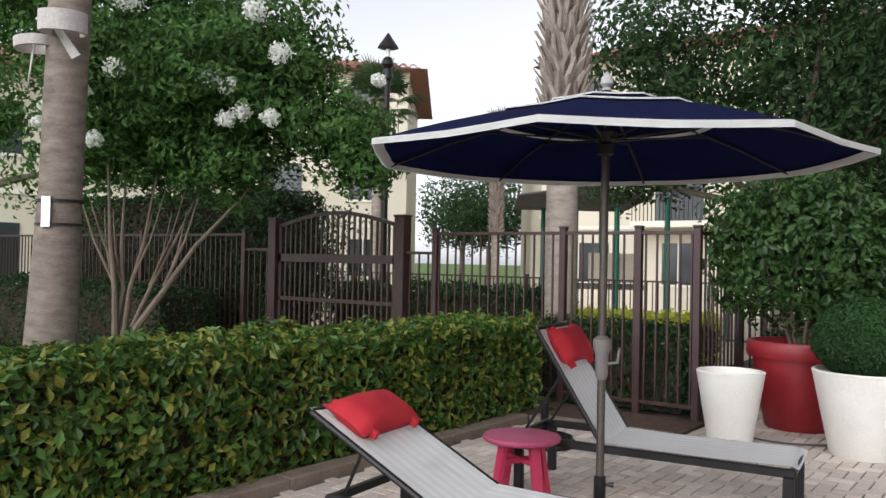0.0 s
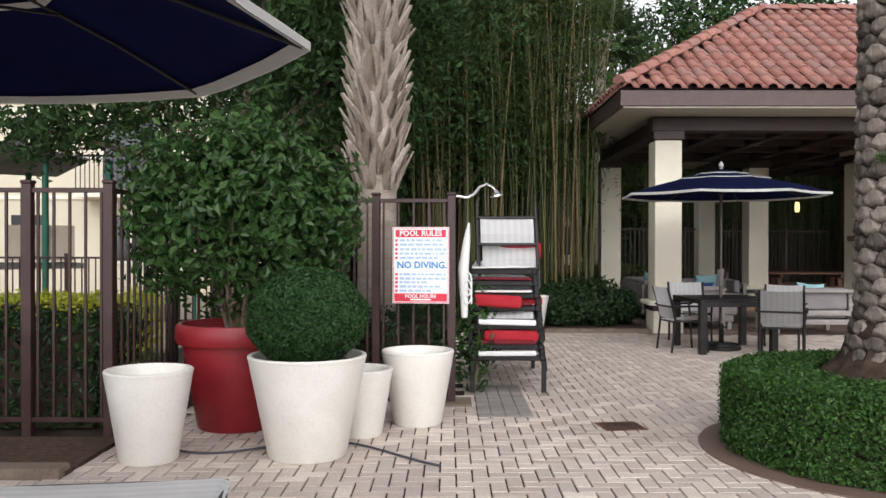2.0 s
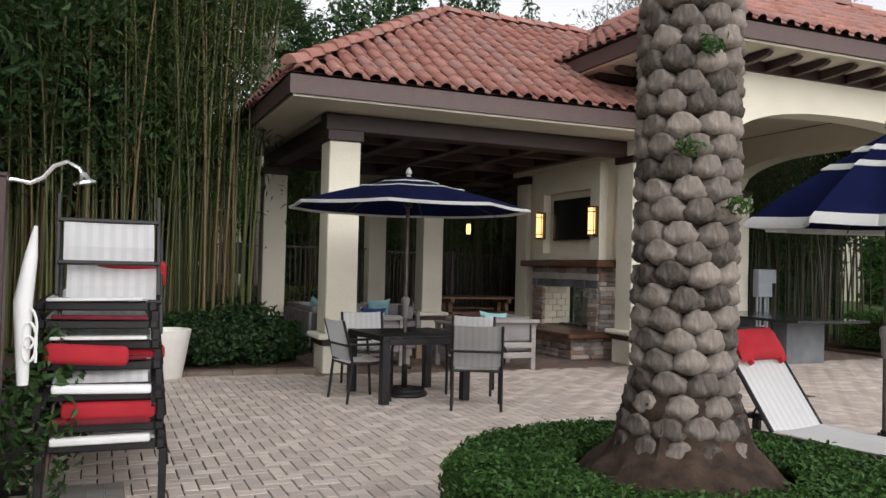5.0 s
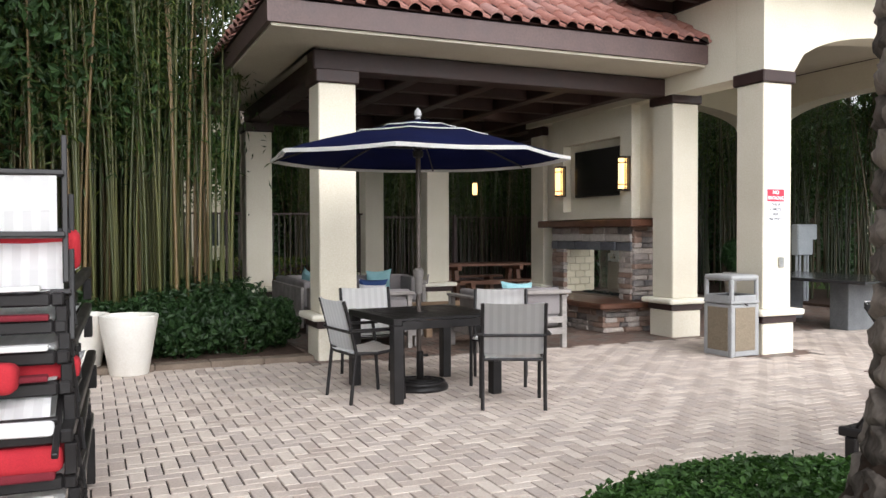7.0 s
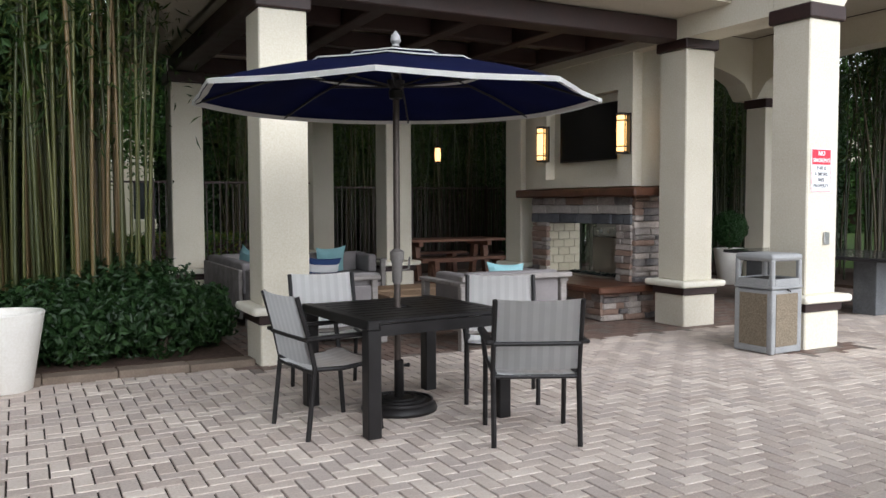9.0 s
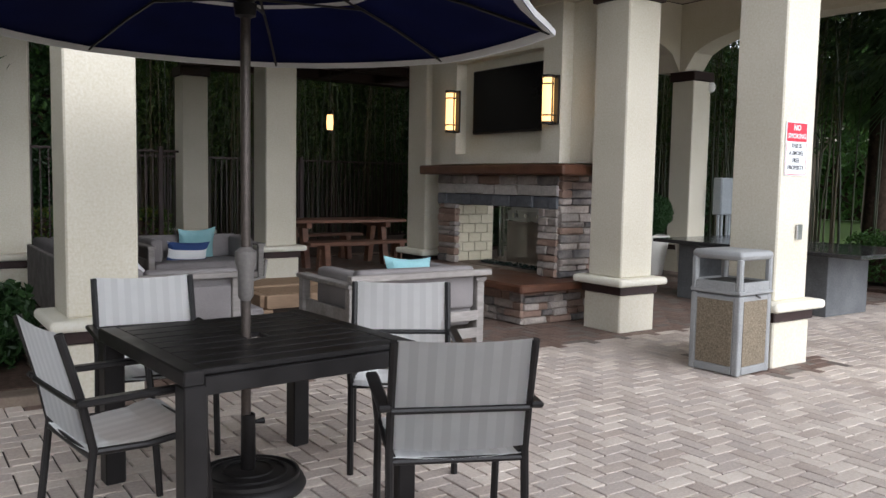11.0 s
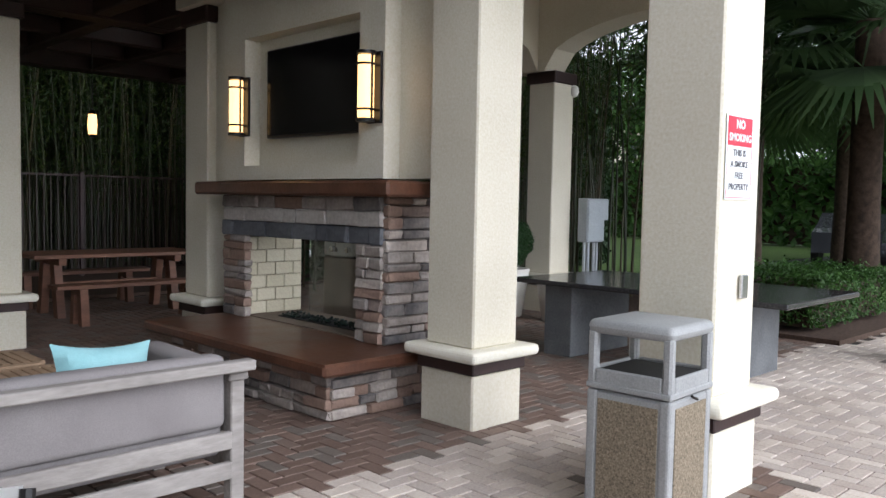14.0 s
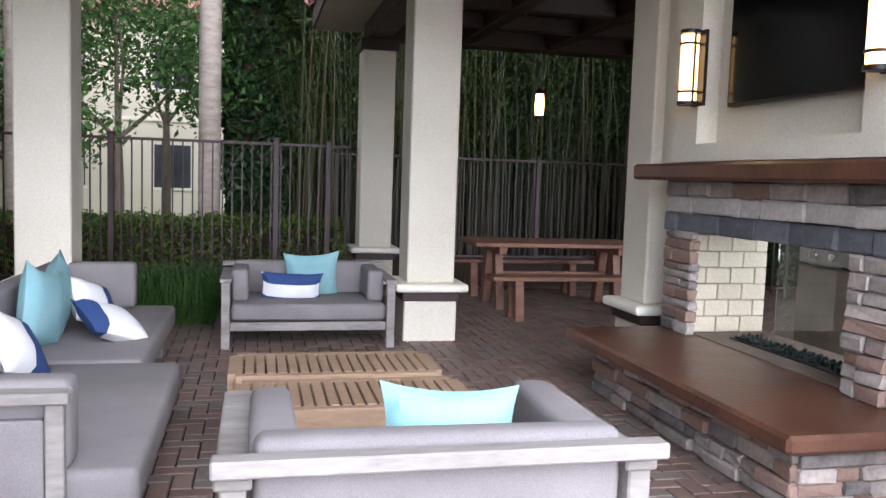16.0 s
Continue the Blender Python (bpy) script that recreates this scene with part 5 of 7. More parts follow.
ch = dining_chair(pose(4.01, 12.1, 0, 0, 0, -24.5))
copy_thing(ch, pose(2.99, 12.88, 0, 0, 0, -82.5))
copy_thing(ch, pose(4.38, 13.04, 0, 0, 0, 150))
copy_thing(ch, pose(3.37, 13.82, 0, 0, 0, 176))

# ---- litter bin ----
b = thing("litter_bin", pose(7.6, 13.45, 0, 0, 0, 3) @ Matrix.Diagonal((0.93, 0.93, 1, 1)), "grey plastic litter bin with pebble panels and hooded top", "litter bin")
h = 0.23
part("body", B(-h + 0.006, h - 0.006, -h + 0.006, h - 0.006, 0.02, 0.595, 0.012), BIN_GREY, b)
for s in (-1, 1):
    for r in (-1, 1):
        part("corner_post", B(s * h - 0.03 * (s + 1) / 1, s * h + 0.03 * (1 - s), r * h - 0.03 * (r + 1), r * h + 0.03 * (1 - r), 0.0, 0.6, 0.014, seg=2), BIN_GREY, b)
        part("hood_post", B(s * h - 0.025 * (s + 1), s * h + 0.025 * (1 - s), r * h - 0.025 * (r + 1), r * h + 0.025 * (1 - r), 0.62, 0.88, 0.012), BIN_GREY, b)
for k in range(4):
    part("pebble_panel", B(-0.165, 0.165, -h - 0.0, -h + 0.012, 0.07, 0.56, 0.003), AGGREGATE, b, "tan pebble panel", False, pose(0, 0, 0, 0, 0, 90 * k))
    part("frame_rail", B(-0.17, 0.17, -h - 0.004, -h + 0.01, 0.01, 0.062, 0.004), BIN_GREY, b, "", False, pose(0, 0, 0, 0, 0, 90 * k))
    part("hood_panel", B(-0.18, 0.18, -h, -h + 0.02, 0.63, 0.70, 0.006), BIN_GREY, b, "", False, pose(0, 0, 0, 0, 0, 90 * k))
bm = bmesh.new()
box(bm, -h - 0.006, h + 0.006, -h - 0.006, h + 0.006, 0.86, 0.93, 0.035, seg=3)
part("hood_top", bm, BIN_GREY, b, "", True)
part("hood_collar", B(-h - 0.004, h + 0.004, -h - 0.004, h + 0.004, 0.605, 0.635, 0.006), BIN_GREY, b)
part("liner", B(-h + 0.03, h - 0.03, -h + 0.03, h - 0.03, 0.6, 0.69, 0.01), DARK_HOLE, b, "black bin liner")
part("catch", T([(-0.02, -h - 0.008, 0.6), (0.03, -h - 0.014, 0.58)], 0.007, 6), BLACK, b)

# ---- lounge under the low pavilion ----
def cushion_block(bm, x0, x1, y0, y1, z0, z1, r=0.035):
    box(bm, x0, x1, y0, y1, z0, z1, r, seg=3)
    for v in bm.verts:
        v.co += Vector((noise.noise(v.co * 3.1), noise.noise(v.co * 3.3 + Vector((5, 0, 0))), noise.noise(v.co * 2.9 + Vector((0, 7, 0))))) * 0.006
    return bm


def armchair(m, w, d, label, name="lounge_chair"):
    """A wide low teak chair facing +y, with cushions. Origin at the middle of its footprint."""
    e = thing(name, m, label, "lounge chair", "lounge seats")
    for s in (-1, 1):
        for y in (-d / 2 + 0.03, d / 2 - 0.04):
            part("leg", B(s * w / 2 - 0.035, s * w / 2 + 0.035, y - 0.03, y + 0.04, 0.0, 0.62, 0.006), TEAK_GREY, e)
        part("arm_top", B(s * w / 2 - 0.05, s * w / 2 + 0.05, -d / 2 - 0.01, d / 2 + 0.02, 0.62, 0.655, 0.006), TEAK_GREY, e)
        for z in (0.18, 0.36):
            part("side_board", B(s * w / 2 - 0.014, s * w / 2 + 0.014, -d / 2 + 0.075, d / 2 - 0.085, z, z + 0.1, 0.004), TEAK_GREY, e)
        part("arm_cushion", cushion_block(bmesh.new(), s * (w / 2 - 0.11) - 0.07, s * (w / 2 - 0.11) + 0.07, -d / 2 + 0.14, d / 2 - 0.16, 0.42, 0.72), CUSHION, e, "", True)
    part("back_top", B(-w / 2 - 0.055, w / 2 + 0.055, -d / 2 - 0.07, -d / 2 + 0.0, 0.672, 0.72, 0.006), TEAK_GREY, e)
    for z in (0.17, 0.31):
        part("back_board", B(-w / 2 + 0.04, w / 2 - 0.04, -d / 2 - 0.02, -d / 2 + 0.01, z, z + 0.08, 0.004), TEAK_GREY, e)
    part("front_board", B(-w / 2 + 0.04, w / 2 - 0.04, d / 2 - 0.045, d / 2 - 0.015, 0.17, 0.25, 0.004), TEAK_GREY, e)
    part("seat_cushion", cushion_block(bmesh.new(), -w / 2 + 0.045, w / 2 - 0.045, -d / 2 + 0.05, d / 2 - 0.01, 0.26, 0.42), CUSHION, e, "", True)
    part("back_cushion", cushion_block(bmesh.new(), -w / 2 + 0.05, w / 2 - 0.05, -d / 2 + 0.012, -d / 2 + 0.13, 0.40, 0.745), CUSHION, e, "", True)
    return e


armchair(pose(5.59, 15.17, 0), 1.15, 0.86, "wide weathered teak lounge chair with grey cushions")
armchair(pose(5.52, 19.84, 0, 0, 0, 180) @ Matrix.Diagonal((1, 1, 0.89, 1)), 1.36, 0.86, "wide weathered teak lounge chair with grey cushions")

# sectional sofa along the west side, in two units
def sectional(m, w, d, label, low_arm):
    """A deep armless daybed unit; back along x = 0, front at x = w, length d along y."""
    e = thing("sectional_sofa", m, label, "sofa", "lounge seats")
    part("platform", B(0.02, w - 0.06, 0.02, d - 0.02, 0.14, 0.24, 0.006), TEAK_GREY, e)
    for x in (0.08, w - 0.12):
        for y in (0.08, d - 0.08):
            part("leg", B(x - 0.035, x + 0.035, y - 0.035, y + 0.035, 0.0, 0.15, 0.004), TEAK_GREY, e)
    part("seat_cushion", cushion_block(bmesh.new(), 0.02, w, 0.01, d - 0.01, 0.24, 0.40), CUSHION, e, "", True)
    part("back_cushion", cushion_block(bmesh.new(), 0.0, 0.15, 0.02, d - 0.02, 0.38, 0.74), CUSHION, e, "", True)
    part("back_frame", B(-0.05, -0.005, 0.0, d, 0.1, 0.66, 0.006), TEAK_GREY, e)
    if low_arm == "far":
        part("end_cushion", cushion_block(bmesh.new(), 0.16, w - 0.28, d - 0.16, d - 0.01, 0.40, 0.74), CUSHION, e, "", True)
    else:
        part("end_cushion", cushion_block(bmesh.new(), 0.16, w - 0.22, 0.0, 0.16, 0.40, 0.72), CUSHION, e, "", True)
        part("end_leg", B(w - 0.29, w - 0.23, -0.06, -0.01, 0.0, 0.66, 0.006), TEAK_GREY, e)
        part("end_board", B(0.0, w - 0.295, -0.05, -0.015, 0.2, 0.6, 0.006), CUSHION, e)
        part("end_top", B(-0.05, w - 0.21, -0.09, 0.0, 0.66, 0.70, 0.006), TEAK_GREY, e)
    return e


sectional(pose(3.62, 15.55, 0), 1.06, 1.72, "low grey cushioned sectional sofa with weathered teak frame", "near")
sectional(pose(3.55, 17.3, 0), 0.92, 1.95, "low grey cushioned sectional sofa with a back along two sides", "far")


def throw_pillow(m, w, h, mat, label, bands=None):
    e = thing("throw_pillow", m, label, "pillow", "lounge pillows")
    part("cover", pillow(w, h, 0.17), mat, e, "", True)
    if bands:
        bm = pillow(w * 1.006, h * 1.006, 0.176)
        a, b, c = bands
        bmesh.ops.delete(bm, geom=[f for f in bm.faces if not a < f.calc_center_median()[2 if c == "z" else 0] / (h if c == "z" else w) < b], context="FACES")
        part("band", bm, NAVY_CLOTH, e, "navy stripe", True)
        if c == "z":
            bm = pillow(w * 1.006, h * 1.006, 0.176)
            bmesh.ops.delete(bm, geom=[f for f in bm.faces if not -b < f.calc_center_median()[2] / h < -a], context="FACES")
            part("band", bm, NAVY_CLOTH, e, "navy stripe", True)
    return e


throw_pillow(pose(5.66, 15.02, 0.645, -14, 4, 3), 0.46, 0.34, AQUA, "aqua blue pillow leaning on a lounge chair")
throw_pillow(pose(5.57, 20.04, 0.53, 16, -3, 3), 0.5, 0.48, AQUA, "aqua blue pillow leaning on a lounge chair")
throw_pillow(pose(5.38, 19.8, 0.46, 16, 2, 0), 0.54, 0.3, WHITE_CLOTH, "navy and white striped lumbar pillow", (0.18, 0.6, "z"))
throw_pillow(pose(3.86, 17.72, 0.62, 0, 14, 80), 0.5, 0.5, AQUA, "aqua blue pillow leaning on the sectional sofa")
throw_pillow(pose(3.84, 18.2, 0.62, 0, -10, 97), 0.5, 0.5, AQUA, "aqua blue pillow leaning on the sectional sofa")
throw_pillow(pose(4.02, 18.35, 0.55, -30, 20, 60), 0.40, 0.34, WHITE_CLOTH, "navy and white pillow on the sectional sofa", (0.1, 0.6, "x"))
throw_pillow(pose(4.22, 17.9, 0.5, -60, 20, 50), 0.46, 0.34, WHITE_CLOTH, "navy and white pillow lying on the sofa", (-0.6, -0.28, "x"))
throw_pillow(pose(3.93, 16.9, 0.56, -35, 25, 75), 0.46, 0.4, WHITE_CLOTH, "navy and white pillow on the sectional sofa", (0.05, 0.6, "x"))


def coffee_table(m, label):
    e = thing("coffee_table", m, label, "coffee table", "slatted coffee tables")
    w, d = 1.1, 0.52
    for s in (-1, 1):
        part("long_rail", B(-w / 2, w / 2, s * (d / 2) - 0.03, s * (d / 2) + 0.03, 0.25, 0.37, 0.005), TEAK, e)
        part("end_rail", B(s * w / 2 - 0.04, s * w / 2 + 0.04, -d / 2 + 0.032, d / 2 - 0.032, 0.25, 0.37, 0.005), TEAK, e)
        for r in (-1, 1):
            part("leg", B(s * w / 2 - 0.045 - 0.01 * s, s * w / 2 + 0.045 - 0.01 * s, r * (d / 2) - 0.04, r * (d / 2) + 0.04, 0.0, 0.248, 0.005), TEAK, e)
    n = 17
    for k in range(n):
        x = -w / 2 + 0.045 + (w - 0.09) * (k + 0.5) / n
        part("slat", B(x - 0.024, x + 0.024, -d / 2 + 0.035, d / 2 - 0.035, 0.345, 0.372, 0.004), TEAK, e)
    return e


coffee_table(pose(5.52, 17.28, 0), "low slatted brown teak coffee table")
coffee_table(pose(5.56, 16.62, 0), "low slatted brown teak coffee table")


# ---- picnic tables ----
def picnic(m):
    e = thing("picnic_table", m, "reddish brown timber picnic table", "picnic table", "picnic set")
    for k in range(5):
        y = -0.36 + 0.18 * k
        part("top_plank", B(-1.05, 1.05, y - 0.085, y + 0.085, 0.715, 0.76, 0.005), PICNIC, e)
    for s in (-1, 1):
        part("batten", B(s * 0.72 - 0.045, s * 0.72 + 0.045, -0.40, 0.40, 0.63, 0.712, 0.005), PICNIC, e)
        for r in (-1, 1):
            bm = bmesh.new()
            slab(bm, [(s * 0.72 - 0.045, r * 0.1, 0.63), (s * 0.72 - 0.045, r * 0.24, 0.63), (s * 0.72 - 0.045, r * 0.36, 0.0), (s * 0.72 - 0.045, r * 0.22, 0.0)], (0.09, 0, 0))
            part("leg", bm, PICNIC, e)
    part("stretcher", B(-0.67, 0.67, -0.035, 0.035, 0.3, 0.4, 0.005), PICNIC, e)
    return e


def bench(m):
    e = thing("picnic_bench", m, "reddish brown timber bench beside a picnic table", "bench", "picnic set")
    for y in (-0.075, 0.075):
        part("plank", B(-0.95, 0.95, y - 0.07, y + 0.07, 0.415, 0.46, 0.005), PICNIC, e)
    for s in (-1, 1):
        for r in (-1, 1):
            bm = bmesh.new()
            slab(bm, [(s * 0.66 - 0.045, r * 0.03, 0.41), (s * 0.66 - 0.045, r * 0.13, 0.41), (s * 0.66 - 0.045, r * 0.18, 0.0), (s * 0.66 - 0.045, r * 0.08, 0.0)], (0.09, 0, 0))
            part("leg", bm, PICNIC, e)
        part("batten", B(s * 0.66 - 0.045, s * 0.66 + 0.045, -0.13, 0.13, 0.34, 0.412, 0.004), PICNIC, e)
    return e


picnic(pose(8.5, 21.75, 0))
bn = bench(pose(8.42, 20.8, 0))
copy_thing(bn, pose(8.42, 22.62, 0))

# lantern lamps hanging behind the tables
for x, y, z in ((8.15, 21.4, 2.3), (10.6, 22.6, 2.3)):
    e = thing("hanging_lantern", pose(x, y, z), "small lit amber lantern hung on a rod", "lantern", "hanging lanterns")
    part("glass", L([(0, -0.11), (0.045, -0.11), (0.055, 0.0), (0.045, 0.13), (0, 0.13)], 14), GLOW, e, "lit amber glass", True)
    part("cap", L([(0.06, 0.13), (0.05, 0.15), (0.012, 0.19), (0, 0.19)], 14), BLACK, e, "", True)
    part("foot", L([(0, -0.15), (0.04, -0.145), (0.05, -0.11), (0, -0.11)], 14), BLACK, e, "", True)
    part("rod", T([(0, 0, 0.18), (0, 0, 1.15)], 0.006, 6), BLACK, e)

# recessed ceiling light
e = thing("downlight", pose(6.97, 18.2, 3.475), "small lit round downlight in the ceiling", "ceiling light")
part("lens", L([(0, -0.012), (0.07, -0.012), (0.075, 0.0)], 20), SPOT, e, "lit lens", True)
part("trim", L([(0.072, -0.016), (0.10, -0.012), (0.1, 0.004), (0.072, 0.004)], 24), SOFFIT, e, "", True)

# ---- counter, grill side and plants in the tall pavilion ----
e = thing("bar_counter", pose(11.15, 15.3, 0), "black granite counter table on two dark grey stucco piers", "counter")
part("worktop", B(-0.78, 0.78, -1.36, 1.36, 0.69, 0.735, 0.008), GRANITE, e, "polished black granite top")
part("pier", B(-0.45, 0.38, -0.82, -0.5, 0.0, 0.69, 0.006), COUNTER_BASE, e)
part("pier", B(-0.62, 0.38, 0.75, 1.07, 0.0, 0.69, 0.006), COUNTER_BASE, e)
e = thing("grill", pose(9.4, 17.6, 0, 0, 0, -90), "stainless steel built-in gas grill with three knobs", "grill")
part("housing", B(-0.45, 0.45, -0.3, 0.3, 0.0, 0.9, 0.01), KERB, e)
part("hood", B(-0.40, 0.40, -0.3, 0.25, 0.9, 1.2, 0.05, seg=3), STEEL, e)
part("panel", B(-0.40, 0.40, -0.33, -0.302, 0.92, 1.05, 0.006), STEEL, e)
for x in (-0.24, 0, 0.24):
    part("knob", L([(0, 0), (0.03, 0), (0.028, 0.04), (0, 0.045)], 16), CHROME, e, "", True, pose(x, -0.33, 0.985, 90, 0, 0))
e = thing("security_lamp", pose(13.42, 18.22, 3.12), "small white globe lamp on a column cap", "wall lamp")
part("globe", L([(0, -0.2), (0.05, -0.18), (0.075, -0.12), (0.06, -0.05), (0.02, -0.02)], 18), FROST, e, "white frosted globe", True)
part("arm", T([(-0.03, 0, 0.0), (0, 0, 0.06), (0.03, 0, 0.04), (0.0, 0, -0.03)], 0.014, 8), BLACK, e, "", True)
e = thing("electric_box", pose(13.6, 18.0, 0), "grey metal electrical box on a post with conduits", "utility box")
part("cabinet", B(-0.2, 0.2, -0.08, 0.08, 0.95, 1.55, 0.012), UTILITY, e)
part("lid", B(-0.19, 0.19, -0.095, -0.082, 0.97, 1.53, 0.005), UTILITY, e)
part("meter", B(0.2, 0.34, -0.06, 0.06, 1.25, 1.55, 0.012), UTILITY, e)
for x in (-0.14, -0.05, 0.08, 0.15):
    part("conduit", T([(x, 0, -0.05), (x, 0, 0.95)], 0.022, 8), UTILITY, e, "", True)
pot(12.42, 17.68, 0.25, 0.55, WHITE_POT, "tapered white planter beside the counter")
for x, y in ((12.3, 18.35),):
    pot(x, y, 0.27, 0.62, WHITE_POT, "tapered white planter holding a small ball shrub", True)
    e = thing("ball_shrub", pose(x, y, 0.9), "small dark clipped ball shrub in a white planter", "shrub")
    part("stem", T([(0, 0, -0.35), (0, 0, 0.05)], 0.02), BARK, e)
    p, d = ball_points(5000, (0, 0, 0.06), (0.30, 0.30, 0.32), 0.12, 0.1)
    leaves("leaves", p, d, 0.04, 0.022, LEAF_BOX, e)

# ---- planting ----
def hedge(name, shape, n, size, mat, label, category="hedge", seed_core=True):
    x0, x1, y0, y1, z0, z1 = shape
    e = thing(name, pose((x0 + x1) / 2, (y0 + y1) / 2, z0), label, category)
    o = np.array([(x0 + x1) / 2, (y0 + y1) / 2, z0])
    r = min(0.13, (z1 - z0) * 0.2)
    # solid dark block: its colour gives the shade seen between the leaves
    part("core", B(x0 + r - o[0], x1 - r - o[0], y0 + r - o[1], y1 - r - o[1], 0.0, z1 - z0 - r), FIBRE, e, "dark core for inner twigs and their shade")
    p, d = shell_points(n, (x0, x1, y0, y1, z0 + 0.02, z1))
    leaves("leaves", p - o, d, size, size * 0.55, mat, e)
    return e


hedge("hedge", (-5.0, -4.02, -1.0, 1.2, 0, 0.9), 6000, 0.082, LEAF_HEDGE, "dense green laurel hedge with yellowing leaf tips")
hedge("hedge", (-5.0, -4.02, 1.2, 7.35, 0, 0.9), 26000, 0.082, LEAF_HEDGE, "dense green laurel hedge with yellowing leaf tips")
hedge("hedge", (-16.5, -9.4, 6.6, 7.6, 0, 1.05), 16000, 0.06, LEAF_DARK, "dark green clipped hedge before the far fence")
hedge("hedge", (-15.5, -9.3, 8.4, 9.6, 0, 2.5), 16000, 0.09, LEAF_DARK, "tall dark shrubs behind the far fence")
hedge("hedge", (-10.0, -5.6, 10.4, 11.2, 0, 1.1), 9000, 0.07, LEAF_DARK, "dark green shrub row beyond the gate")
hedge("hedge", (-4.7, -2.75, 8.05, 8.8, 0, 0.85), 6000, 0.06, LEAF_DARK, "dark green shrub row behind the picket fence")
hedge("hedge", (-2.4, -0.2, 9.5, 10.3, 0, 0.8), 5000, 0.06, LEAF_DARK, "dark green shrub row behind the picket fence")
hedge("hedge", (-7.5, -4.0, 12.2, 12.9, 0, 0.75), 6000, 0.07, LEAF_YELLOW, "bright yellow green shrub row by the play area")
hedge("hedge", (0.4, 6.2, 23.3, 24.2, 0, 0.85), 12000, 0.07, LEAF_HEDGE, "green shrub row behind the rear fence")
hedge("hedge", (13.6, 16.2, 14.9, 15.9, 0.1, 0.72), 9000, 0.055, LEAF_RING, "low bright green hedge beside the tall pavilion")


def bush(x, y, rx, ry, h, n, size, mat, label):
    e = thing("garden_bush", pose(x, y, 0), label, "bush", "bed bushes")
    for k in range(5):
        a = k * 1.3
        part("stem", T([(0, 0, 0), (0.4 * rx * math.cos(a), 0.4 * ry * math.sin(a), h * 0.6)], [0.015, 0.006], 5), BARK, e)
    p, d = clump_points(n, [((0, 0, h * 0.5), (rx, ry, h * 0.5)), ((rx * 0.4, ry * 0.2, h * 0.62), (rx * 0.6, ry * 0.6, h * 0.4)), ((-rx * 0.4, -ry * 0.2, h * 0.6), (rx * 0.55, ry * 0.6, h * 0.38))], 0.22, 0.25)
    k = p[:, 2] > 0.02
    leaves("leaves", p[k], d[k], size, size * 0.5, mat, e, droop=0.3)
    return e


for x, y, rx, ry, h in ((1.15, 15.75, 0.5, 0.45, 0.78), (1.75, 15.65, 0.5, 0.45, 0.62), (2.4, 15.7, 0.55, 0.5, 0.78), (2.85, 16.1, 0.35, 0.5, 0.7), (1.6, 16.3, 0.6, 0.4, 0.85), (2.4, 16.5, 0.6, 0.4, 0.95), (0.5, 15.95, 0.5, 0.5, 0.9), (2.2, 17.2, 0.7, 0.5, 1.0)):
    bush(x, y, rx * 0.92, ry * 0.92, h * 0.86, 2300, 0.085, LEAF_DARK, "glossy dark green shrub in the kerbed planting bed")
bush(0.1, 9.75, 0.25, 0.25, 1.0, 700, 0.08, LEAF_FICUS, "slender green shrub behind the shower post")

# strap-leaved clump between the lounge seats
e = thing("grass_clump", pose(4.35, 20.75, 0), "arching dark green strap-leaved clump", "ornamental grass")
vs, fs = [], []
for k in range(1100):
    a, r, h = random.uniform(0, 6.28), random.uniform(0.28, 0.7), random.uniform(0.3, 0.6)
    ox, oy = random.uniform(-0.35, 0.35), random.uniform(-0.2, 0.2)
    w = 0.006
    for j, f in enumerate((0, 0.35, 0.7, 1.0)):
        z = h * (1 - (2 * f - 1.15) ** 2 / 1.3) if f else 0.0
        for s in (-1, 1):
            vs.append((ox + math.cos(a) * r * f - s * w * math.sin(a) * (1.1 - f), oy + math.sin(a) * r * f + s * w * math.cos(a) * (1.1 - f), max(0.0, z)))
    b = k * 8
    fs += [(b, b + 1, b + 3, b + 2), (b + 2, b + 3, b + 5, b + 4), (b + 4, b + 5, b + 7, b + 6)]
tagged(raw("tuft", vs, fs, LEAF_RING, e), kind="stuff")


# round clipped hedge with a date palm
PX, PY = 2.88, 7.5
e = thing("ring_hedge", pose(PX, PY, 0), "clipped bright green ring hedge round a palm", "hedge")
# dark solid ring stands for twigs and shade inside the leaf skin
part("core", L([(0.62, 0.0), (0.98, 0.0), (1.02, 0.46), (0.62, 0.46)], 48), FIBRE, e, "dark core for inner twigs and their shade")
n = 62000
a = rng.uniform(0, 2 * math.pi, n)
side = rng.random(n) < 0.52
r = np.where(side, 1.08 + rng.normal(0, 0.018, n), np.sqrt(rng.uniform(0.5 ** 2, 1.09 ** 2, n)))
z = np.where(side, rng.uniform(0.02, 0.56, n), 0.545 + rng.normal(0, 0.018, n))
r = np.where(side, r - 0.03 * np.clip((z - 0.48) / 0.08, 0, 1), r)
z = np.where(~side, z - 0.05 * np.clip((r - 1.02) / 0.07, 0, 1), z)
bumps = np.array([noise.noise(Vector((math.cos(t) * 4, math.sin(t) * 4, h * 5))) for t, h in zip(a, z)]) * 0.03
r, z = r + np.where(side, bumps, 0), z + np.where(~side, bumps, 0)
p = np.stack([r * np.cos(a), r * np.sin(a), z], 1)
d = np.where(side[:, None], np.stack([np.cos(a), np.sin(a), 0 * a], 1), np.array([0, 0, 1.0]))
leaves("leaves", p, d, 0.032, 0.02, LEAF_RING, e)
bm = bmesh.new()
lathe(bm, [(1.06, -0.02), (1.06, 0.012), (1.26, 0.012), (1.26, -0.02)], 64)
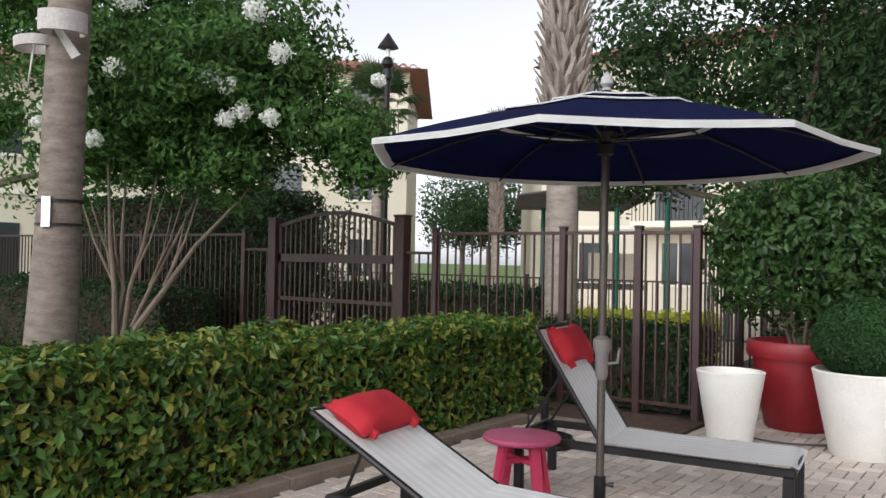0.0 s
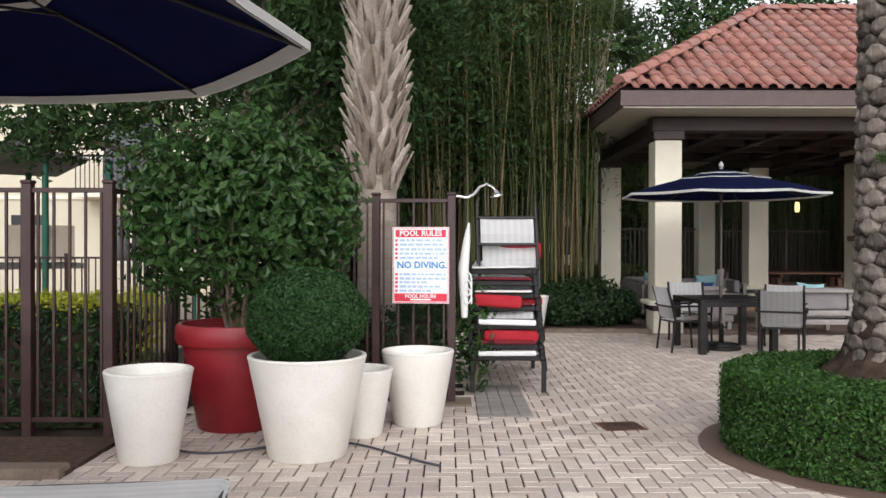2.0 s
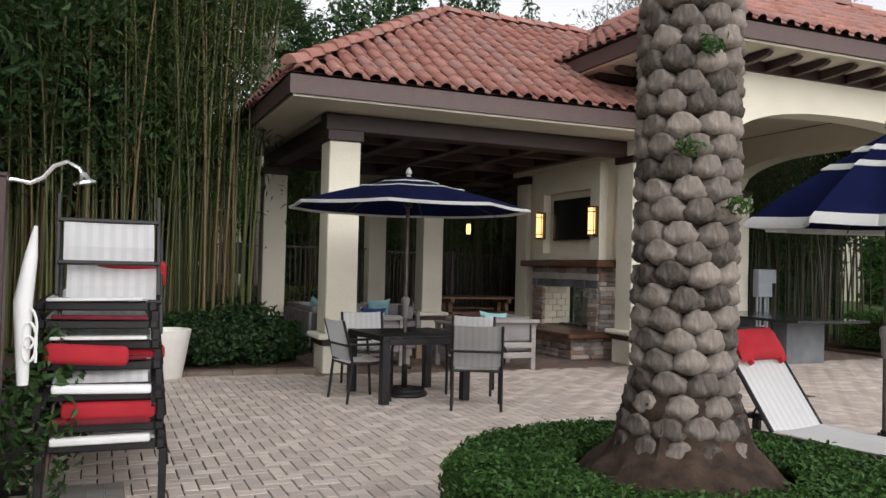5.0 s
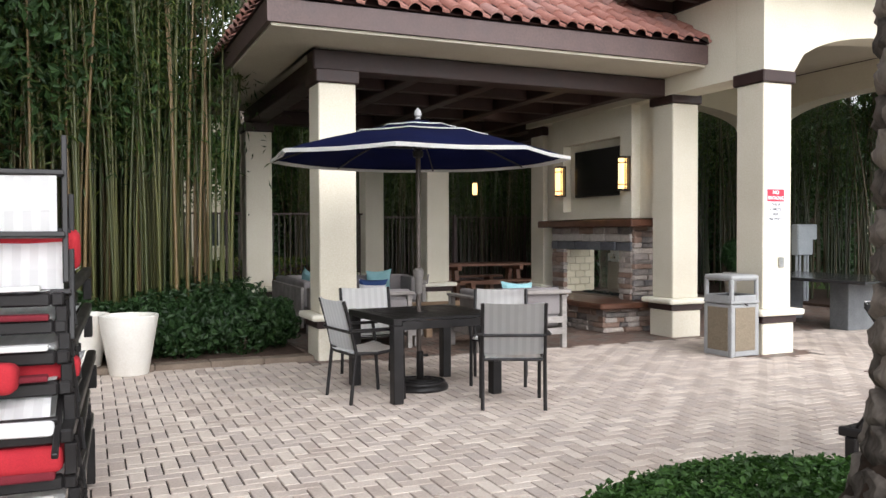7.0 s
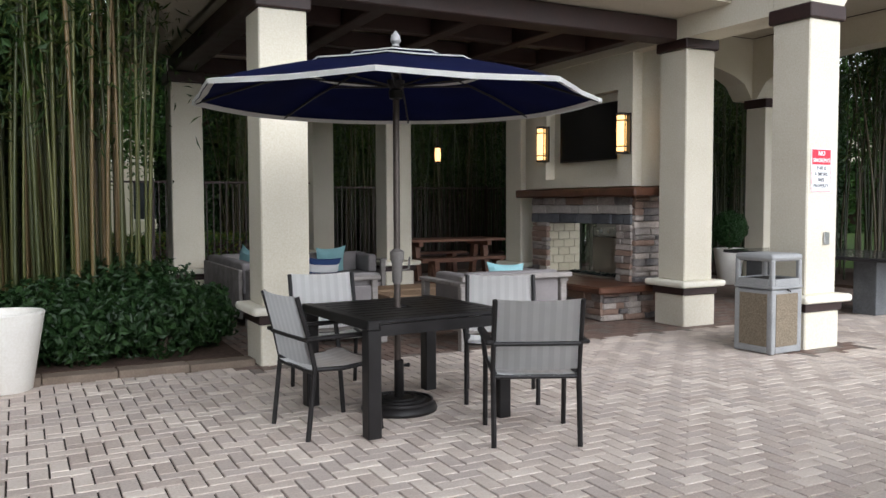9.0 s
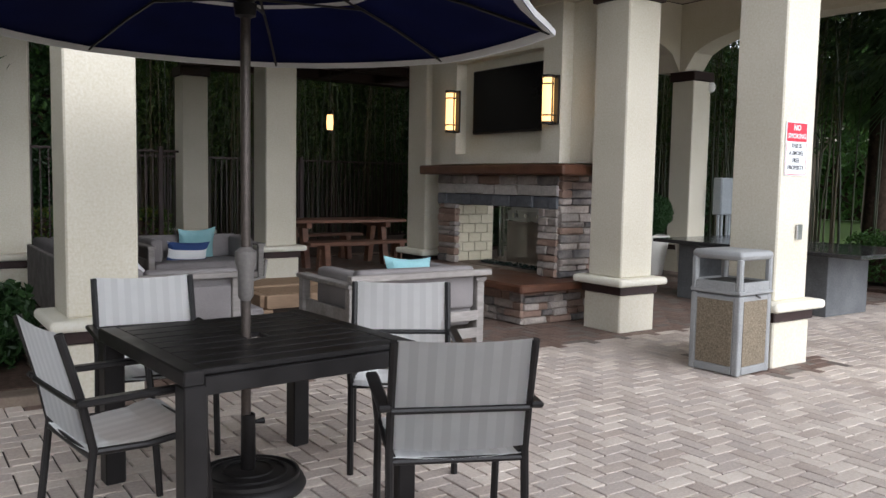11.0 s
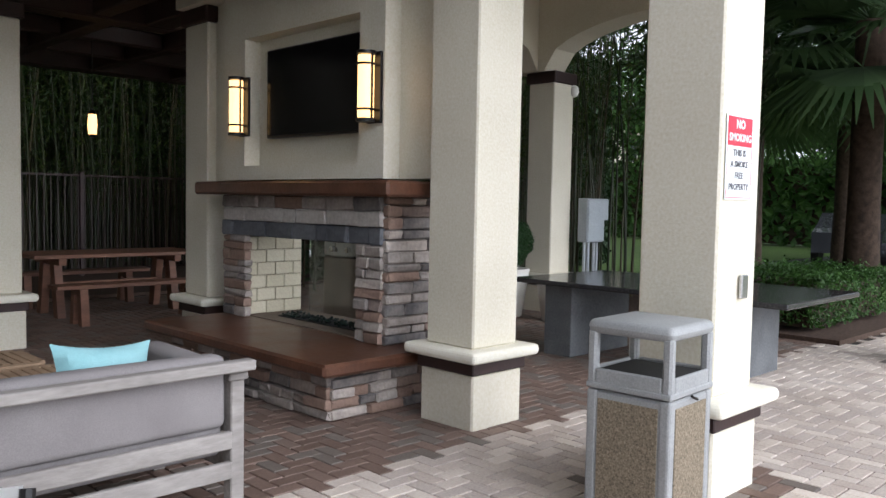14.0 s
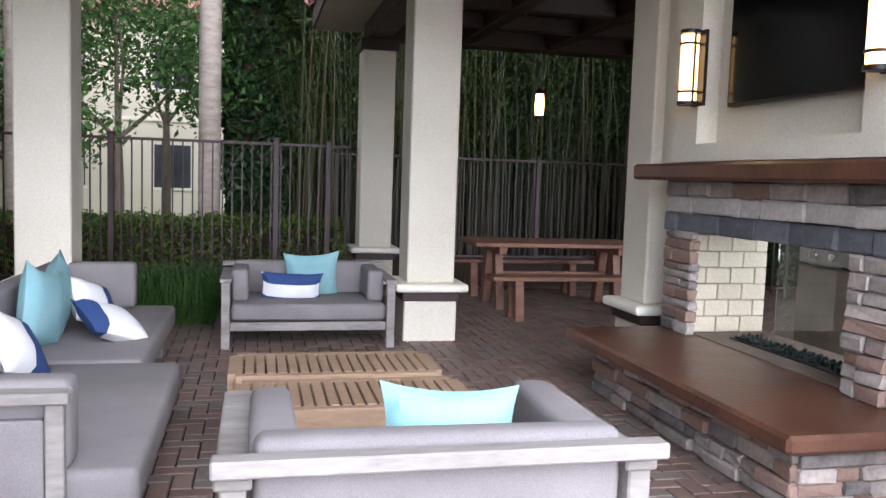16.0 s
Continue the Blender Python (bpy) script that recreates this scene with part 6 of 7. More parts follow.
solid("ring_kerb", bm, PAVER_DARK, pose(PX, PY, 0), "flat brown brick edging round the ring hedge", "edging", kind="structure")
solid("palm_mulch", L([(0, 0.5), (0.25, 0.47), (0.62, 0.42), (0.66, 0.0)], 32), MULCH, pose(PX, PY, 0), "bark mulch mound inside the ring hedge", "mulch", kind="structure")


def knob_mesh(seed):
    """A rounded old leaf base that leans out and up from the trunk (out = -y)."""
    random.seed(seed)
    bm = bmesh.new()
    bmesh.ops.create_icosphere(bm, subdivisions=3, radius=1.0)
    for v in bm.verts:
        q = v.co.copy()
        v.co = Vector((q.x * 0.079 * (1 - 0.25 * q.z), max(q.y, -0.72) * 0.085, q.z * 0.056))
        v.co += q * (0.016 * noise.noise(q * 2.5 + Vector((seed, 0, 0))) + 0.008 * noise.noise(Vector((q.x * 9, q.y * 9, q.z * 3 + seed))))
        if q.z > 0.3:
            v.co.y -= 0.03 * (q.z - 0.3)
    mesh = finish("leaf_base", bm, BOOT, True)
    mesh.set_sharp_from_angle(angle=radians(180))
    return mesh


palm = thing("date_palm", pose(PX, PY, 0), "thick date palm trunk patterned with rounded leaf bases", "palm tree")
part("trunk", T([(0, 0, 0.3), (0, 0, 0.9), (0.02, 0, 2.5), (0.06, -0.02, 6.5)], [0.27, 0.165, 0.16, 0.15], 20), FIBRE, palm, "", True)
bm = L([(0.52 - 0.36 * f + 0.03 * math.sin(9 * f), 0.40 + 0.54 * f) for f in [k / 14 for k in range(15)]], 64)
for v in bm.verts:
    a = math.atan2(v.co.y, v.co.x)
    k = 1 + 0.13 * noise.noise(Vector((math.cos(a) * 5, math.sin(a) * 5, v.co.z * 6))) + 0.07 * noise.noise(Vector((math.cos(a) * 17, math.sin(a) * 17, v.co.z * 11)))
    v.co.x, v.co.y = v.co.x * k, v.co.y * k
part("root_skirt", bm, FIBRE, palm, "fibrous brown root skirt", True)
KN = [knob_mesh(k) for k in range(4)]
random.seed(5)
z, k = 0.56, 0
while z < 5.4:
    rr = 0.178 + 0.26 * max(0, 1.0 - z) ** 1.2
    around = 9 if z > 0.8 else 12
    for i in range(around):
        a = 2 * math.pi * (i + 0.5 * (k % 2)) / around + 0.07 * k + random.uniform(-0.03, 0.03)
        ob = new("leaf_base", KN[random.randrange(4)])
        ob.parent = palm
        cx = 0.02 * (z - 1) / 2.0 if z > 1 else 0
        ob.matrix_basis = Matrix.Translation((cx + rr * math.cos(a), rr * math.sin(a), z + random.uniform(-0.012, 0.012))) @ pose(0, 0, 0, 0, 0, math.degrees(a) + 90) @ pose(0, 0, 0, -16, random.uniform(-8, 8), 0)
    z += 0.097
    k += 1
for zz, aa in ((2.45, -1.9), (2.0, -2.2), (1.75, -1.4), (2.9, -1.7)):
    p, d = ball_points(60, (0.29 * math.cos(aa), 0.29 * math.sin(aa), zz), (0.07, 0.07, 0.05), 0.4, 0.2)
    leaves("sprout", p, d, 0.05, 0.014, LEAF_RING, palm, "small green fern sprout")
solid("stone", B(-0.06, 0.06, -0.04, 0.04, 0, 0.1, 0.03, seg=2), KERB, pose(PX - 0.42, PY - 0.28, 0.42, 5, 8, 20), "pale stone on the palm mulch", "stone")


def frond_fan(vs, fs, origin, direction, length, spread=1.15, blades=26, stalk=0.5, lw=0.028):
    """A fan leaf: a stalk and many narrow drooping blades."""
    o, d = Vector(origin), Vector(direction).normalized()
    side = d.cross(Vector((0, 0, 1))).normalized()
    up = side.cross(d).normalized()
    tip = o + d * length * stalk + Vector((0, 0, -0.05 * length))

    def quad(a, b, c, e):
        i = len(vs)
        vs.extend([a, b, c, e])
        fs.append((i, i + 1, i + 2, i + 3))

    quad(o - side * 0.02, o + side * 0.02, tip + side * 0.012, tip - side * 0.012)
    for k in range(blades):
        t = (k / (blades - 1) * 2 - 1) * spread * 1.25
        e = (d * math.cos(t) + side * math.sin(t) + up * 0.12 * math.cos(t)).normalized()
        ll = length * 0.62 * (1 - 0.25 * abs(t) / 1.5) * random.uniform(0.85, 1.05)
        n = e.cross(up).normalized() * lw
        mid = tip + e * ll * 0.55
        end = tip + e * ll - Vector((0, 0, 0.16 * ll + 0.10 * ll * abs(t)))
        quad(tip - n * 0.3, tip + n * 0.3, mid + n, mid - n)
        quad(mid - n, mid + n, end + n * 0.08, end - n * 0.08)


def crown(parent, at, count, length, mat=None, low=-0.5, name="fronds", lw=0.028):
    vs, fs = [], []
    for k in range(count):
        a = k * 2.399 + random.uniform(-0.2, 0.2)
        el = low + (1.35 - low) * (k / count) ** 0.8
        frond_fan(vs, fs, at, (math.cos(a) * math.cos(el), math.sin(a) * math.cos(el), math.sin(el)), length * random.uniform(0.85, 1.1), lw=lw)
    return raw(name, [tuple(v) for v in vs], fs, mat or FROND, parent)


def sabal(x, y, h, r, boots, label, mat=BOOT_TAN, lean=(0, 0), fronds=True, count=None):
    """A cabbage palm: ringed trunk below, criss-cross split leaf bases above, fan crown."""
    e = thing("cabbage_palm", pose(x, y, 0), label, "palm tree", "cabbage palms")
    top = Vector((lean[0], lean[1], h))
    part("trunk", T([(0, 0, -0.1), top * 0.1, top * 0.5, top], [r * 1.25, r * 1.02, r, r * 0.95], 18), PALM_BARK, e, "ringed grey trunk", True)
    z0, z1 = boots
    vs, fs = [], []
    rows = int((z1 - z0) / 0.14)
    for k in range(rows):
        z = z0 + 0.14 * k
        for i in range(7):
            a = 2 * math.pi * (i + 0.5 * (k % 2)) / 7 + 0.12 * k + random.uniform(-0.1, 0.1)
            c = top * (z / h)
            out = Vector((math.cos(a), math.sin(a), 0))
            tan = Vector((-out.y, out.x, 0))
            for s in (-1, 1):
                b0 = Vector((c.x, c.y, z)) + out * (r * 0.85)
                b1 = b0 + Vector((0, 0, 0.17)) + out * 0.07 + tan * s * 0.03
                b2 = b0 + Vector((0, 0, 0.36 + random.uniform(-0.05, 0.06))) + out * random.uniform(0.12, 0.2) + tan * s * random.uniform(0.08, 0.13)
                w0, w1, w2 = 0.05, 0.042, 0.022
                i0 = len(vs)
                for c0, w, t in ((b0, w0, 0.035), (b1, w1, 0.03), (b2, w2, 0.014)):
                    vs.extend([c0 - tan * w, c0 + tan * w, c0 + tan * w * 0.7 + out * t, c0 - tan * w * 0.7 + out * t])
                for j in (0, 4):
                    for q in range(4):
                        fs.append((i0 + j + q, i0 + j + (q + 1) % 4, i0 + j + 4 + (q + 1) % 4, i0 + j + 4 + q))
                fs.append((i0 + 8, i0 + 9, i0 + 10, i0 + 11))
    if vs:
        raw("leaf_sheath", [tuple(v) for v in vs], fs, mat, e, "criss-cross pale split leaf bases", kind="stuff")
    if fronds:
        crown(e, (top.x, top.y, h), count or 34, 1.5)
    return e


random.seed(11)
sabal(-0.85, 9.95, 6.2, 0.19, (1.95, 6.0), "cabbage palm with pale criss-cross leaf bases behind the fence")
sabal(-4.7, 9.0, 7.5, 0.19, (2.7, 7.2), "cabbage palm with pale criss-cross leaf bases behind the fence")
sabal(-16.3, 18.9, 6.3, 0.16, (4.8, 6.2), "distant cabbage palm with fan crown", count=30)
sabal(-17.5, 27.5, 6.3, 0.17, (2.5, 6.0), "distant cabbage palm with fan crown", count=30)
sabal(0.0, 24.5, 6.0, 0.17, (5.0, 5.9), "distant cabbage palm with fan crown", count=30)
sabal(1.6, 26.0, 6.6, 0.17, (5.6, 6.5), "distant cabbage palm with fan crown", count=30)
sabal(4.35, 26.2, 7.5, 0.17, (7.0, 7.3), "straight pale palm trunk behind the rear fence", fronds=True)
for x, y, h in ((16.1, 15.3, 4.0), (17.6, 17.6, 4.2), (21.5, 17.4, 4.3)):
    e = thing("fan_palm", pose(x, y, 0), "stout dark fan palm with silvery green fronds", "palm tree", "fan palms")
    part("trunk", T([(0, 0, -0.1), (0, 0, 1.5), (0, 0, h)], [0.26, 0.21, 0.2], 14), FIBRE, e, "", True)
    crown(e, (0, 0, h), 56, 2.4, low=-0.8, lw=0.05)

# strapped palm beside the hedge
e = thing("strapped_palm", pose(-6.79, 3.77, 0), "grey palm trunk with cloth strap and metal brace", "palm tree")
part("trunk", T([(-0.05, -0.02, -0.1), (0, 0, 0.6), (0.05, 0.03, 2.0), (0.12, 0.08, 6.0)], [0.27, 0.215, 0.175, 0.165], 20), PALM_BARK_DARK, e, "", True)
for z in (3.28, 3.36, 3.44):
    part("strap", L([(0.172, z - 0.05), (0.19, z - 0.045), (0.19, z + 0.04), (0.172, z + 0.045)], 20), PINK_CLOTH, e, "frayed grey cloth strap", True, pose(0.07, 0.045, 0.0, 3, 4 if z > 3.3 else -3, 0))
bm = bmesh.new()
slab(bm, [(0.12, -0.13, 3.4), (0.2, -0.10, 3.38), (0.36, 0.0, 3.14), (0.30, -0.04, 3.1)], (0.01, -0.01, 0))
slab(bm, [(-0.1, -0.16, 3.32), (-0.03, -0.17, 3.3), (-0.1, -0.2, 2.88), (-0.15, -0.18, 2.85)], (0.01, -0.012, 0))
part("strap_tail", bm, PINK_CLOTH, e, "frayed grey cloth tail")
for z in (1.72, 1.92):
    part("brace_band", L([(0.19, z), (0.2, z), (0.2, z + 0.02), (0.19, z + 0.02)], 20), BLACK, e, "", False, pose(0.05, 0.03, 0))
part("brace_plate", B(-0.04, 0.04, -0.03, 0.0, 1.70, 1.96, 0.004), STEEL, e, "", False, pose(0.14, -0.13, 0, 0, 0, 36))


def tree(name, x, y, trunk_h, r, blobs, n, size, mat, label, limbs=6, bark=BARK):
    """A tree: tapered trunk, limbs to each clump of the crown, and many leaves."""
    e = thing(name, pose(x, y, 0), label, "tree", "background trees")
    part("trunk", T([(0, 0, -0.1), (0.03, 0.02, trunk_h * 0.5), (0, 0, trunk_h)], [r * 1.3, r, r * 0.8], 10), bark, e, "", True)
    for c, q in blobs:
        mid = Vector(c) * 0.5 + Vector((0, 0, trunk_h * 0.45)) + Vector((random.uniform(-0.2, 0.2), random.uniform(-0.2, 0.2), 0))
        part("limb", T([(0, 0, trunk_h * 0.9), mid, c], [r * 0.55, r * 0.35, r * 0.1], 6), bark, e, "", True)
    p, d = clump_points(n, blobs, 0.32, 0.35)
    leaves("crown", p, d, size, size * 0.5, mat, e, droop=0.4)
    return e


# crape myrtle with white flower heads
random.seed(3)
e = thing("crape_myrtle", pose(-7.9, 4.85, 0), "multi-stemmed crape myrtle with white flower heads", "tree")
R, F = Vector((0.809, 0.588, 0)), Vector((-0.588, 0.809, 0))
FOOT = R * 0.22
part("foot", T([FOOT + Vector((0, 0, -0.1)), FOOT + Vector((0, 0, 0.2)), FOOT + R * 0.01 + Vector((0, 0, 0.42))], [0.085, 0.07, 0.055], 10), BARK, e, "", True)
for turn, reach, b, h, thick in ((-1, 0.16, 0.05, 2.5, 0.042), (-1, 0.02, 0.25, 2.6, 0.036), (1, 0.35, 0.1, 2.5, 0.034), (1, 1.35, -0.05, 2.2, 0.044), (1, 0.85, 0.2, 2.35, 0.03)):
    rise = [(0.0, 0.3), (0.16, 0.72), (0.34, 1.12), (0.62, 1.6), (1.0, h)]
    pts = [FOOT + R * (turn * reach * f + 0.02 * math.sin(7 * z + reach * 9)) + F * (b * f + 0.02 * math.cos(6 * z)) + Vector((0, 0, z)) for f, z in rise]
    part("stem", T(pts, [thick, thick * 0.85, thick * 0.7, thick * 0.52, thick * 0.25], 8), BARK, e, "", True)
    tip = pts[2]
    for k in range(2):
        q = tip + R * (turn * (0.18 + 0.2 * k)) + F * (0.12 - 0.2 * k) + Vector((0, 0, 0.85 + 0.2 * k))
        part("twig", T([tip + Vector((0, 0, 0.05 * k)), (tip + q) / 2 + R * turn * 0.03, q], [thick * 0.45, thick * 0.3, thick * 0.12], 6), BARK, e, "", True)
blobs = []
for a, b, z, s in ((0.2, 0, 3.0, 0.75), (1.0, 0.2, 2.9, 0.75), (1.8, 0, 3.0, 0.75), (2.5, 0.1, 2.8, 0.6), (0.6, 0.3, 3.9, 0.9), (1.6, 0.2, 3.8, 0.85), (2.0, 0, 3.45, 0.45), (-0.1, -0.1, 3.6, 0.7), (-0.2, 0.3, 2.6, 0.5), (0.5, 0.4, 2.5, 0.55), (1.1, -0.5, 3.3, 0.7), (2.75, 0, 2.45, 0.4), (0.2, 0.2, 4.6, 0.7), (1.3, 0, 2.45, 0.6), (-1.0, 0.2, 4.3, 0.8), (-1.2, 0.1, 2.9, 0.35)):
    blobs.append((tuple(R * a + F * b + Vector((0, 0, z))), (s, s, s * 0.75)))
p, d = clump_points(52000, blobs, 0.35, 0.4)
leaves("crown", p, d, 0.085, 0.042, LEAF_MYRTLE, e, droop=0.5)
for a, z, s in ((0.54, 3.95, 0.14), (0.06, 3.18, 0.1), (0.12, 3.05, 0.08), (0.42, 3.28, 0.11), (0.05, 2.5, 0.09), (0.23, 2.58, 0.09), (1.35, 3.18, 0.12), (1.5, 3.12, 0.1), (1.5, 2.8, 0.09), (1.65, 2.88, 0.1), (1.92, 2.83, 0.09), (2.0, 3.45, 0.12), (1.75, 3.85, 0.12), (-0.3, 2.74, 0.06), (-0.25, 2.9, 0.05), (2.95, 3.2, 0.07), (0.0, 3.22, 0.08)):
    c = R * a + F * -0.72 + Vector((0, 0, z))
    p, d = ball_points(260, c, (s, s, s * 0.9), 0.3, 0.3)
    leaves("flower_head", p, d, 0.035, 0.03, BLOSSOM, e, "white flower head")

random.seed(21)
tree("shade_tree", -3.2, 13.2, 2.6, 0.14, [((0, 0, 4.5), (2.0, 1.7, 1.5)), ((1.6, 0.3, 3.7), (1.4, 1.3, 1.1)), ((-1.5, 0.0, 3.6), (1.3, 1.2, 1.0)), ((0.8, -0.5, 6.2), (1.8, 1.5, 1.4)), ((2.6, 0.5, 5.0), (1.4, 1.4, 1.3)), ((-2.2, 0, 5.2), (1.2, 1.2, 1.2)), ((-2.6, 0.2, 3.0), (0.9, 0.8, 0.5))], 26000, 0.13, LEAF_TREE, "spreading dark green shade tree")
tree("shade_tree", -2.6, 21.0, 3.0, 0.16, [((0, 0.5, 5.0), (1.8, 1.5, 1.8)), ((-1.6, 0.6, 4.4), (1.4, 1.3, 1.4)), ((-0.4, 1.5, 7.0), (2.0, 1.6, 1.6)), ((-2.0, 1.0, 2.8), (1.1, 1.0, 0.9))], 17000, 0.13, LEAF_TREE, "spreading dark green shade tree")
tree("shade_tree", -1.6, 17.5, 3.0, 0.16, [((0, 0, 5.2), (2.2, 1.8, 2.0)), ((1.8, 0, 3.6), (1.5, 1.3, 1.4)), ((-2.2, 0.5, 4.2), (1.6, 1.4, 1.5)), ((0.5, 0.5, 7.6), (2.0, 1.8, 1.5)), ((-0.5, -0.3, 2.2), (1.4, 1.0, 1.0))], 20000, 0.13, LEAF_TREE, "spreading dark green shade tree")
tree("shade_tree", -11.3, 5.0, 2.5, 0.14, [((0, 0, 4.6), (1.6, 1.5, 1.6)), ((-1.4, 0, 3.6), (1.3, 1.2, 1.2)), ((-0.8, -0.5, 6.2), (1.6, 1.5, 1.3)), ((1.0, 0.8, 2.6), (0.9, 0.9, 0.8))], 11000, 0.10, LEAF_MYRTLE, "leafy green tree beyond the hedge")
tree("round_shrub_tree", -9.6, 8.75, 0.9, 0.1, [((0, 0, 1.35), (1.15, 0.75, 1.15)), ((-1.2, 0.1, 1.15), (0.9, 0.7, 0.95))], 15000, 0.075, LEAF_DARK, "dark rounded shrub behind the fence")
tree("round_shrub_tree", -10.6, 9.8, 1.0, 0.1, [((0, 0, 1.5), (1.3, 1.2, 1.2))], 8000, 0.08, LEAF_DARK, "dark rounded shrub behind the fence")
for x, y, s in ((-26, 40, 1.3), (-22, 44, 1.2), (-30, 43, 1.4), (-17, 41, 1.1), (-12, 38, 1.2), (-8, 33, 1.1)):
    tree("distant_tree", x, y, 2.5, 0.16, [((0, 0, 3.6 * s), (2.6 * s, 2.2, 1.7 * s)), ((1.8, 0, 2.8 * s), (1.8, 1.6, 1.2 * s)), ((-1.8, 0.4, 2.9 * s), (1.8, 1.6, 1.3 * s))], 5000, 0.26, LEAF_TREE, "distant rounded green tree")
for x, y, h in ((6.0, 33, 12.5), (8.3, 34, 13.0), (9.6, 33, 14.0), (11.0, 34, 14.0), (12.4, 33, 13.0), (14.2, 34, 14.5), (15.6, 33, 12.0), (26.5, 31, 15.5), (29, 32, 15)):
    tree("tall_tree", x, y, h * 0.5, 0.15, [((0, 0, h * 0.62), (1.1, 1.0, h * 0.22)), ((0.3, 0, h * 0.85), (0.6, 0.6, h * 0.16)), ((-0.7, 0, h * 0.72), (0.5, 0.5, h * 0.12)), ((0.8, 0, h * 0.7), (0.5, 0.5, h * 0.1))], 2600, 0.24, LEAF_TREE, "tall slender tree behind the pavilion roofs")
# woods beyond the rear fence
for x, y, s in ((-0.5, 29.5, 1.0), (2.6, 28.6, 1.1), (5.6, 30.0, 1.0), (3.0, 33.0, 1.4), (-3.5, 31, 1.3), (7.8, 29.5, 1.0), (0.5, 27.2, 0.7)):
    tree("garden_tree", x, y, 2.0 * s, 0.09, [((0, 0, 4.2 * s), (1.8, 1.5, 1.5 * s)), ((1.2, 0, 3.0 * s), (1.2, 1.1, 1.0 * s)), ((-1.2, 0.2, 3.2 * s), (1.2, 1.1, 1.0 * s)), ((0.2, 0.4, 6.2 * s), (1.5, 1.3, 1.2 * s))], 4800, 0.15, LEAF_MYRTLE, "leafy green garden tree beyond the rear fence")
for x, y, s in ((26, 24, 1.2), (29.5, 14.6, 1.2), (34, 15.8, 1.3), (30, 20, 1.2), (33, 26, 1.4), (38, 22, 1.4), (24, 29, 1.3), (42, 28, 1.5), (36, 16, 1.3), (45, 18, 1.5)):
    tree("distant_tree", x, y, 2.5, 0.16, [((0, 0, 4.2 * s), (2.6 * s, 2.4 * s, 1.8 * s)), ((1.8, 0, 3.0 * s), (1.8, 1.6, 1.2 * s)), ((-1.8, 0.4, 3.2 * s), (1.8, 1.6, 1.3 * s))], 5000, 0.26, LEAF_MYRTLE, "distant rounded green tree")


# ---- bamboo ----
def bamboo(x0, x1, y0, y1, count, h, leaf_n, label, low=1.2, seg=5, thick=0.024, single=False):
    e = thing("bamboo_grove", pose(0, 0, 0), label, "bamboo", "bamboo groves")
    vs, fs = [], []
    lp = []
    for k in range(count):
        x, y = random.uniform(x0, x1), random.uniform(y0, y1)
        hh = h * random.uniform(0.75, 1.15)
        a, lean = random.uniform(0, 6.28), random.uniform(0.1, 0.75)
        r = thick * random.uniform(0.6, 1.2)
        n = 8
        i0 = len(vs)
        for j in range(n + 1):
            f = j / n
            cx, cy = x + math.cos(a) * lean * f ** 2, y + math.sin(a) * lean * f ** 2
            rr = r * (1 - 0.75 * f)
            for s in range(seg):
                t = 2 * math.pi * s / seg
                vs.append((cx + rr * math.cos(t), cy + rr * math.sin(t), hh * f))
            if f > 0.2:
                for _ in range(3):
                    lp.append((cx, cy, hh * (f + random.uniform(-0.06, 0.06))))
        for j in range(n):
            for s in range(seg):
                fs.append((i0 + j * seg + s, i0 + j * seg + (s + 1) % seg, i0 + (j + 1) * seg + (s + 1) % seg, i0 + (j + 1) * seg + s))
        if single:
            raw("cane", vs, fs, CANE, e, smooth=True)
            vs, fs = [], []
    if vs:
        tagged(raw("thicket", vs, fs, BAMBOO_SHADED, e, "bamboo canes coloured darker for the shade of the grove", smooth=True), kind="stuff")
    lp = np.array(lp)
    lp = lp[lp[:, 2] > low]
    weight = (lp[:, 2] - low + 0.25) / h
    pick = rng.choice(len(lp), leaf_n, p=weight / weight.sum())
    p = lp[pick] + rng.normal(0, 1, (leaf_n, 3)) * np.array([0.26, 0.26, 0.22])
    d = rng.normal(0, 1, (leaf_n, 3)) + np.array([0, 0, 0.6])
    leaves("leaves", p, d, 0.15, 0.024, LEAF_BAMBOO, e, "narrow drooping bamboo leaves", droop=1.0)
    return e


random.seed(31)
bamboo(-0.8, 2.5, 16.6, 18.6, 190, 7.6, 72000, "tall clump of bamboo canes coloured darker for the shade of the grove in the bed", 2.1, single=True)
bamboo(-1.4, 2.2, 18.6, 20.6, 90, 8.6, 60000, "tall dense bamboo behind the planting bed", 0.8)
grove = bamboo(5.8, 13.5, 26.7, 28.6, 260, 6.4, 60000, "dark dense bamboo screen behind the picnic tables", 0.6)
# leaf slab above the roof line, unseen, added to keep sky light off the bamboo
shade_leaves = np.stack([rng.uniform(5.2, 14.0, 70000), rng.uniform(24.9, 28.8, 70000), rng.uniform(5.0, 6.8, 70000)], 1)
leaves("leaves", shade_leaves, rng.normal(0, 1, (70000, 3)) + np.array([0, 0, 0.8]), 0.17, 0.03, LEAF_BAMBOO, grove, "unseen leaf canopy added to shade the bamboo", droop=1.0)
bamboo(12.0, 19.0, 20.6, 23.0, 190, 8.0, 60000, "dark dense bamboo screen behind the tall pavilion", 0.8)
bamboo(14.0, 16.0, 16.6, 18.6, 46, 5.5, 7000, "bamboo canes beside the tall pavilion", 1.8)

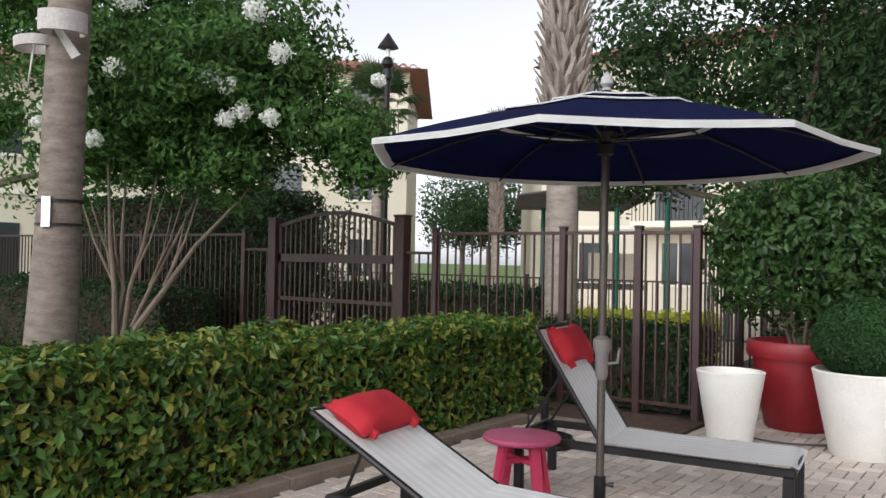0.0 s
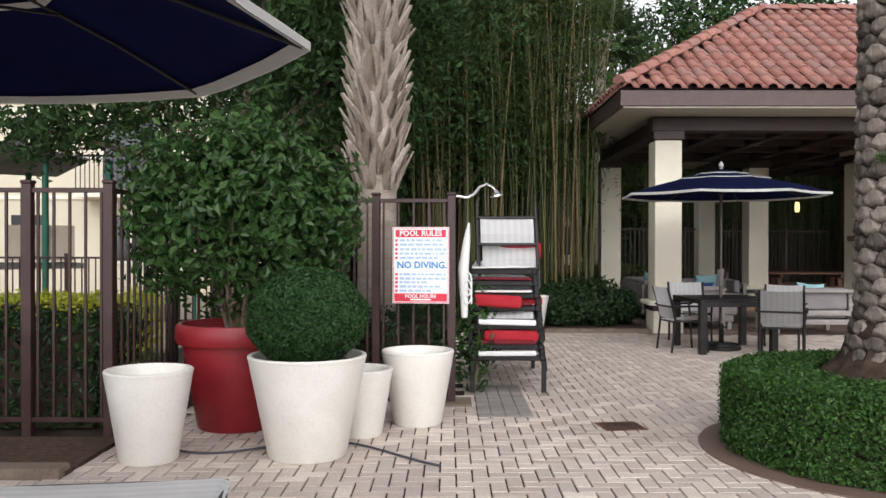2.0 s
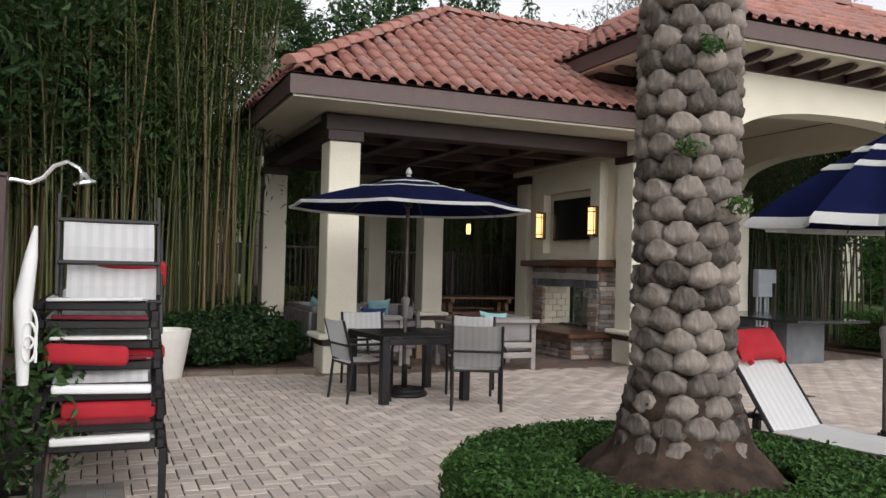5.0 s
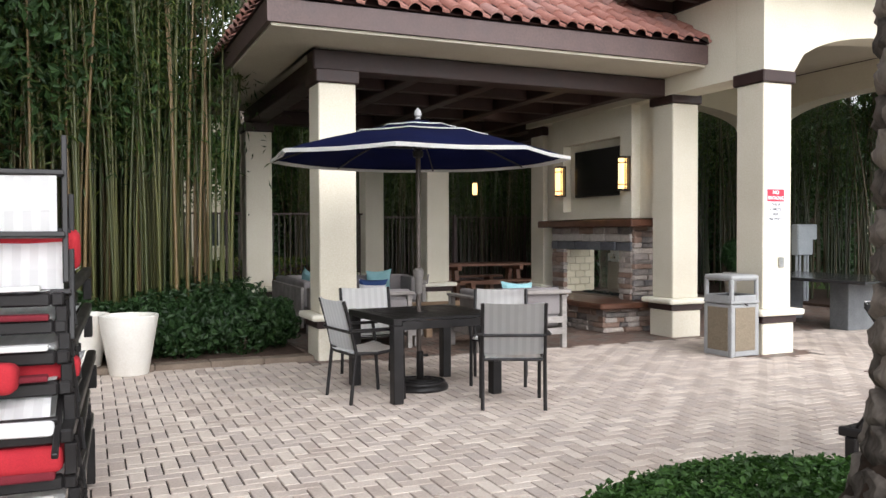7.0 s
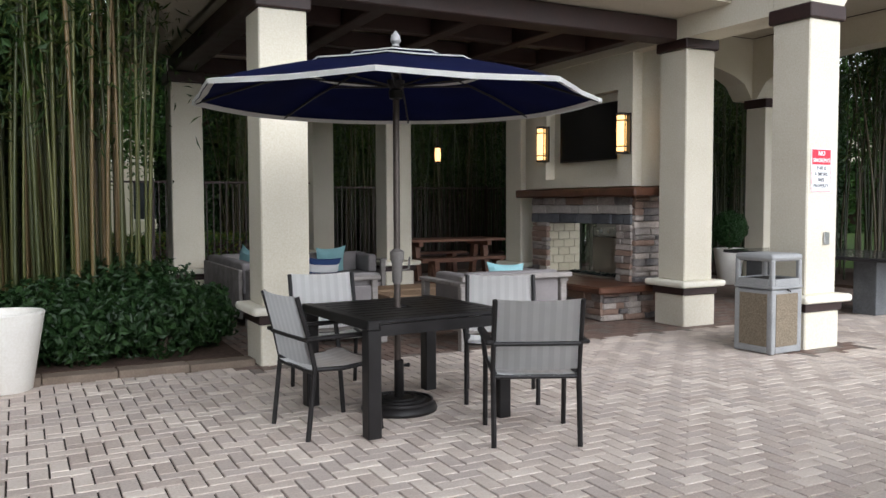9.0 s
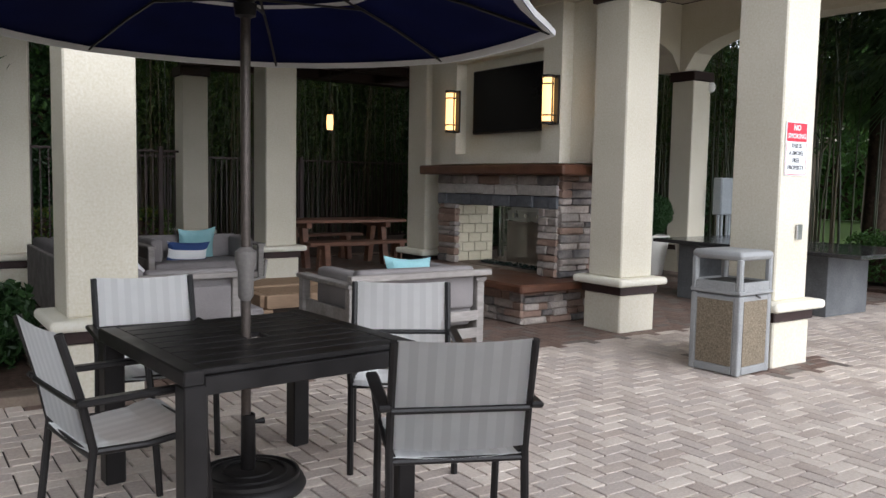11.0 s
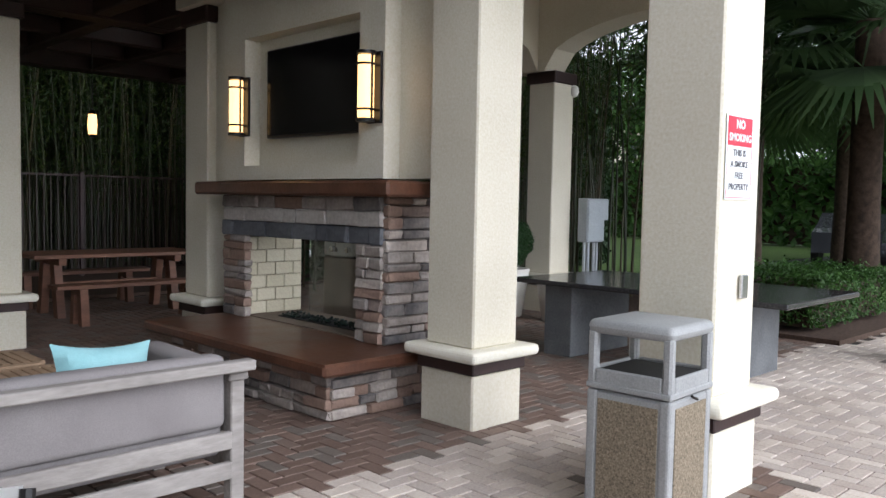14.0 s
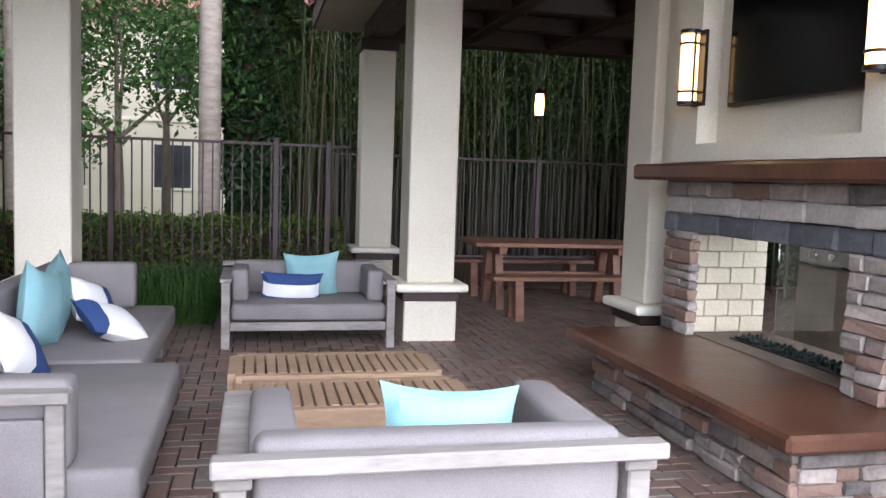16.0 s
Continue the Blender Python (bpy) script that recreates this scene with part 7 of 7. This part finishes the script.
# leaf walls added behind the bamboo to block the bright lawn and darken the gaps
for shape, n in (((4.5, 15.5, 29.0, 30.2, 0, 5.5), 30000), ((-4.5, 2.2, 21.2, 22.2, 0, 6.5), 20000), ((11.5, 22.0, 23.3, 24.5, 0, 5.0), 22000)):
    hedge("screen_planting", shape, n, 0.22, LEAF_DARK, "dense dark leaf backing added to darken gaps in the bamboo", "screen planting")
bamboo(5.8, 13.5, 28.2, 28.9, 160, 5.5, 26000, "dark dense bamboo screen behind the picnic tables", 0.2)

hedge("screen_planting", (38.0, 39.5, 4.0, 36.0, 0, 3.4), 9000, 0.5, LEAF_MYRTLE, "far row of leafy shrubs beyond the lawn", "screen planting")

# ---- beds, kerbs and play area ----
solid("mulch_bed", B(-5.2, -3.9, -6.0, 7.8, -0.1, 0.03), MULCH, I4, "dark bark mulch under the hedge", "mulch", kind="structure")
solid("mulch_bed_end", B(-3.9, -2.5, 6.9, 7.8, -0.1, 0.025), MULCH, I4, "dark bark mulch beside the fence", "mulch", kind="structure")
solid("planting_bed", B(-0.9, 3.05, 15.25, 21.0, -0.1, 0.06), MULCH, I4, "dark mulched planting bed under the bamboo", "mulch", kind="structure")
solid("bed_far", B(13.4, 16.6, 14.6, 24.0, -0.1, 0.05), MULCH, I4, "mulched bed under palms and bamboo", "mulch", kind="structure")
solid("bed_rear", B(0.0, 14.0, 23.2, 29.0, -0.1, 0.03), MULCH, I4, "mulched ground behind the rear fence", "mulch", kind="structure")


def kerb(p, q, w, h, mat=KERB, label="long flat concrete kerb of the planting bed"):
    p, q = Vector((*p, 0)), Vector((*q, 0))
    d = q - p
    e = thing("kerb", Matrix.Translation(p) @ pose(0, 0, 0, 0, 0, math.degrees(math.atan2(d.y, d.x))), label, "kerb", kind="structure")
    n = max(1, round(d.length / 0.6))
    for k in range(n):
        part("kerb_stone", B(d.length * k / n + 0.003, d.length * (k + 1) / n - 0.003, -w / 2, w / 2, -0.1, h + random.uniform(-0.003, 0.003), 0.008), mat, e)


kerb((0.3, 15.13), (3.1, 15.13), 0.2, 0.06)
kerb((-3.92, -4.0), (-3.92, 6.8), 0.16, 0.07)
kerb((-3.84, 6.88), (-2.5, 6.9), 0.16, 0.06)
solid("play_area", B(-18, -3.0, 13.2, 26.0, -0.1, -0.05), SAND, I4, "pale sand floor of the play area", "ground", kind="structure")
# play frame with shade, slide and posts
pf = thing("playground_set", pose(-8.2, 16.2, 0, 0, 0, 36), "green metal play frame with grey shade and tan slide", "play frame")
for x in (-0.55, 0.0, 0.9, 2.0):
    part("post", T([(x, 0, -0.1), (x, 0, 3.0)], 0.06, 10), GREEN_METAL, pf, "", True)
for x in (-0.5, 0.9):
    part("post", T([(x, 1.8, -0.1), (x, 1.8, 2.9)], 0.06, 10), GREEN_METAL, pf, "", True)
bm = bmesh.new()
slab(bm, [(-1.3, -0.3, 2.95), (0.2, -0.5, 3.15), (1.6, -0.3, 2.95), (1.5, 2.2, 2.8), (-1.2, 2.2, 2.8)], (0, 0, 0.03))
part("shade", bm, TAN_SHADE, pf, "grey brown fabric shade")
part("platform", B(0.0, 1.6, 0.1, 1.7, 0.95, 1.05), TAN_SHADE, pf)
bm = bmesh.new()
slab(bm, [(0.0, 0.2, 1.05), (-0.5, 0.2, 0.75), (-1.4, 0.2, 0.35), (-1.9, 0.2, 0.25), (-1.9, 0.2, 0.4), (-1.4, 0.2, 0.52), (-0.5, 0.2, 0.95), (0.0, 0.2, 1.25)], (0, 0.6, 0))
part("slide", bm, BIN_GREY, pf, "tan plastic slide")
part("panel", B(0.3, 1.4, 0.02, 0.06, 1.1, 1.75), SAND, pf, "tan activity panel")
for k, x in enumerate((2.6, 3.3, 4.4)):
    e = thing("play_post", pose(-8.2, 16.2, 0, 0, 0, 36) @ pose(x, -1, 0), "green bent metal climbing bar in the play area", "climbing bar", "climbing bars")
    part("bar", T([(0, 0, -0.1), (0, 0, 1.1), (0.05, 0, 1.2), (0.35, 0, 1.2), (0.4, 0, 1.1), (0.4, 0, -0.1)], 0.035, 8), GREEN_METAL, e, "", True)

# street lamp
e = thing("street_lamp", pose(-13.0, 15.4, 0), "tall black lamp post with a lantern head", "street lamp", "street lamps")
part("post", T([(0, 0, -0.1), (0, 0, 0.6), (0, 0, 6.1)], [0.11, 0.085, 0.07], 12), BLACK, e, "", True)
part("collar", L([(0.06, 5.9), (0.12, 5.95), (0.13, 6.1), (0.09, 6.2), (0.16, 6.3), (0.12, 6.45), (0.05, 6.5)], 14), BLACK, e, "", True)
part("lantern", L([(0.05, 6.5), (0.06, 6.7), (0.09, 6.72), (0.0, 6.72)], 14), FROST, e, "frosted lamp glass", True)
part("hood", L([(0.02, 6.68), (0.26, 6.72), (0.23, 6.78), (0.13, 6.92), (0.03, 7.07), (0, 7.1)], 18), BLACK, e, "", True)
e2 = copy_thing(e, pose(6.3, 33.0, 0))


# ---- buildings around ----
def building(m, w, d, h, storeys, label, bays, roof_rise=1.6, balconies=()):
    """A rendered block, its face looking down -y; windows, balconies and a hipped tile roof."""
    e = thing("apartment_building", m, label, "building", "buildings around")
    part("wall", B(-w / 2, w / 2, 0, d, -0.2, h), FAR_WALL, e)
    roof = bmesh.new()
    o = 0.7
    v = [roof.verts.new(p) for p in ((-w / 2 - o, -o, h), (w / 2 + o, -o, h), (w / 2 + o, d + o, h), (-w / 2 - o, d + o, h))]
    k = [roof.verts.new((-w / 2 + d / 2, d / 2, h + roof_rise)), roof.verts.new((w / 2 - d / 2, d / 2, h + roof_rise))] if w > d else [roof.verts.new((-0.01, d / 2, h + roof_rise)), roof.verts.new((0.01, d / 2, h + roof_rise))]
    for q in ((v[0], v[1], k[1], k[0]), (v[1], v[2], k[1]), (v[2], v[3], k[0], k[1]), (v[3], v[0], k[0]), (v[3], v[2], v[1], v[0])):
        roof.faces.new(q)
    rf = part("roof", roof, TILE_REST, e, "red tile roof")
    vs, fs, off = [], [], 0
    bv = np.array([q.co for q in TILE_ONE.vertices]) * np.array([1.6, 1.6, 1.6])
    bf = np.array([q.vertices[:] for q in TILE_ONE.polygons])
    run = math.hypot(d / 2 + o, roof_rise)
    cu, su = (d / 2 + o) / run, roof_rise / run
    for j in range(int(run / 0.6)):
        for i in range(int((w + 2 * o) / 0.39)):
            s, r = i * 0.39, j * 0.6
            if r * cu < s < w + 2 * o - r * cu:
                rot = np.array([[1, 0, 0], [0, cu, -su], [0, su, cu]])
                vs.append(bv @ rot.T + np.array([-w / 2 - o + s, -o + r * cu, h + r * su]))
                fs.append(bf + off)
                off += len(bv)
    if vs:
        raw("roof_tiles", np.concatenate(vs), np.concatenate(fs), TILE_REST, e, kind="stuff")
    sh = h / storeys
    for s in range(storeys):
        part("string_course", B(-w / 2 - 0.05, w / 2 + 0.05, -0.06, -0.002, s * sh + sh - 0.12, s * sh + sh), STUCCO_TRIM, e)
        for b in range(bays):
            x = -w / 2 + w * (b + 0.5) / bays
            z = s * sh + 0.9
            if (s, b) in balconies:
                part("balcony_slab", B(x - 1.3, x + 1.3, -0.9, -0.06, s * sh - 0.1, s * sh + 0.1), STUCCO_TRIM, e)
                bm = bmesh.new()
                box(bm, x - 1.28, x + 1.28, -0.88, -0.84, s * sh + 1.05, s * sh + 1.11)
                for q in range(20):
                    xx = x - 1.26 + 2.52 * q / 19
                    box(bm, xx - 0.012, xx + 0.012, -0.87, -0.85, s * sh + 0.1, s * sh + 1.05)
                tagged(part("balcony_rail", bm, BLACK, e, "dark metal balcony rail"), kind="stuff")
                z = s * sh + 0.15
                wd = part("window", B(x - 0.8, x + 0.8, -0.03, -0.004, z, z + 2.05), FAR_GLASS, e, "dark balcony door glass")
            else:
                wd = part("window", B(x - 0.55, x + 0.55, -0.03, -0.004, z, z + 1.35), FAR_GLASS, e, "dark window glass")
                part("frame", B(x - 0.62, x + 0.62, -0.05, -0.032, z - 0.08, z), STUCCO_TRIM, wd)
                part("mullion", B(x - 0.02, x + 0.02, -0.045, -0.032, z, z + 1.35), STUCCO_TRIM, wd)
    return e


VIEW = pose(0, 0, 0, 0, 0, 36)
building(VIEW @ pose(-9.2, 30, 0), 15.5, 9, 8.4, 3, "three storey cream building with balconies and tile roof", 5, 1.5, {(1, 3), (2, 4), (1, 1)})
building(VIEW @ pose(9.5, 30, 0), 12, 8, 6.5, 2, "two storey cream building behind the play area", 4, 1.4, {(1, 1)})
e = thing("porch", VIEW @ pose(8.6, 28.3, 0), "small tile roofed porch with a dark doorway", "porch")
bm = bmesh.new()
slab(bm, [(-1.9, 0, 2.5), (1.9, 0, 2.5), (1.7, 1.6, 3.2), (-1.7, 1.6, 3.2)], (0, 0, 0.1))
part("roof", bm, TILE_REST, e, "red tile porch roof")
part("wall", B(-1.6, 1.6, 0.6, 1.6, -0.1, 2.5), FAR_WALL, e)
part("door", B(-0.65, 0.65, 0.56, 0.596, 0.9, 2.05), BROWN, e, "dark brown doorway")
building(pose(-6.5, 26, 0), 15, 8, 8.5, 3, "three storey cream building behind trees", 5, 1.5, {(1, 3), (2, 3), (1, 1)})
building(pose(2.5, 40, 0), 22, 8, 6.2, 2, "two storey pale building beyond the gardens", 7, 1.4)
building(pose(44, 40, 0, 0, 0, -50), 16, 8, 6.2, 2, "two storey pale building beyond the lawn", 5, 1.4)
building(pose(-21.5, 8.5, 0, 0, 0, 75), 12, 8, 6.2, 2, "two storey cream building beside the hedge", 4, 1.4)
# parked car on the far road
solid("road", B(20, 60, 17.0, 21.5, -0.12, -0.07), ASPHALT, pose(0, 0, 0), "grey asphalt road beyond the lawn", "road", kind="structure")
c = thing("parked_car", pose(29, 19.5, -0.05, 0, 0, 8), "dark parked car on the far road", "car")
bm = bmesh.new()
slab(bm, [(-2.1, -0.85, 0.35), (2.1, -0.85, 0.35), (2.15, -0.85, 0.75), (1.3, -0.85, 0.95), (0.6, -0.85, 1.4), (-1.0, -0.85, 1.42), (-1.8, -0.85, 1.0), (-2.15, -0.85, 0.9)], (0, 1.7, 0))
part("body", bm, CAR_PAINT, c)
bm = bmesh.new()
slab(bm, [(-1.5, -0.86, 1.0), (1.0, -0.86, 1.0), (0.5, -0.86, 1.34), (-0.95, -0.86, 1.36)], (0, 1.72, 0))
part("glass", bm, FAR_GLASS, c, "dark window glass")
for x in (-1.35, 1.35):
    for y in (-0.86, 0.86):
        part("wheel", T([(x, y - 0.1, 0.32), (x, y + 0.1, 0.32)], 0.32, 18), BLACK, c)

# ---- paving bricks ----
def brick_mesh(lx, ly):
    c = 0.003
    x, y = lx / 2 - 0.0052, ly / 2 - 0.0052
    vs = [(-x, -y, -0.014), (x, -y, -0.014), (x, y, -0.014), (-x, y, -0.014), (-x, -y, -0.004), (x, -y, -0.004), (x, y, -0.004), (-x, y, -0.004), (-x + c, -y + c, 0), (x - c, -y + c, 0), (x - c, y - c, 0), (-x + c, y - c, 0)]
    fs = [(8, 9, 10, 11)] + [(4 + k, 4 + (k + 1) % 4, 8 + (k + 1) % 4, 8 + k) for k in range(4)] + [(k, (k + 1) % 4, 4 + (k + 1) % 4, 4 + k) for k in range(4)]
    return np.array(vs), np.array(fs)


U = 0.1
FLAT, TALL = brick_mesh(2 * U, U), brick_mesh(U, 2 * U)


def plain_mesh(data, mat):
    mesh = bpy.data.meshes.new("paver")
    mesh.from_pydata([tuple(v) for v in data[0]], [], [tuple(int(i) for i in f) for f in data[1]])
    mesh.materials.append(mat)
    return mesh


ONE = {True: plain_mesh(FLAT, PAVER), False: plain_mesh(TALL, PAVER)}


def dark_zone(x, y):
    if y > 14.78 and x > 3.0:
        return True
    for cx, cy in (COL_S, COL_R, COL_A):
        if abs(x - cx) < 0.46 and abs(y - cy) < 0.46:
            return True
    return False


def outside(x, y):
    if (x - PX) ** 2 + (y - PY) ** 2 < 1.13 ** 2 or x < -3.82 or x > 16.4 or y < -3 or y > 23.0:
        return True
    if y > 15.05 and x < 3.1:
        return True
    if y > 14.5 and x > 13.4:
        return True
    return x < -2.55 and y > 6.85 or x < -0.0 and y > 9.3 or (x < -2.4 and y > 7.7)


random.seed(77)
lots = {False: ([], []), True: ([], [])}
count = 0
for i in range(int(-4 / U), int(16.5 / U)):
    for j in range(int(-3 / U), int(23 / U)):
        k = (i - j) % 4
        if k == 0:
            flat, x, y = True, (i + 1) * U, (j + 0.5) * U
        elif k == 3:
            flat, x, y = False, (i + 0.5) * U, (j + 1) * U
        else:
            continue
        if outside(x, y):
            continue
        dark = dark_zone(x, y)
        z, tilt = random.uniform(-0.0012, 0.0008), random.uniform(-0.6, 0.6)
        if not dark and 2.3 < x < 5.6 and 10.6 < y < 12.4 and count < 300:
            ob = new("paver", ONE[flat])
            ob.parent, ob.matrix_basis = paving, pose(x, y, z, 0, 0, tilt)
            count += 1
            continue
        c, s = math.cos(radians(tilt)), math.sin(radians(tilt))
        v = FLAT[0] if flat else TALL[0]
        lots[dark][0].append(v @ np.array([[c, s, 0], [-s, c, 0], [0, 0, 1]]) + np.array([x, y, z]))
        lots[dark][1].append(FLAT[1] if flat else TALL[1])
for dark, (vs, fs) in lots.items():
    n = len(vs)
    faces = np.concatenate([f + 12 * k for k, f in enumerate(fs)])
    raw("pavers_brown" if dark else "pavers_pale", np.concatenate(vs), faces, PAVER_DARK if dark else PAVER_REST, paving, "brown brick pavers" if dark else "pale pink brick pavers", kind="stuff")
